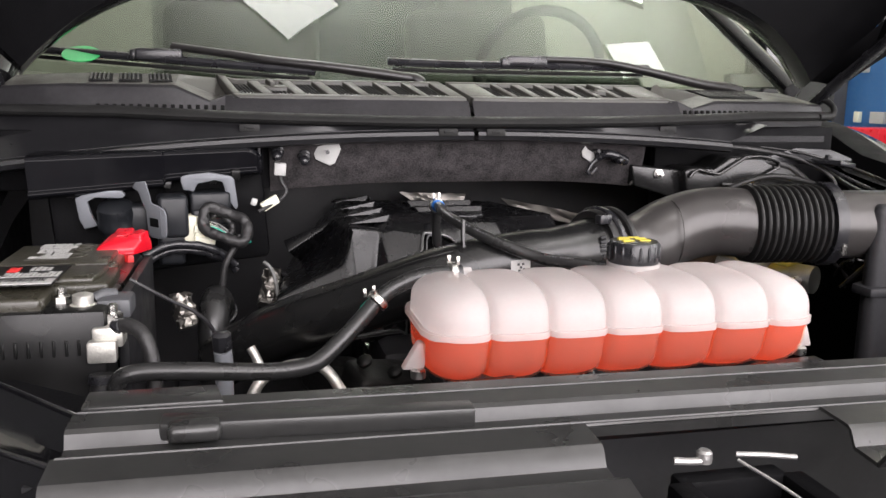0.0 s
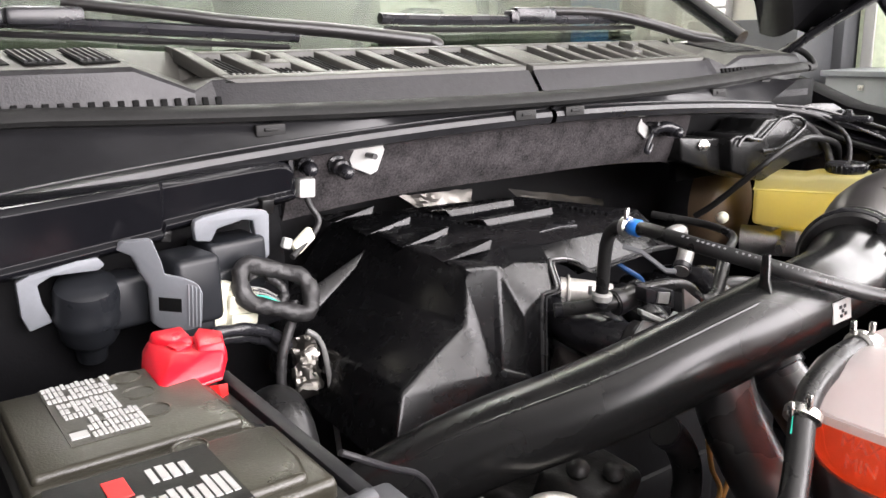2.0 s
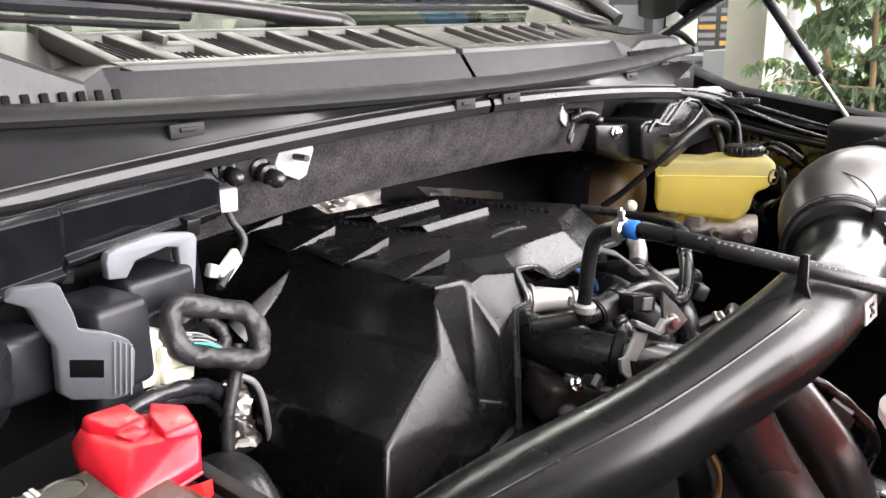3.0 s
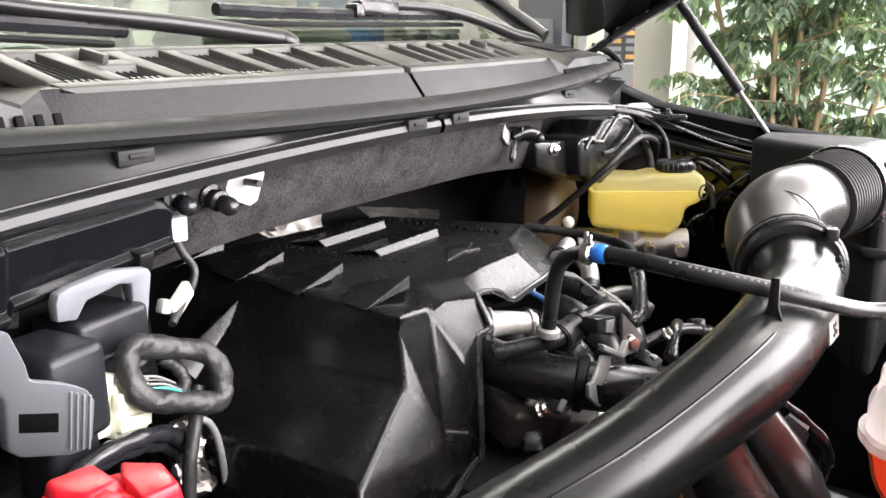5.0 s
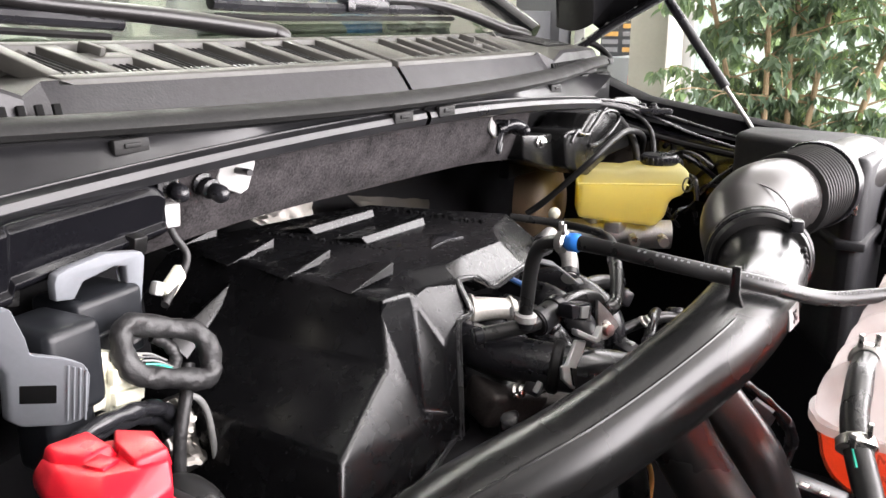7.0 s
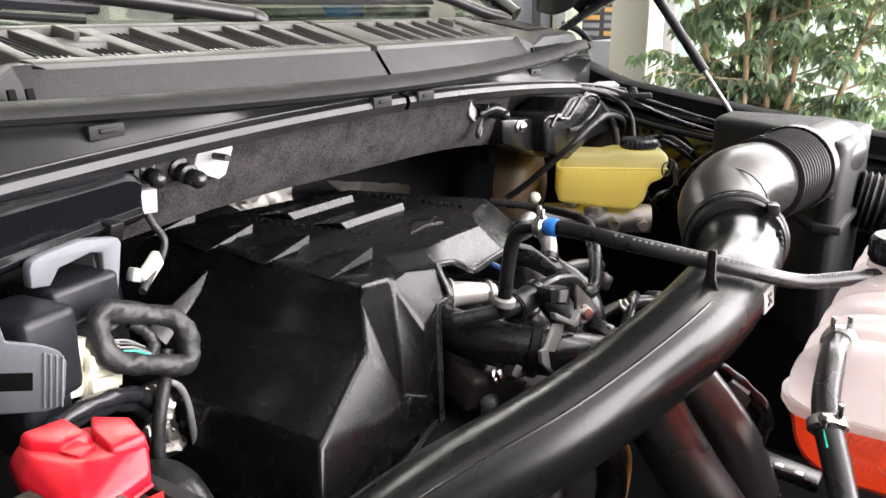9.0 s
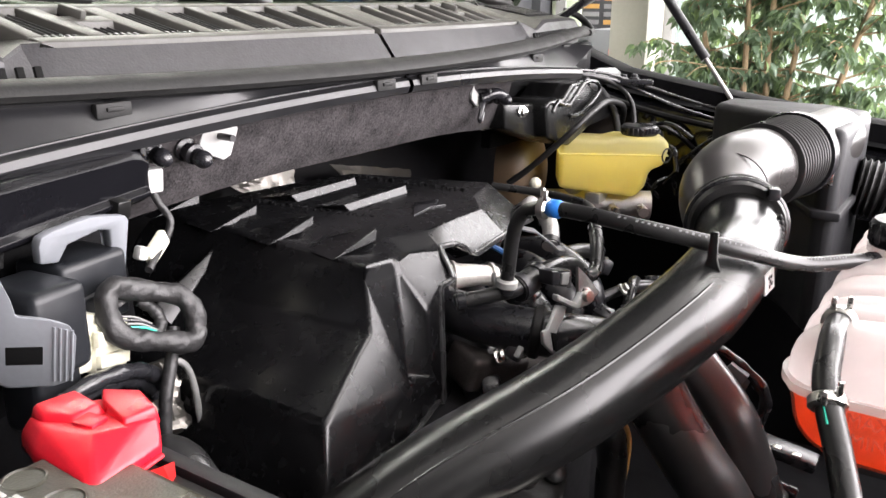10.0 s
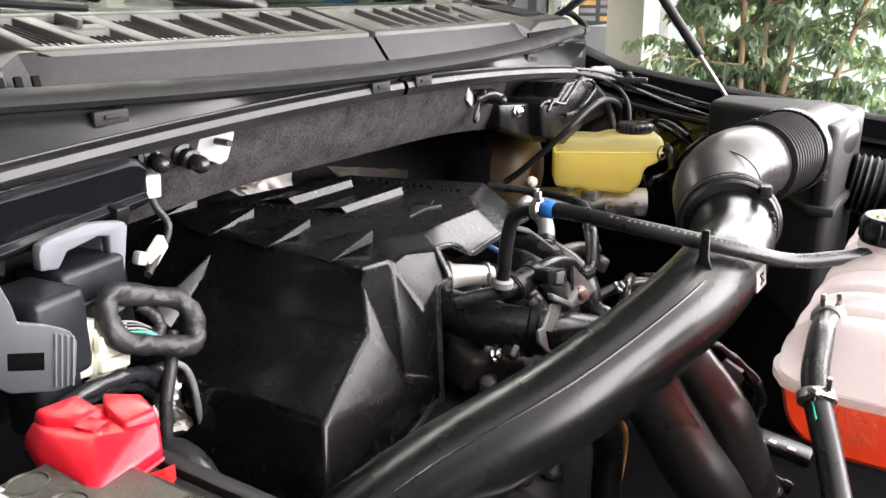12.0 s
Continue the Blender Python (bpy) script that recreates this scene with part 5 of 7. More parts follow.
# booster bracket box with its pipe
vac = thing("relay_housing", "angular black plastic housing on the bulkhead", "housing", (0.5, 0.84, 1.12))
bm = BM()
prism(bm, ((0.414, 1.180), (0.430, 1.186), (0.478, 1.184), (0.512, 1.206), (0.594, 1.205), (0.660, 1.186), (0.690, 1.160), (0.690, 1.130), (0.594, 1.124), (0.510, 1.100), (0.470, 1.112), (0.424, 1.126)), "y", 0.826, 0.91, w=0.005, seg=3)
prism(bm, ((0.318, 1.190), (0.42, 1.180), (0.43, 1.120), (0.325, 1.150)), "y", 0.85, 0.93, w=0.004, seg=3)
part("housing", bm, M_PIPE, vac)
bm = BM()
tube(bm, [(0.422, 0.818, 1.169), (0.440, 0.818, 1.183), (0.483, 0.818, 1.174), (0.535, 0.818, 1.205), (0.590, 0.818, 1.204), (0.609, 0.818, 1.186), (0.538, 0.818, 1.156), (0.490, 0.818, 1.155)], 0.0035, seg=8, smooth=2)
part("edge_rib", bm, M_PIPE, vac)
bm = BM()
turned(bm, ((0.010, 0), (0.010, 0.003), (0.007, 0.004), (0.007, 0.009), (0.004, 0.010)), aim((0.374, 0.849, 1.172), (-0.3, -1, 0.1)), 6)
part("bolt", bm, M_STEEL, vac)
t, _ = hose("bent black vacuum pipe beside the brake tank", [(0.430, 0.900, 1.039), (0.442, 0.870, 1.064), (0.459, 0.830, 1.105), (0.478, 0.800, 1.139), (0.522, 0.790, 1.162), (0.588, 0.790, 1.172), (0.684, 0.800, 1.152), (0.735, 0.820, 1.111)], 0.0055, "pipe", M_RUBBER)
t, _ = hose("bundled black wiring beside the brake tank", [(0.56, 0.84, 1.20), (0.60, 0.83, 1.195), (0.65, 0.83, 1.18), (0.69, 0.82, 1.14), (0.70, 0.81, 1.09)], 0.007, "wiring", M_TAPE)
t, _ = hose("black wiring along the wing", [(0.50, 0.86, 1.225), (0.58, 0.86, 1.218), (0.66, 0.82, 1.20), (0.72, 0.80, 1.16), (0.70, 0.78, 1.11)], 0.0045, "wiring", M_TAPE)
bst = thing("brake_booster", "tan grey brake booster shell", "brake booster", (0.55, 0.95, 1.02))
bm = BM()
turned(bm, ((0.085, 0), (0.09, 0.03), (0.085, 0.05), (0.06, 0.07), (0.03, 0.08)), aim((0.575, 0.99, 1.03), (0.3, -1, 0)), 32)
part("shell", bm, mat("tan booster paint", (0.13, 0.09, 0.055), 0.45, var=0.1), bst)


# ---- battery ----
batt = thing("car_battery", "dark battery with printed labels and bare terminals", "battery", (-0.62, 0.48, 0.92))
bm = BM()
box(bm, (-0.62, 0.482, 1.005), (0.166, 0.332, 0.16), w=0.006)
box(bm, (-0.62, 0.482, 0.91), (0.19, 0.36, 0.05), w=0.006)
part("case", bm, M_BATTBLK, batt)
bm = BM()
box(bm, (-0.625, 0.566, 1.084), (0.144, 0.150, 0.024), w=0.006, seg=3)
box(bm, (-0.627, 0.566, 1.097), (0.132, 0.136, 0.010), w=0.004, seg=3)
part("rear_lid", bm, M_BATT, batt)
bm = BM()
prism(bm, ((-0.698, 0.325), (-0.602, 0.325), (-0.602, 0.395), (-0.545, 0.395), (-0.545, 0.488), (-0.698, 0.488)), "z", 1.078, 1.098, w=0.005, seg=3)
prism(bm, ((-0.69, 0.40), (-0.562, 0.40), (-0.556, 0.425), (-0.556, 0.478), (-0.69, 0.478)), "z", 1.095, 1.104, w=0.004, seg=3)
part("front_lid", bm, M_BATT, batt)
bm = BM()
box(bm, (-0.572, 0.355, 1.062), (0.055, 0.072, 0.014), w=0.003)
part("terminal_shelf", bm, M_BATTBLK, batt)
for k in range(12):
    bm = BM()
    box(bm, (-0.69 + 0.0125 * k, 0.3155, 1.045), (0.003, 0.004, 0.018), w=0.001, seg=1)
    part("front_rib", bm, M_BATTBLK, batt)
for y in (0.548, 0.585, 0.62, 0.475):
    bm = BM()
    turned(bm, ((0.012, 0), (0.012, 0.0022), (0.0108, 0.0026), (0.0100, 0.0016), (0.003, 0.0016)), Matrix.Translation((-0.606, y, 1.1005 if y > 0.5 else 1.102)), 20)
    part("vent_plug", bm, M_BATT, batt)
rng = random.Random(4)


def label_bars(owner, x0, x1, y0, y1, z, cols, rows, fill=0.85, material=None):
    """Upright print bars in rows, standing for small unreadable print."""
    for r in range(rows):
        for c in range(cols):
            if rng.random() > fill:
                continue
            w, h = (x1 - x0) / cols, (y1 - y0) / rows
            ln = h * rng.uniform(0.55, 0.86)
            bm = BM()
            box(bm, (x0 + w * (c + 0.5), y0 + h * r + ln / 2 + h * 0.05, z), (w * rng.uniform(0.62, 0.8), ln, 0.0008))
            part("print_bar", bm, material or M_WHITE, owner)


bm = BM()
box(bm, (-0.640, 0.577, 1.1022), (0.050, 0.108, 0.0012))
lb = part("rear_label", bm, M_BATT, batt)
label_bars(lb, -0.664, -0.616, 0.600, 0.634, 1.1032, 14, 3, 0.95)
label_bars(lb, -0.660, -0.622, 0.566, 0.598, 1.1032, 12, 3, 0.95)
label_bars(lb, -0.650, -0.614, 0.528, 0.564, 1.1032, 11, 3, 0.92)
bm = BM()
box(bm, (-0.657, 0.537, 1.1032), (0.011, 0.010, 0.0008))
part("print_bar", bm, M_WHITE, lb)
bm = BM()
box(bm, (-0.645, 0.418, 1.1045), (0.094, 0.108, 0.0012))
lb = part("front_label", bm, M_BATTBLK, batt, "black label with red and white print")
label_bars(lb, -0.640, -0.602, 0.440, 0.466, 1.1056, 6, 1, 0.95)
label_bars(lb, -0.662, -0.600, 0.404, 0.436, 1.1056, 12, 1, 1.0)
label_bars(lb, -0.680, -0.655, 0.404, 0.420, 1.1056, 4, 1, 1.0)
bm = BM()
box(bm, (-0.657, 0.447, 1.1056), (0.013, 0.024, 0.0009), w=0.0004, seg=1)
part("red_mark", bm, M_INKRED, lb)
bm = BM()
box(bm, (-0.648, 0.380, 1.1056), (0.096, 0.024, 0.0010))
strip = part("code_strip", bm, M_WHITE, lb, "white strip with a bar code")
for k in range(26):
    bm = BM()
    box(bm, (-0.685 + 0.003 * k + rng.uniform(-0.0006, 0.0006), 0.384, 1.1064), (rng.uniform(0.0007, 0.0017), 0.012, 0.0005))
    part("code_bar", bm, M_BLACK, strip)
# terminal clamp, fuse block and heavy leads
term = thing("battery_clamp", "bare lead terminal clamp with zinc nuts", "battery clamp", (-0.575, 0.36, 1.07))
bm = BM()
turned(bm, ((0.017, 0), (0.017, 0.014), (0.011, 0.016), (0.011, 0.026), (0.006, 0.028)), Matrix.Translation((-0.564, 0.348, 1.07)), 20)
box(bm, (-0.582, 0.352, 1.078), (0.028, 0.022, 0.014), w=0.004)
part("lead_ring", bm, M_LEAD, term)
for c in ((-0.588, 0.362, 1.082), (-0.531, 0.332, 1.068)):
    bm = BM()
    turned(bm, ((0.010, 0), (0.010, 0.010), (0.005, 0.0115), (0.005, 0.020), (0.003, 0.021)), Matrix.Translation(c), 6)
    part("nut", bm, M_STEEL, term)
bm = BM()
box(bm, (-0.535, 0.325, 1.056), (0.032, 0.030, 0.022), w=0.003)
box(bm, (-0.540, 0.306, 1.043), (0.030, 0.014, 0.024), w=0.003)
part("lug_block", bm, M_LEAD, term)
bm = BM()
box(bm, (-0.533, 0.368, 1.078), (0.036, 0.044, 0.022), w=0.004)
part("fuse_block", bm, M_DARKGREY, term)
bm = BM()
tube(bm, [(-0.556, 0.366, 1.086), (-0.545, 0.372, 1.090), (-0.535, 0.378, 1.088)], 0.007, seg=10)
part("lead_tip", bm, M_DARKGREY, term)
hose("grey sleeved heavy battery lead", [(-0.540, 0.300, 1.020), (-0.542, 0.292, 0.97), (-0.545, 0.285, 0.90)], 0.013, "battery lead", M_TAPE)
hose("grey taped battery lead bending down", [(-0.530, 0.320, 1.064), (-0.512, 0.312, 1.068), (-0.494, 0.298, 1.055), (-0.486, 0.285, 1.01), (-0.496, 0.27, 0.95), (-0.52, 0.26, 0.90)], 0.008, "battery lead", M_TAPE)
hose("bright thin braided earth wire", [(-0.575, 0.352, 1.084), (-0.560, 0.34, 1.074), (-0.545, 0.335, 1.066)], 0.003, "wire", M_STEEL)
hose("thin black sensor wire with a bare end", [(-0.526, 0.428, 1.094), (-0.505, 0.43, 1.080), (-0.480, 0.44, 1.062), (-0.455, 0.45, 1.045), (-0.435, 0.46, 1.02), (-0.42, 0.47, 0.98)], 0.0024, "wire", M_COWL, 8)
box_b = thing("battery_tray", "black battery tray and bracket wall", "battery tray", (-0.62, 0.48, 0.85))
bm = BM()
box(bm, (-0.62, 0.48, 0.86), (0.24, 0.44, 0.05), w=0.01)
box(bm, (-0.528, 0.50, 1.0), (0.012, 0.26, 0.17), w=0.003)
part("tray", bm, M_DULL, box_b)
bm = BM()
grid(bm, [[(-0.72, 0.29, 1.02), (-0.62, 0.28, 1.02), (-0.55, 0.27, 1.0)], [(-0.72, 0.20, 0.99), (-0.62, 0.18, 0.985), (-0.54, 0.16, 0.98)], [(-0.70, 0.13, 0.93), (-0.60, 0.11, 0.93), (-0.53, 0.10, 0.93)]], 0.006)
part("front_guard", bm, M_TRIM, box_b, "black plastic guard")

# red terminal cover
red = thing("terminal_cover", "bright red plastic cover over the battery post", "terminal cover", (-0.56, 0.61, 1.09))
bm = BM()
def hull(pts, w, seg=3):
    """A rounded solid round the points."""
    t = BM()
    for p in pts:
        t.verts.new(p)
    r = bmesh.ops.convex_hull(t, input=list(t.verts))
    bmesh.ops.delete(t, geom=[g for g in {*r["geom_interior"], *r["geom_unused"]} if isinstance(g, bmesh.types.BMVert)], context="VERTS")
    bmesh.ops.dissolve_limit(t, angle_limit=radians(4), verts=t.verts, edges=t.edges)
    bev(t, w, seg, deg=10)
    return t


LOW = ((-0.591, 0.582), (-0.541, 0.590), (-0.522, 0.628), (-0.531, 0.656), (-0.579, 0.669), (-0.588, 0.640))
part("hood", hull([(x, y, 1.0925) for x, y in LOW] + [(x, y, 1.1025) for x, y in LOW] + [(-0.569, 0.613, 1.1155), (-0.546, 0.602, 1.1145), (-0.532, 0.602, 1.113), (-0.525, 0.629, 1.112), (-0.538, 0.651, 1.112), (-0.574, 0.664, 1.113), (-0.579, 0.646, 1.113)], 0.0024), M_RED, red, deg=30)
part("raised_block", hull([(-0.577, 0.650, 1.110), (-0.574, 0.665, 1.110), (-0.546, 0.658, 1.110), (-0.546, 0.628, 1.110), (-0.569, 0.628, 1.110), (-0.574, 0.650, 1.1165), (-0.572, 0.663, 1.1195), (-0.549, 0.657, 1.121), (-0.549, 0.634, 1.1185), (-0.566, 0.634, 1.1175)], 0.0016), M_RED, red, deg=30)
part("raised_block", hull([(-0.5535, 0.606, 1.108), (-0.532, 0.600, 1.108), (-0.524, 0.627, 1.108), (-0.5375, 0.649, 1.108), (-0.547, 0.635, 1.108), (-0.552, 0.607, 1.1175), (-0.5335, 0.602, 1.1195), (-0.526, 0.626, 1.1205), (-0.538, 0.646, 1.1205), (-0.546, 0.634, 1.1195)], 0.0018), M_RED, red, deg=30)
bm = BM()
box(bm, (-0.5615, 0.6245, 1.1156), (0.013, 0.014, 0.0022), pose(0, 0, 0, 3, 0, 14), w=0.0006)
part("raised_plate", bm, M_RED, red)
bm = BM()
tube(bm, [(-0.5885, 0.581, 1.0955), (-0.565, 0.5845, 1.0955), (-0.542, 0.589, 1.0955)], 0.0016, seg=8)
part("lower_bead", bm, M_RED, red)
bm = BM()
grid(bm, [[(-0.556, 0.584, z), (-0.548, 0.578 + 0.003 * math.sin(z * 300), z), (-0.541, 0.580, z)] for z in np.linspace(1.028, 1.094, 8)], 0.0012)
part("skirt", bm, M_REDFILM, red, "clear red plastic flap")

# ---- fuse box with its plugs ----
fuse = thing("fuse_box", "glossy black fuse box lids below the scuttle", "fuse box", (-0.52, 0.83, 1.15))
rows = []
for u in (-0.03, 0.0, 0.02, 0.05, 0.2, 0.35, 0.42, 0.43, 0.6, 0.8, 1.0):
    x, yf = -0.372 - 0.34 * u, 0.803 - 0.045 * u
    step = 0.008 if u > 0.425 else 0.0
    z0, z1 = 1.190 - 0.024 * u - step, 1.229 - 0.012 * u
    inn, low = max(0.0, -u) * 0.5, max(0.0, 0.03 - u) * 0.25
    rows.append([(x, yf + 0.05, z0 - 0.014), (x, yf + 0.008 + inn, z0 - 0.009), (x, yf - 0.001 + inn, z0 - 0.004), (x, yf - 0.002 + inn, z0), (x, yf + 0.003 + inn, z0 + 0.004),
                 (x, yf - 0.003 - 0.5 * step + inn, z1 - 0.008 - low), (x, yf + 0.001 - 0.5 * step + inn, z1 - 0.002 - low), (x, yf + 0.010 + inn, z1 - low), (x, yf + 0.13, z1 + 0.003 - low)])
bm = BM()
grid(bm, rows)
bev(bm, 0.0012, 2, deg=30)
part("lid", bm, M_LID, fuse, "long glossy black lid with a stepped lower edge")
bm = BM()
box(bm, (-0.368, 0.866, 1.205), (0.006, 0.11, 0.046), w=0.002)
part("end_wall", bm, M_LID, fuse)
bm = BM()
box(bm, (-0.470, 0.812, 1.196), (0.008, 0.006, 0.012), w=0.001)
part("latch", bm, M_DULL, fuse)
bm = BM()
box(bm, (-0.53, 0.87, 1.10), (0.34, 0.07, 0.16), pose(0, 0, 0, 0, -4, 8), w=0.01)
part("base", bm, M_TRIM, fuse)
rngf = random.Random(3)
for k in range(16):
    bm = BM()
    x = -0.66 + 0.018 * k
    box(bm, (x, 0.806 + 0.02 * (k % 2), 1.158 + 0.0016 * k + rngf.uniform(-0.008, 0.006)), (0.014, 0.03, rngf.uniform(0.006, 0.016)), pose(0, 0, 0, rngf.uniform(-12, 12), rngf.uniform(-15, 15), 8), w=0.0015)
    part("socket_rib", bm, M_BATTBLK, fuse)


def plug_lever(outlines, y0, slope, yaw=0.0, thick=0.011):
    """A grey lever plate of one or more outlines in x and z, leaning with height and turned by yaw."""
    t = BM()
    for o in outlines:
        prism(t, o, "y", -thick / 2, thick / 2, w=0.0018 if len(o) > 4 else 0.0004, seg=2)
    for v in t.verts:
        v.co.y += y0 + slope * (v.co.z - 1.1) + yaw * v.co.x
    return t


M_CHARCOAL = mat("charcoal plug plastic", (0.010, 0.011, 0.013), 0.36, var=0.1, spec=0.3)


def plug(label, body, lever, hole=None, ribs=None, ribs2=()):
    """body: boxes (centre, size), or a round hood where the size is None; lever: outline, y and slope."""
    t = thing("wiring_plug", label, "wiring plug", body[0][0], "plugs on the fuse box")
    for c, s in body:
        bm = BM()
        if s is None:
            turned(bm, ((0.014, -0.075), (0.016, -0.056), (0.024, -0.050), (0.027, -0.044), (0.028, -0.026), (0.031, -0.024), (0.031, -0.016), (0.0295, -0.014), (0.0295, 0.002), (0.027, 0.010), (0.021, 0.0135), (0.009, 0.0145)), aim(c, (-0.05, -0.38, 1)), 30)
        else:
            box(bm, c, s, pose(0, 0, 0, 0, 0, 8), w=min(s) * 0.16, seg=3)
        part("body", bm, M_CHARCOAL, t)
    part("lever", plug_lever(*lever), M_GREY, t, "light grey locking lever")
    # The window is a black plate over the lever, for the shade within.
    if hole:
        part("lever_window", plug_lever([hole], *lever[1:], thick=0.0122), M_SLOT, t)
    for x, z0, z1 in ribs2:
        bm = BM()
        _, y0, sl, yw = lever
        tube(bm, [(x, y0 + sl * (z - 1.1) + yw * x - 0.006, z) for z in (z0, z1)], 0.0009, seg=6, smooth=1)
        part("grip_rib", bm, M_GREY, t)
    if ribs:
        for k in range(4):
            bm = BM()
            x, y, z0, z1 = ribs
            tube(bm, [(x + 0.0048 * k, y, z0), (x + 0.0044 * k - 0.001, y, z1)], 0.0014, seg=6, smooth=1)
            part("grip_rib", bm, M_GREY, t)
    return t


plug("black plug with an arched light grey locking lever", [((-0.592, 0.788, 1.126), None)],
     ([[(-0.650, 1.149), (-0.623, 1.162), (-0.581, 1.161), (-0.575, 1.153), (-0.581, 1.148), (-0.621, 1.150), (-0.633, 1.143), (-0.630, 1.124), (-0.622, 1.103), (-0.642, 1.097), (-0.648, 1.114)]], 0.800, -0.35))
plug("black plug with a tall light grey lever and square window", [((-0.505, 0.768, 1.122), (0.046, 0.060, 0.066)), ((-0.560, 0.800, 1.112), (0.046, 0.045, 0.05)), ((-0.508, 0.765, 1.075), (0.04, 0.04, 0.06))],
     ([[(-0.565, 1.165), (-0.560, 1.174), (-0.541, 1.178), (-0.535, 1.156), (-0.533, 1.144), (-0.520, 1.141), (-0.512, 1.137), (-0.509, 1.128), (-0.5095, 1.100), (-0.512, 1.093), (-0.518, 1.089), (-0.537, 1.088), (-0.542, 1.093), (-0.543, 1.130), (-0.549, 1.144), (-0.554, 1.160)]], 0.0691, -0.2285, -1.2854),
     hole=[(-0.538, 1.121), (-0.523, 1.121), (-0.523, 1.107), (-0.538, 1.107)],
     ribs2=[(-0.5185 + 0.0024 * k, 1.094, 1.136 - 0.001 * k) for k in range(4)])
plug("charcoal plug with an arched ribbed light grey lever", [((-0.450, 0.803, 1.138), (0.064, 0.052, 0.036)), ((-0.450, 0.795, 1.116), (0.056, 0.044, 0.026)), ((-0.452, 0.808, 1.098), (0.050, 0.036, 0.03))],
     ([[(-0.491, 1.175), (-0.490, 1.182), (-0.480, 1.185), (-0.448, 1.188), (-0.431, 1.185), (-0.413, 1.181), (-0.409, 1.176), (-0.404, 1.129), (-0.408, 1.124), (-0.420, 1.143), (-0.427, 1.172), (-0.438, 1.175), (-0.466, 1.170), (-0.472, 1.157), (-0.488, 1.160)]], 0.8618, -0.3768, 0.109),
     ribs=(-0.4225, 0.800, 1.145, 1.176))

cream = thing("wiring_plug", "cream coloured multi pin wiring plug", "wiring plug", (-0.445, 0.785, 1.075))
bm = BM()
R = pose(0, 0, 0, 0, 10, 12)
box(bm, (-0.484, 0.774, 1.100), (0.034, 0.040, 0.044), R, w=0.003)
box(bm, (-0.458, 0.772, 1.091), (0.034, 0.034, 0.040), R, w=0.003)
box(bm, (-0.457, 0.753, 1.100), (0.030, 0.006, 0.012), R, w=0.001)
box(bm, (-0.457, 0.753, 1.082), (0.030, 0.006, 0.010), R, w=0.001)
part("shell", bm, M_CREAM, cream)
for k in range(5):
    bm = BM()
    tube(bm, [(-0.418, 0.780 + 0.004 * k, 1.075), (-0.40, 0.778 + 0.004 * k, 1.070 + 0.001 * k), (-0.385, 0.77 + 0.004 * k, 1.075)], 0.0014, seg=6)
    part("wire", bm, M_TEAL if k < 2 else M_CLAMPGREY, cream)

# taped harness loop and the wires round it
loop = thing("harness_loop", "grey taped wiring harness coiled in a loop", "wiring harness", (-0.42, 0.75, 1.10))
bm = BM()
LC, LU, LV = Vector((-0.424, 0.745, 1.108)), Vector((0.034, -0.008, -0.012)), Vector((0.004, 0.012, 0.021))
pts = [LC + LU * math.cos(a) + LV * math.sin(a) + Vector((0, 0, 0.004 * math.sin(3 * a))) for a in np.linspace(-0.2, 6.1, 30)]
tube(bm, pts, lambda s: 0.0086 + 0.0006 * math.sin(s * 23) + 0.0004 * math.sin(s * 47), seg=22, smooth=6)
for v in bm.verts:
    v.co += 0.0016 * noise.noise_vector(v.co * 110)
part("outer_coil", bm, M_TAPE, loop)
bm = BM()
pts = [LC + LU * 0.55 * math.cos(a) + LV * 0.5 * math.sin(a) + Vector((-0.008 + 0.003 * a, 0.010, 0.002 * a - 0.004)) for a in np.linspace(-1.4, 1.6, 12)]
tube(bm, pts, lambda s: 0.0050 + 0.0005 * math.sin(s * 31), seg=14, smooth=6)
part("under_coil", bm, M_TAPE, loop)
bm = BM()
pts = [LC + LU * 0.62 * math.cos(a) + LV * 0.55 * math.sin(a) + Vector((0.004, 0.016, 0.004 + 0.004 * math.sin(2.3 * a))) for a in np.linspace(0.6, 3.6, 12)]
tube(bm, pts, lambda s: 0.0062 + 0.0004 * math.sin(s * 47), seg=14, smooth=4)
part("inner_coil", bm, M_TAPE, loop)
for k, m in enumerate((M_TEAL, M_CLAMPGREY, M_BLACK, M_CLAMPGREY)):
    bm = BM()
    q = Vector((0, 0.004 * k - 0.006, 0.002 * k))
    tube(bm, [LC + q + Vector((-0.022, 0.004, -0.002)), LC + q + Vector((-0.010, 0.002, -0.006)), LC + q + Vector((0.004, 0.002, -0.016))], 0.0010, seg=6)
    part("wire", bm, m, loop)
hose("grey wiring tail below the coiled harness", [(-0.402, 0.750, 1.090), (-0.410, 0.744, 1.072), (-0.420, 0.738, 1.056), (-0.428, 0.735, 1.035), (-0.432, 0.735, 0.99)], 0.0054, "wiring", M_TAPE)
hose("black taped wire hanging from the bulkhead", [(-0.334, 0.853, 1.180), (-0.331, 0.846, 1.165), (-0.324, 0.842, 1.150), (-0.332, 0.836, 1.138), (-0.350, 0.828, 1.128), (-0.372, 0.815, 1.118)], 0.0036, "wiring", M_TAPE)
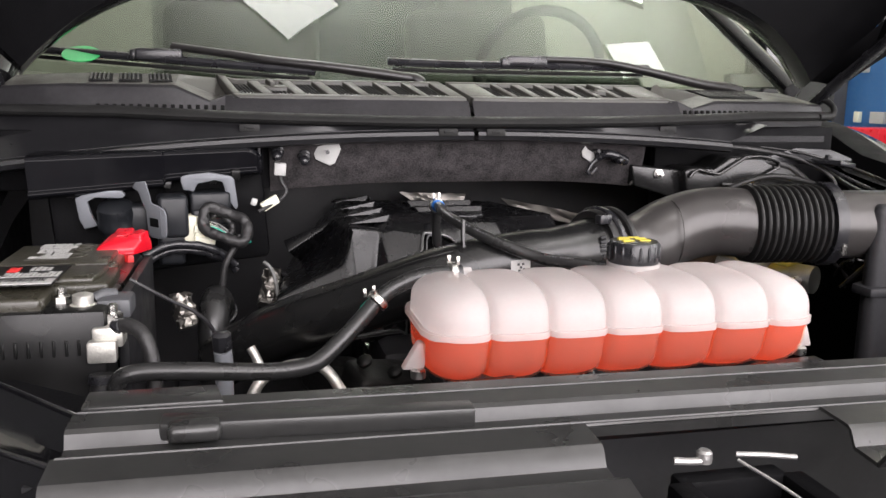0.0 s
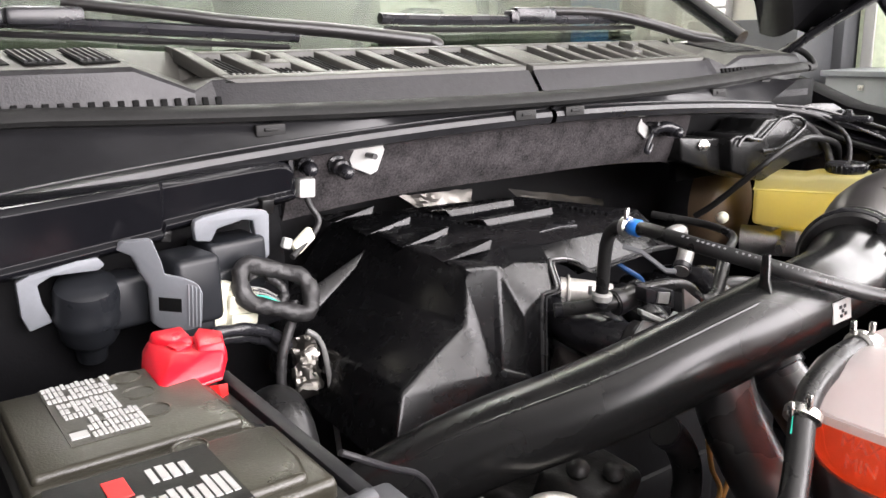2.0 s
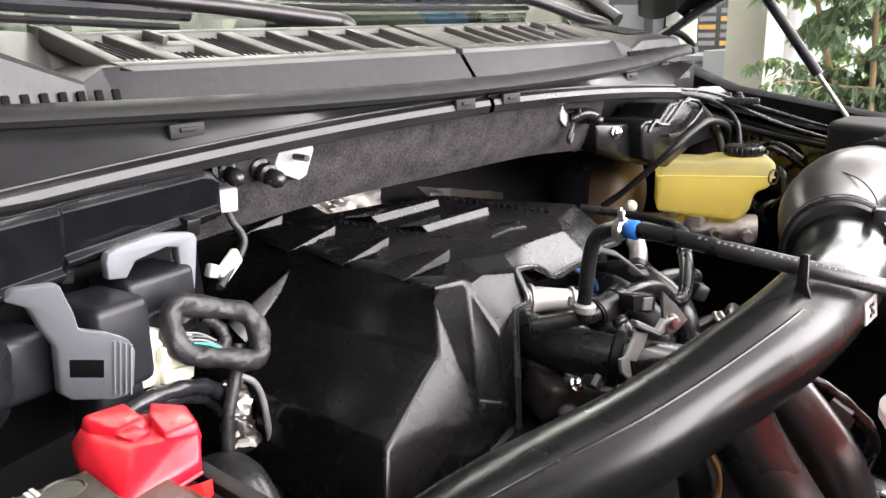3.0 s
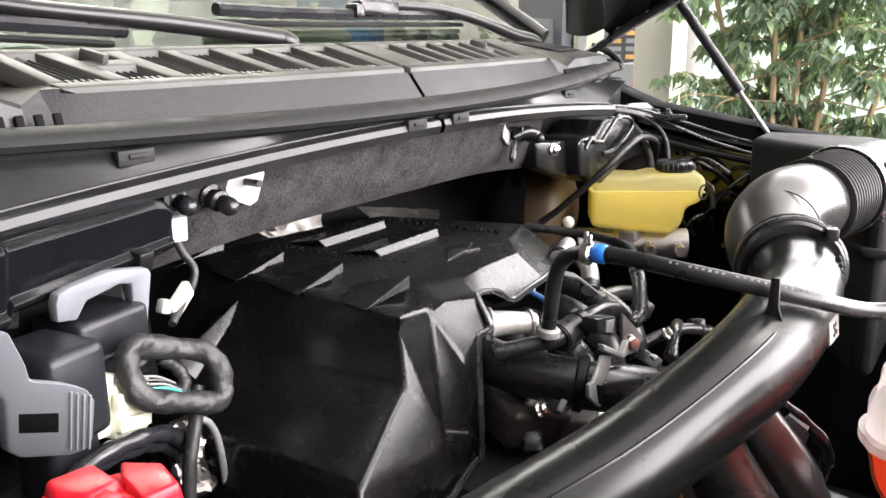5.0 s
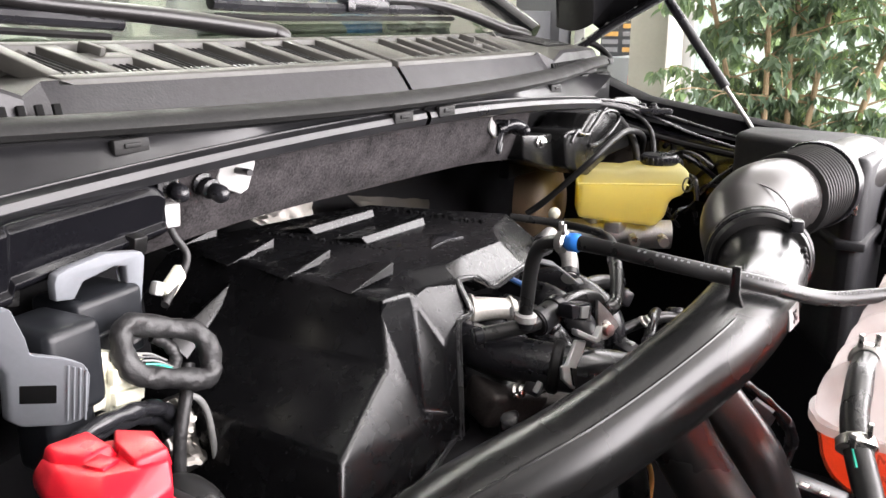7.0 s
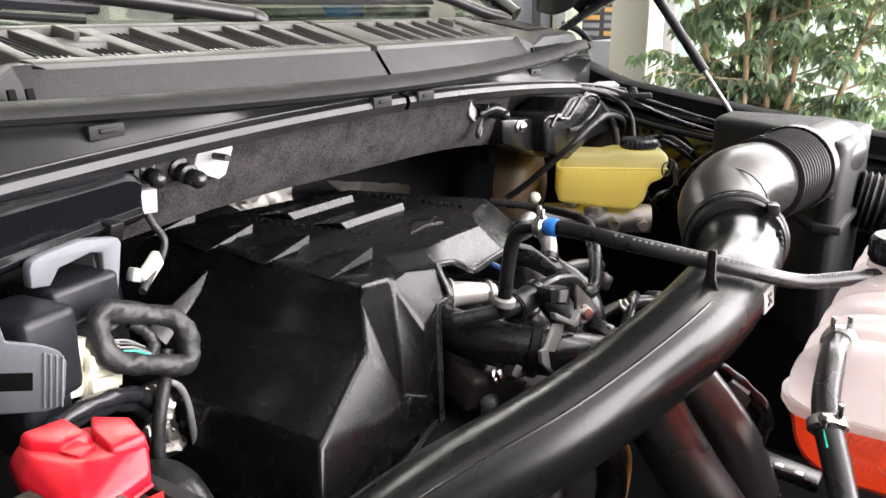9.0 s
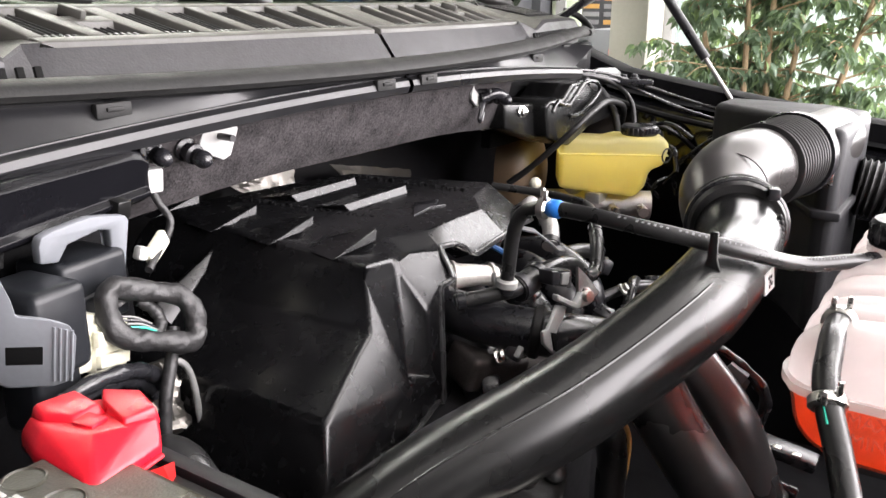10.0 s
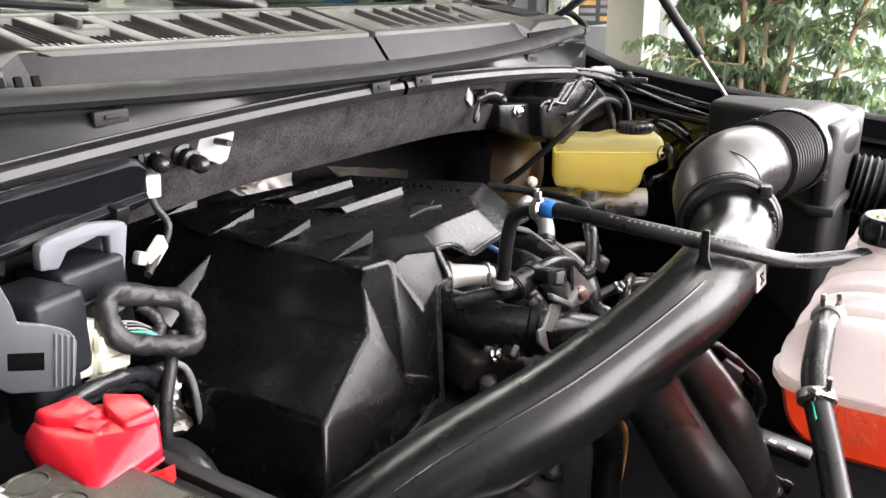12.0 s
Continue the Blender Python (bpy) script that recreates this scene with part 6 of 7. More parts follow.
for c, s, r, nm in (((-0.333, 0.853, 1.186), (0.020, 0.014, 0.022), (0, 4, 0), "white"), ((-0.352, 0.828, 1.131), (0.032, 0.008, 0.016), (0, -28, 20), "cream"), ((-0.378, 0.815, 1.135), (0.010, 0.010, 0.012), (0, 20, 0), "white")):
    t = thing("wire_clip", f"small {nm} plastic wire clip", "wire clip", c, "wire clips")
    bm = BM()
    box(bm, c, s, pose(0, 0, 0, *r), w=0.0022)
    part("clip", bm, M_WHITE if nm == "white" else M_CREAM, t)
for q in (0.0, 0.011):
    hose("black ribbed conduit beside the battery", [(-0.545, 0.715 + q, 1.066 - q), (-0.51, 0.727 + q, 1.080 - q), (-0.470, 0.733 + q, 1.079 - q), (-0.435, 0.745 + q, 1.065 - q), (-0.41, 0.76 + q, 1.04 - q)], lambda s: 0.0062 + 0.0007 * math.sin(s * 240), "conduit", M_BLACK, seg=12)
def crumple(b):
    """Random dents at two sizes."""
    for v in b.verts:
        v.co += 0.006 * noise.noise_vector(v.co * 70) + 0.0035 * noise.noise_vector(v.co * 190)


t = thing("foil_sleeve", "crumpled silver foil heat sleeve", "heat sleeve", (-0.38, 0.80, 1.0))
bm = BM()
tube(bm, [(-0.352, 0.850, 1.012), (-0.352, 0.838, 0.985), (-0.362, 0.815, 0.955)], 0.0145, seg=26, smooth=12)
crumple(bm)
part("sleeve", bm, M_FOIL, t, deg=15)
t = thing("foil_sleeve", "crumpled silver foil wrap beside the battery", "heat sleeve", (-0.48, 0.68, 0.99))
bm = BM()
tube(bm, [(-0.487, 0.66, 1.02), (-0.485, 0.655, 0.995), (-0.478, 0.65, 0.97)], 0.0145, seg=26, smooth=12)
crumple(bm)
part("sleeve", bm, M_FOIL, t, deg=15)

# ---- pipes and hoses low in the bay ----
hose("fat black coolant hose beside the battery", [(-0.436, 0.775, 0.955), (-0.438, 0.745, 0.982), (-0.441, 0.712, 0.992), (-0.443, 0.688, 0.975), (-0.444, 0.674, 0.94), (-0.443, 0.664, 0.88), (-0.440, 0.66, 0.80)], 0.024, "hose", M_HOSE, seg=22)
hose("thin upright grey conduit by the engine", [(-0.365, 0.805, 1.034), (-0.354, 0.80, 1.024), (-0.346, 0.80, 0.999), (-0.341, 0.80, 0.946), (-0.34, 0.79, 0.88)], 0.0032, "conduit", M_CLAMPGREY)
hose("thin grey dip tube", [(-0.345, 0.870, 1.000), (-0.325, 0.862, 0.998), (-0.318, 0.850, 0.988), (-0.330, 0.820, 0.968), (-0.344, 0.795, 0.950)], 0.0032, "tube", M_COWL)
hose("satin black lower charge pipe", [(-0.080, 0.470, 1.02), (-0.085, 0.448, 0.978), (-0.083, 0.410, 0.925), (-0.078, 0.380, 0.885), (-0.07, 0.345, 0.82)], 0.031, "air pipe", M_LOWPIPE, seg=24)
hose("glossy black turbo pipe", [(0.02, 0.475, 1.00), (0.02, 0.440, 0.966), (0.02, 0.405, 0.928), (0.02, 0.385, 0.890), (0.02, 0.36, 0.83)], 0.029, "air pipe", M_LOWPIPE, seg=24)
hose("corrugated black wiring conduit", [(0.03, 0.46, 1.0), (0.04, 0.435, 0.992), (0.05, 0.407, 0.975), (0.05, 0.376, 0.948), (0.05, 0.378, 0.915), (0.05, 0.405, 0.868), (0.05, 0.38, 0.852), (0.05, 0.33, 0.84)], lambda s: 0.0068 + 0.0007 * math.sin(s * 420), "conduit", M_BLACK, seg=10)
t = thing("wire_tag", "grey paper tag on the conduit", "tag", (0.05, 0.40, 0.965))
bm = BM()
box(bm, (0.046, 0.405, 0.966), (0.018, 0.022, 0.016), pose(0, 0, 0, 30, 0, 0), w=0.001)
box(bm, (0.046, 0.400, 0.950), (0.002, 0.012, 0.026), pose(0, 0, 0, 20, 0, 0), w=0.0005)
part("tag", bm, M_GREY, t)
t = thing("bracket_plate", "black bracket with bright square studs", "bracket", (0.05, 0.36, 0.88))
bm = BM()
box(bm, (0.05, 0.352, 0.888), (0.03, 0.075, 0.012), pose(0, 0, 0, 8, 0, 0), w=0.003)
part("plate", bm, M_BLACK, t)
for k in range(3):
    bm = BM()
    box(bm, (0.042, 0.375 - 0.02 * k, 0.8965 - 0.0028 * k), (0.008, 0.009, 0.004), pose(0, 0, 0, 8, 0, 0), w=0.001)
    part("stud", bm, M_STEEL, t)
hose("black coolant hose with grey print", [(-0.150, 0.478, 0.975), (-0.125, 0.480, 0.952), (-0.108, 0.480, 0.915), (-0.114, 0.478, 0.875), (-0.12, 0.476, 0.80)], 0.015, "hose")
for k, m in enumerate((M_TAN, M_TAN)):
    hose("tan wire looped below the charge pipe", [(-0.050 + 0.01 * k, 0.50, 0.925), (-0.042 + 0.03 * k, 0.498, 0.888), (-0.030 + 0.012 * k, 0.495, 0.86), (-0.05, 0.49, 0.83)], 0.0028, "wire", m, seg=8)
t = thing("pump_casting", "dark aluminium pump housing", "pump", (-0.24, 0.52, 0.88))
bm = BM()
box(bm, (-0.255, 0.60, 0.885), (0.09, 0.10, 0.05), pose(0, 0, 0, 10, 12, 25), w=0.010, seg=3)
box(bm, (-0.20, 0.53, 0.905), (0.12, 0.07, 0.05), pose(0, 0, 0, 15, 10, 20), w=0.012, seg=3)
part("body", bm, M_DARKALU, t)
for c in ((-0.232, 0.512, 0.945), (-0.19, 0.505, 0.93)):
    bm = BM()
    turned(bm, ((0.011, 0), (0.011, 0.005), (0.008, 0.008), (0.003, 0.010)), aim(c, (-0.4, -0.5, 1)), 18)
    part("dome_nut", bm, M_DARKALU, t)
bm = BM()
tube(bm, [(-0.225, 0.575, 0.93), (-0.222, 0.565, 0.955)], 0.0035, seg=8, smooth=1)
turned(bm, ((0.006, 0), (0.006, 0.006)), aim((-0.225, 0.575, 0.925), (0, 0, 1)), 6)
part("dowel", bm, M_STEEL, t)
hose("dull grey metal air conditioning pipe", [(-0.40, 0.44, 0.90), (-0.379, 0.448, 0.945), (-0.35, 0.462, 0.960), (-0.315, 0.470, 0.962), (-0.290, 0.455, 0.955), (-0.265, 0.43, 0.92)], 0.0075, "pipe", M_LEAD)
hose("short grey pipe stub with a black end", [(-0.372, 0.452, 0.955), (-0.380, 0.46, 0.975), (-0.388, 0.465, 0.990)], 0.006, "pipe", M_LEAD)
t = thing("service_port", "grey service port with a black knurled cap", "service port", (-0.42, 0.40, 0.98))
bm = BM()
tube(bm, [(-0.420, 0.408, 0.93), (-0.419, 0.400, 0.985), (-0.420, 0.394, 1.01)], 0.011, seg=18)
part("stem", bm, M_GREY, t)
bm = BM()
turned(bm, ((0.010, 0), (0.012, 0.003), (0.012, 0.020), (0.009, 0.023), (0.004, 0.024)), aim((-0.420, 0.394, 1.01), (-0.03, -0.1, 1)), 8)
part("cap", bm, M_BLACK, t)

# engine front to the right of the cover
M_SOLENOID = mat("pale die cast solenoid", (0.62, 0.60, 0.56), 0.38, 0.35, scale=40, var=0.12, bump=0.2, bscale=200)
M_CLAMP = mat("grey clamp plastic", (0.32, 0.33, 0.32), 0.4, scale=40, var=0.1)
t = thing("throttle_pipe", "wide black intake hose with a grey band clamp", "hose", (-0.1, 0.57, 1.03))
bm = BM()
tube(bm, [(-0.085, 0.76, 1.028), (-0.102, 0.68, 1.026), (-0.102, 0.62, 1.022), (-0.082, 0.565, 1.016), (-0.04, 0.53, 1.004), (0.01, 0.50, 0.98)], 0.024, seg=26)
part("rubber", bm, M_BLACK, t)
bm = BM()
ring_at((-0.088, 0.578, 1.018), (0.35, -0.9, -0.12), 0.0255, 0.006, bm)
part("band_clamp", bm, M_RUBBER, t)
bm = BM()
prism(bm, ((-0.099, 1.056), (-0.117, 1.037), (-0.128, 1.038), (-0.126, 1.024), (-0.104, 1.006), (-0.076, 0.997), (-0.080, 1.020), (-0.089, 1.028), (-0.076, 1.048)), "y", 0.551, 0.555, w=0.001, seg=1)
prism(bm, ((-0.112, 1.073), (-0.065, 1.049), (-0.052, 1.058), (-0.053, 1.043), (-0.063, 1.042), (-0.111, 1.066)), "y", 0.545, 0.552, w=0.0012, seg=1)
strip = part("clamp_strip", bm, M_CLAMP, t, "pale grey spring strip")
# Black plate laid on the strip as the shade of its slot.
bm = BM()
prism(bm, ((-0.112, 1.032), (-0.098, 1.026), (-0.097, 1.006), (-0.104, 1.010)), "y", 0.5495, 0.5522)
part("strip_slot", bm, M_SLOT, strip)
bm = BM()
prism(bm, ((-0.081, 1.084), (-0.034, 1.073), (-0.033, 1.052), (-0.079, 1.068)), "y", 0.566, 0.583, w=0.002)
block = part("screw_box", bm, M_BLACK, t)
bm = BM()
prism(bm, ((-0.062, 1.077), (-0.043, 1.073), (-0.046, 1.060), (-0.064, 1.065)), "y", 0.564, 0.5675, w=0.0005, seg=1)
part("box_label", bm, M_CLAMPGREY, block)
t = thing("solenoid_valve", "silver grey cylindrical solenoid valve", "valve", (-0.13, 0.63, 1.08))
bm = BM()
tube(bm, [(-0.085, 0.694, 1.054), (-0.063, 0.677, 1.053), (-0.037, 0.656, 1.050)], lambda s: 0.0155 - 0.005 * s, seg=24, smooth=4)
part("body", bm, M_SOLENOID, t)
for q, r in ((0.15, 0.0158), (0.9, 0.0118)):
    bm = BM()
    ring_at(Vector((-0.085, 0.694, 1.054)).lerp(Vector((-0.037, 0.656, 1.050)), q), (0.78, -0.62, -0.05), r, 0.002, bm, 24)
    part("ring", bm, M_SOLENOID, t)
t = thing("strap", "flat dark grey steel strap over the engine front", "strap", (0.0, 0.60, 1.09))
bm = BM()
grid(bm, [[Vector(p) + Vector((0.007, 0.006, 0)), Vector(p) - Vector((0.007, 0.006, 0))] for p in ((-0.060, 0.620, 1.118), (-0.045, 0.606, 1.112), (-0.030, 0.596, 1.098), (-0.018, 0.592, 1.088), (0.005, 0.596, 1.082))], 0.0016)
part("plate", bm, M_DARKGREY, t)
for pts in (((0.075, 0.645, 1.058), (0.095, 0.655, 1.072), (0.120, 0.672, 1.078), (0.150, 0.690, 1.070)), ((0.10, 0.70, 1.082), (0.13, 0.705, 1.088), (0.165, 0.72, 1.082), (0.19, 0.75, 1.06))):
    hose("pale cast aluminium pipe on the engine", list(pts), 0.0105, "pipe", M_ALU)
hose("black vacuum hose along the engine front", [(-0.14, 0.645, 1.052), (-0.115, 0.618, 1.058), (-0.095, 0.598, 1.064), (-0.045, 0.59, 1.073), (0.005, 0.585, 1.066), (0.028, 0.578, 1.046), (0.05, 0.575, 1.048), (0.075, 0.585, 1.07), (0.10, 0.60, 1.085)], 0.008)
hose("short thick black hose end", [(-0.095, 0.600, 1.062), (-0.070, 0.596, 1.066), (-0.055, 0.594, 1.070)], 0.0135)
t = thing("bracket_plate", "pinkish steel bracket with a flanged bolt", "bracket", (0.0, 0.56, 1.03))
bm = BM()
prism(bm, ((-0.012, 1.022), (0.014, 1.018), (0.045, 1.024), (0.02, 1.045), (-0.018, 1.072)), "y", 0.566, 0.570, w=0.001)
part("plate", bm, M_ALU, t)
bm = BM()
turned(bm, ((0.0105, 0), (0.0105, 0.003), (0.0065, 0.004), (0.0065, 0.010), (0.003, 0.0105)), aim((0.0, 0.566, 1.033), (-0.3, -0.9, 0.2)), 12)
part("bolt", bm, M_STEEL, t)
rng2 = random.Random(11)
for k in range(36):
    c = Vector((rng2.uniform(-0.12, 0.30), rng2.uniform(0.58, 0.74), 0))
    c.z = 1.010 - 0.25 * (0.74 - c.y) + rng2.uniform(-0.05, 0.015) - 0.25 * max(0, -c.x)
    kind = k % 4
    if kind < 2:
        t = thing("sensor_plug", "small black sensor plug on the engine", "sensor plug", c, "engine sensor plugs")
        bm = BM()
        box(bm, c, (0.030, 0.020, 0.022), pose(0, 0, 0, rng2.uniform(-40, 40), rng2.uniform(-40, 40), rng2.uniform(0, 90)), w=0.004)
        part("shell", bm, M_BLACK, t)
        bm = BM()
        box(bm, c + Vector((0, -0.006, 0.010)), (0.010, 0.008, 0.004), pose(0, 0, 0, 0, 0, rng2.uniform(0, 90)), w=0.001)
        part("latch", bm, M_CLAMP if k % 6 == 0 else M_BLACK, t)
    elif kind == 2:
        t = thing("engine_bolt", "zinc plated bolt head on the engine", "bolt", c, "engine bolts")
        bm = BM()
        turned(bm, ((0.008, 0), (0.008, 0.003), (0.005, 0.004), (0.005, 0.009), (0.002, 0.0095)), aim(c, (rng2.uniform(-0.6, 0.2), -0.7, 0.6)), 8)
        part("head", bm, M_LEAD, t)
    else:
        d = Vector((rng2.uniform(0.04, 0.09), rng2.uniform(-0.05, 0.05), rng2.uniform(-0.02, 0.02)))
        hose("black coolant hose deep in the engine", [c - d * 1.3 - Vector((0, 0, 0.02)), c - d * 0.5, c + d * 0.5, c + d * 1.3 - Vector((0, 0, 0.02))], rng2.uniform(0.007, 0.011), "hose", M_HOSE, seg=14)
M_BLUEHOSE = mat("dark blue vacuum hose", (0.012, 0.06, 0.18), 0.45)
M_CAST = mat("oily brown casting", (0.045, 0.039, 0.037), 0.5, 0.6, scale=50, bump=0.6, bscale=160, var=0.4)
t = thing("engine_casting", "oily brown grey casting low on the engine", "engine casting", (-0.10, 0.61, 0.97))
bm = BM()
box(bm, (-0.10, 0.63, 0.972), (0.08, 0.05, 0.04), pose(0, 0, 0, 12, 14, -20), w=0.008, seg=3)
box(bm, (-0.05, 0.60, 0.945), (0.07, 0.05, 0.04), pose(0, 0, 0, 0, 10, 15), w=0.01, seg=3)
part("body", bm, M_CAST, t)
for c in ((-0.118, 0.605, 0.995), (-0.075, 0.602, 0.985), (-0.04, 0.575, 0.962)):
    bm = BM()
    turned(bm, ((0.008, 0), (0.008, 0.003), (0.0055, 0.004), (0.0055, 0.010), (0.002, 0.011)), aim(c, (-0.3, -0.8, 0.5)), 10)
    part("bolt", bm, M_STEEL, t)
t = thing("sensor_plug", "grey and black sensor plug below the intake hose", "sensor plug", (-0.10, 0.58, 1.0), "engine sensor plugs")
bm = BM()
box(bm, (-0.108, 0.592, 1.000), (0.024, 0.016, 0.018), pose(0, 0, 0, 20, 30, 20), w=0.003)
part("shell", bm, M_BLACK, t)
bm = BM()
box(bm, (-0.116, 0.583, 1.004), (0.012, 0.006, 0.012), pose(0, 0, 0, 20, 30, 20), w=0.001)
part("latch", bm, M_CLAMP, t)
# front of the engine in the gap
t = thing("intake_manifold", "dark ribbed intake casting on the engine", "manifold", (0.05, 0.72, 0.95))
for k in range(5):
    bm = BM()
    tube(bm, [(-0.10 + 0.07 * k, 0.76, 1.00), (-0.10 + 0.07 * k, 0.70, 1.01), (-0.10 + 0.07 * k, 0.645, 0.98), (-0.10 + 0.07 * k, 0.63, 0.92)], 0.024, seg=14)
    part("runner", bm, M_BLACK, t)
hose("blue vacuum line on the engine", [(0.02, 0.72, 1.075), (0.03, 0.70, 1.06), (0.05, 0.69, 1.045), (0.06, 0.69, 1.03)], 0.0035, "vacuum line", M_BLUEHOSE, seg=8)
t = thing("spark_boot", "small pale rubber boot on the engine", "rubber boot", (0.22, 0.80, 1.05))
bm = BM()
turned(bm, ((0.008, 0), (0.010, 0.006), (0.010, 0.016), (0.006, 0.021), (0.002, 0.022)), aim((0.457, 0.860, 1.041), (-0.85, -0.3, 0.05)), 16)
part("boot", bm, M_CREAM, t)
hose("black hose from the bulkhead to the engine", [(0.10, 0.60, 1.085), (0.17, 0.64, 1.09), (0.22, 0.72, 1.085), (0.20, 0.80, 1.09)], 0.0055)
hose("wiring looped over the white pad", [(0.245, 0.848, 1.205), (0.262, 0.835, 1.212), (0.285, 0.832, 1.205), (0.30, 0.838, 1.198)], 0.008, "wiring", M_BLACK)
hose("black wire hanging by the white pad", [(0.25, 0.846, 1.205), (0.235, 0.84, 1.195), (0.225, 0.838, 1.180), (0.232, 0.84, 1.175), (0.245, 0.845, 1.185)], 0.0035, "wiring", M_BLACK, seg=8)
vent_stud(Vector((0.285, 0.855, 1.204)), (-0.1, -1, -0.1), 0.009)

# ---- slam panel over the radiator ----
slam = thing("radiator_shield", "dark grey ribbed plastic panel over the radiator", "radiator shield", (0, 0.0, 1.02))
PROF = ((0.092, 1.040), (0.090, 1.064), (0.084, 1.067), (0.040, 1.067), (0.037, 1.076), (0.033, 1.078), (0.004, 1.0775), (0.0, 1.075), (-0.004, 1.065), (-0.036, 1.064), (-0.040, 1.073), (-0.044, 1.076), (-0.078, 1.074), (-0.082, 1.071), (-0.088, 1.060), (-0.112, 1.058), (-0.118, 1.067), (-0.124, 1.069), (-0.150, 1.064), (-0.157, 1.052), (-0.20, 1.040), (-0.30, 1.005), (-0.34, 0.90))
bm = BM()
rows = []
for x in np.linspace(-0.515, 0.56, 44):
    sk = -0.045 * (x + 0.5) * 0.4
    row = []
    for y, z in PROF:
        row.append((x, y + sk, z))
    rows.append(row)
grid(bm, rows)
kill = [f for f in bm.faces if -0.135 < f.calc_center_median().x < 0.05 and f.calc_center_median().y < -0.062 and f.calc_center_median().y > -0.24]
bmesh.ops.delete(bm, geom=kill, context="FACES")
bmesh.ops.solidify(bm, geom=list(bm.faces), thickness=0.003)
part("moulding", bm, M_SHIELD, slam, deg=25)
for i in (5, 11):
    bm = BM()
    tube(bm, [(x, PROF[i][0] - 0.045 * (x + 0.5) * 0.4, PROF[i][1]) for x in np.linspace(-0.512, 0.555, 8)], 0.0012, seg=6, smooth=2)
    part("edge_bead", bm, M_SHIELD, slam)
bm = BM()
prism(bm, ((-0.512, 0.078), (-0.512, 0.040), (-0.405, 0.040), (-0.412, 0.078)), "z", 1.062, 1.0795, w=0.003, seg=2)
part("left_pad", bm, M_SHIELD, slam)
bm = BM()
box(bm, (-0.425, -0.006, 1.074), (0.038, 0.020, 0.014), w=0.005, seg=3)
part("stop_block", bm, M_SHIELD, slam)
bm = BM()
prism(bm, ((-0.45, 0.020), (-0.215, 0.004), (-0.215, -0.016), (-0.45, -0.004)), "z", 1.064, 1.0795, w=0.002)
part("left_ridge", bm, M_SHIELD, slam)
latch = thing("bonnet_latch", "black bonnet latch with bright steel parts", "bonnet latch", (-0.03, -0.15, 1.0))
bm = BM()
box(bm, (-0.03, -0.14, 0.985), (0.22, 0.19, 0.012), w=0.002)
box(bm, (-0.03, -0.075, 1.012), (0.09, 0.02, 0.05), w=0.004)
box(bm, (-0.075, -0.12, 1.012), (0.02, 0.08, 0.05), w=0.004)
box(bm, (0.02, -0.12, 1.012), (0.02, 0.08, 0.05), w=0.004)
part("frame", bm, M_TRIM, latch)
bm = BM()
tube(bm, [(-0.072, -0.066, 1.046), (-0.055, -0.070, 1.046), (-0.042, -0.066, 1.046)], 0.003, seg=8)
turned(bm, ((0.006, 0), (0.006, 0.008), (0.004, 0.010)), Matrix.Translation((-0.048, -0.068, 1.044)), 10)
part("catch", bm, M_ALU, latch)
bm = BM()
tube(bm, [(-0.018, -0.064, 1.046), (0.004, -0.072, 1.047), (0.028, -0.074, 1.044)], 0.0022, seg=8)
tube(bm, [(-0.02, -0.07, 1.044), (0.0, -0.10, 1.034), (0.015, -0.13, 1.024)], 0.0014, seg=8)
part("spring", bm, M_ALU, latch)

# ---- gas strut ----
strut = thing("gas_strut", "black gas strut with a bright rod holding the bonnet", "gas strut", (0.828, 0.642, 1.155))
A, B = Vector((0.828, 0.636, 1.156)), Vector((0.838, 0.700, 1.235))
bm = BM()
tube(bm, [A, B], 0.0042, seg=12, smooth=1)
part("rod", bm, M_ALU, strut)
bm = BM()
tube(bm, [B, B + (B - A) * 3.2], 0.0095, seg=16, smooth=1)
part("cylinder", bm, M_BLACK, strut)
bm = BM()
turned(bm, ((0.010, 0), (0.010, 0.012), (0.006, 0.016)), aim(A - Vector((0, 0, 0.01)), (0.05, 0.3, 1)), 14)
part("ball_joint", bm, M_BLACK, strut)
copy_thing(strut, Matrix.Translation((-0.828, 0.642, 1.155)))

# ---- things along the east wall ----
def wall_box(name, label, category, lo, hi, material, w=0.006, parts=()):
    t = thing(name, label, category, ((lo[0] + hi[0]) / 2, (lo[1] + hi[1]) / 2, lo[2]))
    bm = BM()
    box(bm, [(a + b) / 2 for a, b in zip(lo, hi)], [b - a for a, b in zip(lo, hi)], w=w)
    part("body", bm, material, t)
    for nm, l2, h2, m2 in parts:
        bm = BM()
        box(bm, [(a + b) / 2 for a, b in zip(l2, h2)], [b - a for a, b in zip(l2, h2)], w=0.003, seg=1)
        part(nm, bm, m2, t)
    return t


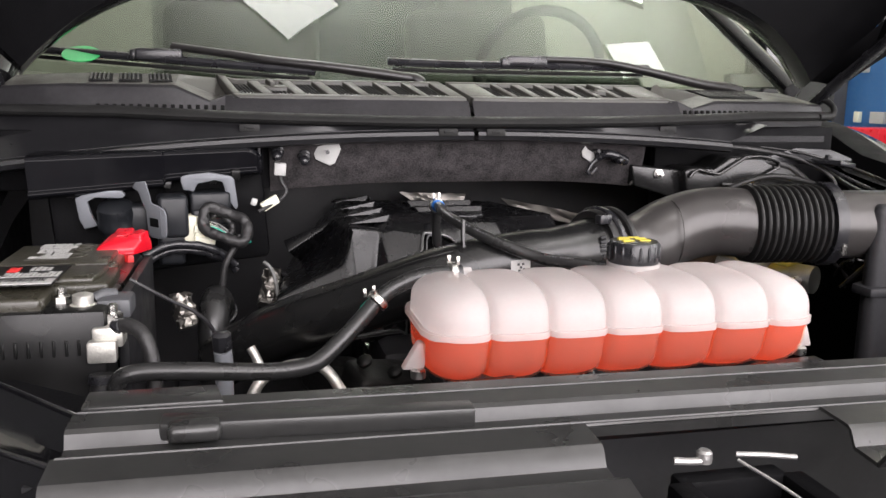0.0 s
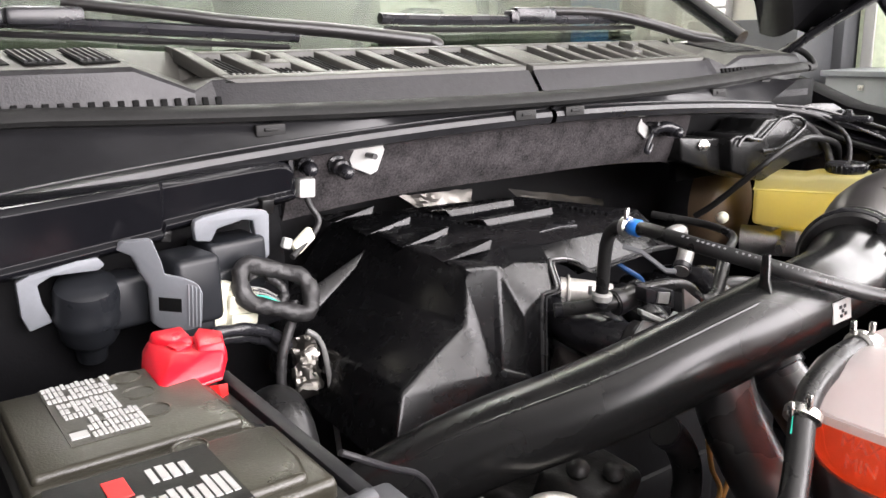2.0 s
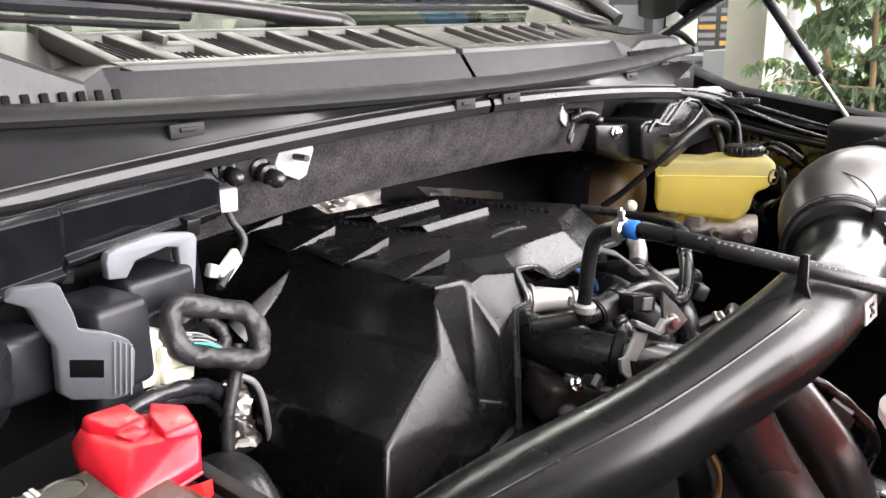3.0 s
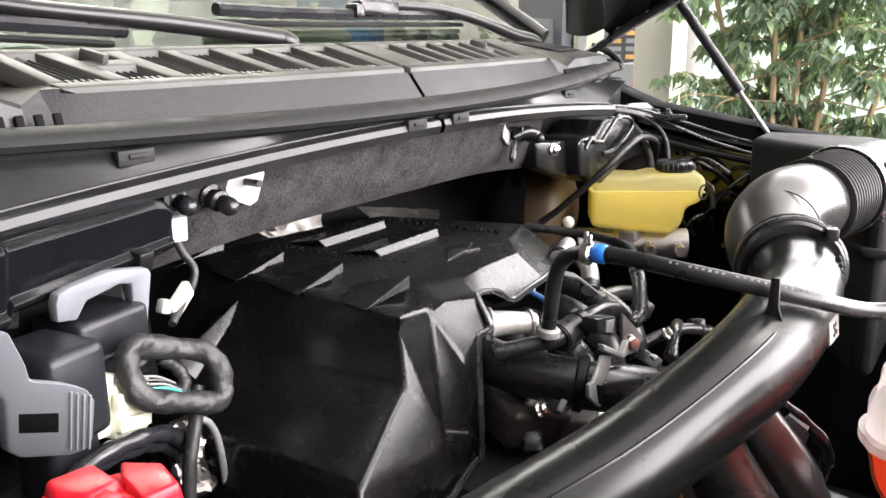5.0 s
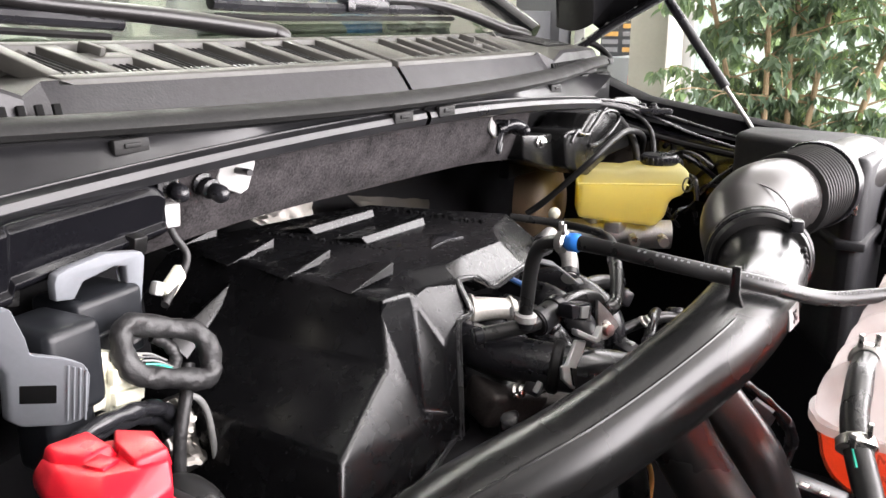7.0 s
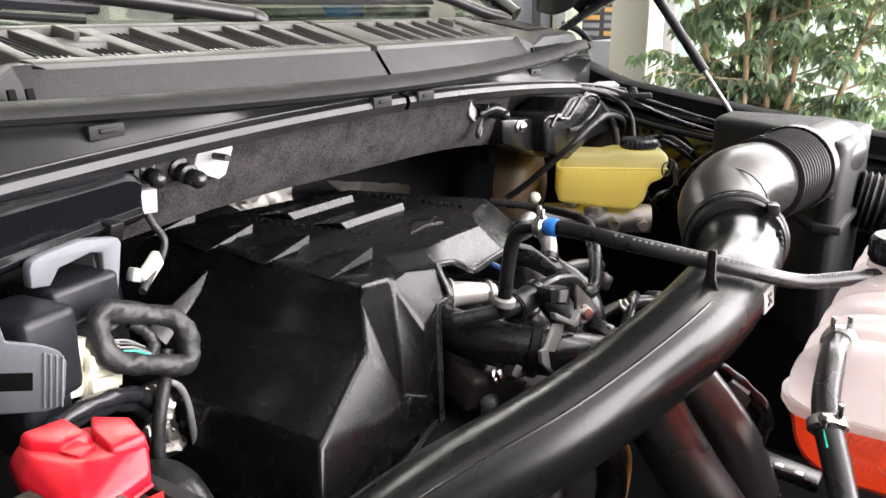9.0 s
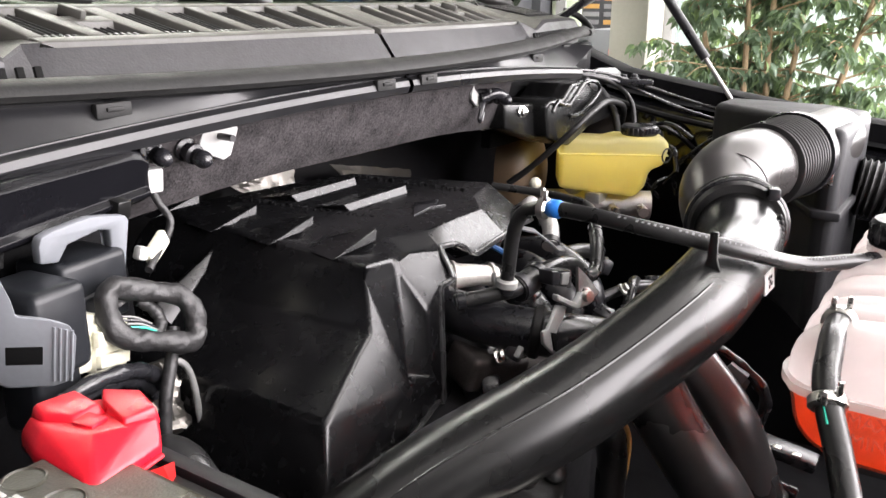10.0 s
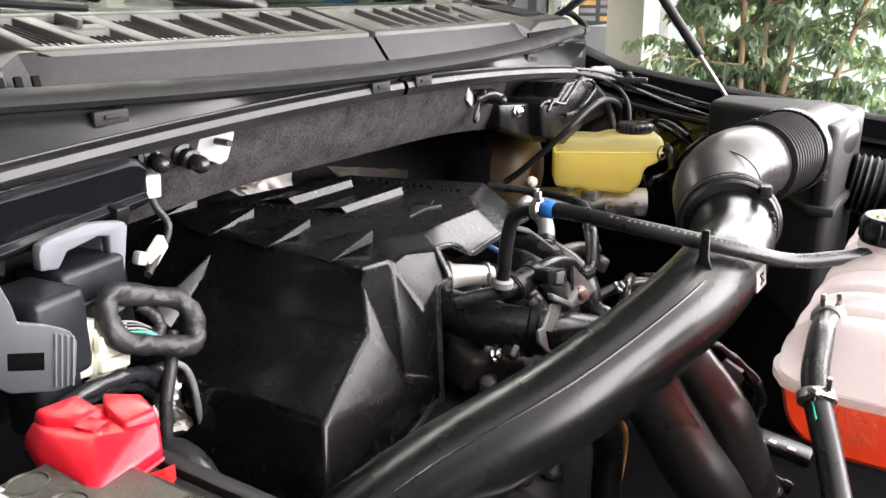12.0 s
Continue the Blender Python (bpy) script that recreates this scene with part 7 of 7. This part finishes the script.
wall_box("tall_cabinet", "anthracite cabinet with plain doors against the wall", "cabinet", (3.45, 2.62, 0), (3.99, 3.34, 1.42), M_DARKGREY, parts=[("door_gap", (3.444, 2.975, 0.1), (3.452, 2.985, 1.4), M_BLACK), ("shelf_line", (3.444, 2.63, 1.18), (3.452, 3.33, 1.188), M_BLACK)])
wall_box("wall_cabinet", "anthracite wall panel behind the truck", "cabinet", (3.80, 2.56, 0), (3.99, 2.86, 2.3), M_DARKGREY)
wall_box("tool_box", "light grey steel tool box with a keyhole", "tool box", (3.50, 2.10, 0), (3.98, 2.47, 1.12), mat("grey enamel", (0.22, 0.23, 0.24), 0.5, var=0.08), parts=[("lid", (3.48, 2.08, 1.12), (3.985, 2.49, 1.15), M_GREY), ("lock", (3.492, 2.26, 1.05), (3.502, 2.29, 1.08), M_STEEL)])
wall_box("white_cabinet", "white cabinet with a small red mark", "cabinet", (3.40, 1.86, 0), (3.86, 2.07, 1.18), M_GREY, parts=[("red_mark", (3.394, 1.91, 1.02), (3.402, 1.95, 1.09), M_INKRED)])
wall_box("door_frame", "pale door frame strip beside the window", "door frame", (3.93, 2.36, 0), (3.99, 2.55, 2.3), mat("pale green paint", (0.62, 0.68, 0.52), 0.6), parts=[("white_edge", (3.92, 2.455, 0), (3.995, 2.52, 2.3), M_WHITE)])
post = wall_box("poster", "dark poster board with pale print bars", "poster", (3.95, 2.08, 0.9), (3.99, 2.44, 2.2), M_DARKGREY)
for k in range(5):
    for j in range(2):
        bm = BM()
        box(bm, (3.946, 2.17 + 0.13 * j, 1.20 + 0.045 * k), (0.003, 0.10, 0.026))
        part("print_bar", bm, M_LETTER if (k + j) % 3 else M_TAN, post)
blind = wall_box("shutter", "white slatted shutter on the wall", "shutter", (3.93, 3.42, 0.9), (3.99, 3.78, 2.4), M_WHITE)
for k in range(22):
    bm = BM()
    box(bm, (3.924, 3.60, 0.95 + 0.066 * k), (0.012, 0.34, 0.056), pose(0, 0, 0, 0, 8, 0), w=0.002, seg=1)
    part("slat", bm, M_PAPER, blind)
# The dark panel is added to fill the dark area beside the bonnet hinge.
rack = wall_box("blue_shelf", "blue display shelf with pale boxes and an added dark filler panel", "shelf", (3.80, 4.05, 0), (3.99, 4.70, 2.3), M_BLUEBOX, parts=[("upright", (3.70, 4.70, 0), (3.99, 5.45, 2.3), M_DARKGREY)])
rng3 = random.Random(7)
for k in range(6):
    for j in range(3):
        if rng3.random() < 0.4:
            continue
        bm = BM()
        s = rng3.uniform(0.05, 0.14)
        box(bm, (3.785, 4.15 + 0.19 * j + rng3.uniform(-0.02, 0.02), 0.85 + 0.17 * k), (0.03, s, rng3.uniform(0.06, 0.11)), w=0.003, seg=1)
        part("card_box", bm, (M_WHITE, M_CREAM, M_GREY)[(k + j) % 3], rack)
crate = wall_box("red_crate", "red plastic crate on the floor stand", "crate", (3.3, 3.75, 1.02), (3.7, 4.05, 1.14), M_RED, parts=[("stand", (3.35, 3.78, 0), (3.65, 4.0, 1.02), M_DARKGREY)])

# ---- plant ----
plant = thing("ficus_tree", "tall weeping ficus with dense green leaves by the window", "plant", (2.75, 1.0, 0))
bm = BM()
turned(bm, ((0.17, 0), (0.20, 0.02), (0.24, 0.40), (0.25, 0.42), (0.23, 0.42), (0.22, 0.36)), Matrix.Translation((2.75, 0.98, 0)), 28)
part("pot", bm, M_DARKGREY, plant)
rp = random.Random(21)
twigs = []
for k, (y0, lean) in enumerate(((1.02, 0.10), (0.94, -0.05), (1.06, 0.28), (0.90, -0.30), (0.99, 0.02), (1.0, 0.18))):
    x0 = 2.70 + 0.03 * k
    pts = [(x0, y0, 0.36), (x0 + rp.uniform(-0.06, 0.06), y0 + lean * 0.35, 0.8), (x0 + rp.uniform(-0.1, 0.1), y0 + lean * 0.8, 1.3), (x0 + rp.uniform(-0.12, 0.12), y0 + lean * 1.2, 1.8), (x0 + rp.uniform(-0.15, 0.15), y0 + lean * 1.6, 2.3)]
    bm = BM()
    c = tube(bm, pts, lambda s: 0.016 - 0.011 * s, seg=8, smooth=6)
    part("trunk", bm, M_BARK, plant)
    twigs.append(c)
limbs = []
bm = BM()
for c in twigs:
    for k in range(4, len(c) - 1):
        for _ in range(2):
            a = rp.uniform(0, 6.28)
            ln = rp.uniform(0.22, 0.55)
            d = Vector((math.cos(a) * 0.75, math.sin(a), rp.uniform(-0.1, 0.7)))
            p0 = c[k]
            p1, p2, p3 = p0 + d * ln * 0.4, p0 + d * ln * 0.75 + Vector((0, 0, -0.03)), p0 + d * ln + Vector((0, 0, -0.16 * ln - 0.05))
            limbs.append(tube(bm, [p0, p1, p2, p3], lambda s: 0.0045 - 0.003 * s, seg=5, smooth=3, caps=False))
tagged(part("branch_work", bm, M_BARK, plant), kind="stuff")
leaf = BM()
LW, LL = 0.0115, 0.050
o = [(0, 0, 0), (LW * 0.75, LL * 0.25, 0.004), (LW, LL * 0.45, 0.003), (LW * 0.62, LL * 0.72, -0.003), (0, LL, -0.014), (-LW * 0.62, LL * 0.72, -0.003), (-LW, LL * 0.45, 0.003), (-LW * 0.75, LL * 0.25, 0.004)]
vs = [leaf.verts.new(p) for p in o]
mid1, mid2 = leaf.verts.new((0, LL * 0.35, -0.003)), leaf.verts.new((0, LL * 0.7, -0.006))
for f in ((0, 1, 8), (1, 2, 8), (2, 9, 8), (2, 3, 9), (3, 4, 9), (4, 5, 9), (5, 6, 9), (6, 8, 9), (6, 7, 8), (7, 0, 8)):
    q = [*vs, mid1, mid2]
    leaf.faces.new([q[i] for i in f])
for f in leaf.faces:
    f.smooth = True
leaf_me = bpy.data.meshes.new("leaf")
leaf.to_mesh(leaf_me)
leaf.free()
leaf_me.materials.append(M_LEAF)
young_me = leaf_me.copy()
young_me.materials.clear()
young_me.materials.append(M_LEAFY)
spots = []
for lb in limbs:
    for k in range(2, len(lb)):
        for _ in range(8):
            p = lb[k] + Vector((rp.uniform(-0.03, 0.03), rp.uniform(-0.03, 0.03), rp.uniform(-0.02, 0.01)))
            m = Matrix.Translation(p) @ pose(0, 0, 0, rp.uniform(-75, -15), rp.uniform(-35, 35), rp.uniform(0, 360)) @ Matrix.Scale(rp.uniform(0.65, 1.35), 4)
            spots.append(m)
spots.sort(key=lambda m: m.translation.x + 0.6 * abs(m.translation.z - 1.25))
base = plant.matrix_basis.inverted()
for k, m in enumerate(spots[:300]):
    ob = new("leaf", young_me if k % 9 == 0 else leaf_me)
    ob.parent = plant
    ob.matrix_parent_inverse = base
    ob.matrix_basis = m
co = np.array([v.co[:] for v in leaf_me.vertices])
fc = [tuple(p.vertices) for p in leaf_me.polygons]
for nm, sel, mt in (("crown", [m for k, m in enumerate(spots[300:]) if k % 9], M_LEAF), ("young_crown", [m for k, m in enumerate(spots[300:]) if k % 9 == 0], M_LEAFY)):
    vv, ff = [], []
    for m in sel:
        a = np.array(m)
        b = len(vv)
        vv.extend((co @ a[:3, :3].T + a[:3, 3]).tolist())
        ff.extend(tuple(i + b for i in f) for f in fc)
    me = bpy.data.meshes.new(nm)
    me.from_pydata(vv, [], ff)
    me.materials.append(mt)
    ob = new(nm, me)
    ob.parent = plant
    ob.matrix_parent_inverse = base
    tagged(ob, kind="stuff")

# ---- right hand corner under the scuttle ----
t = thing("hinge_bracket", "black pressed bonnet hinge bracket on the wing", "hinge bracket", (0.70, 0.86, 1.18))
bm = BM()
prism(bm, ((0.60, 1.205), (0.66, 1.222), (0.74, 1.218), (0.79, 1.20), (0.79, 1.185), (0.70, 1.19), (0.61, 1.188)), "y", 0.842, 0.850, w=0.002)
part("plate", bm, M_BLACK, t)
bm = BM()
box(bm, (0.70, 0.80, 1.196), (0.05, 0.09, 0.010), pose(0, 0, 0, 0, 8, 20), w=0.003)
part("foot", bm, M_BLACK, t)
for c in ((0.69, 0.785, 1.203), (0.715, 0.815, 1.199)):
    bm = BM()
    turned(bm, ((0.009, 0), (0.009, 0.003), (0.006, 0.004), (0.006, 0.009), (0.003, 0.010)), Matrix.Translation(c), 6)
    part("bolt", bm, M_DULL, t)
hose("black cable along the inner wing", [(0.62, 0.85, 1.215), (0.68, 0.80, 1.195), (0.735, 0.72, 1.155), (0.765, 0.62, 1.125), (0.775, 0.52, 1.10)], 0.003, "cable", M_BLACK, seg=8)
hose("thin black bonnet release cable", [(0.60, 0.87, 1.222), (0.67, 0.83, 1.212), (0.75, 0.78, 1.185), (0.785, 0.66, 1.15), (0.79, 0.5, 1.125)], 0.003, "cable", M_PIPE, seg=8)
rng5 = random.Random(5)
for k in range(14):
    c = Vector((rng5.uniform(0.69, 0.78), rng5.uniform(0.62, 0.80), rng5.uniform(1.0, 1.12)))
    if k % 3 == 0:
        t = thing("wiring_plug", "small black wiring plug beside the brake tank", "wiring plug", c, "plugs by the brake tank")
        bm = BM()
        box(bm, c, (0.024, 0.018, 0.016), pose(0, 0, 0, rng5.uniform(-30, 30), rng5.uniform(-30, 30), rng5.uniform(0, 90)), w=0.003)
        part("shell", bm, M_BLACK, t)
        bm = BM()
        box(bm, c + Vector((-0.008, -0.006, 0.004)), (0.006, 0.005, 0.006), w=0.001, seg=1)
        part("latch", bm, M_CLAMP if k % 2 else M_BLACK, t)
    else:
        d = Vector((rng5.uniform(-0.05, 0.05), rng5.uniform(-0.05, 0.05), rng5.uniform(0.0, 0.05)))
        hose("thin black wiring beside the brake tank", [c - d, c + Vector((-0.01, 0, 0.014)), c + d, c + d * 1.5 + Vector((0, 0, -0.04))], rng5.uniform(0.0028, 0.005), "wiring", M_BLACK, seg=8)
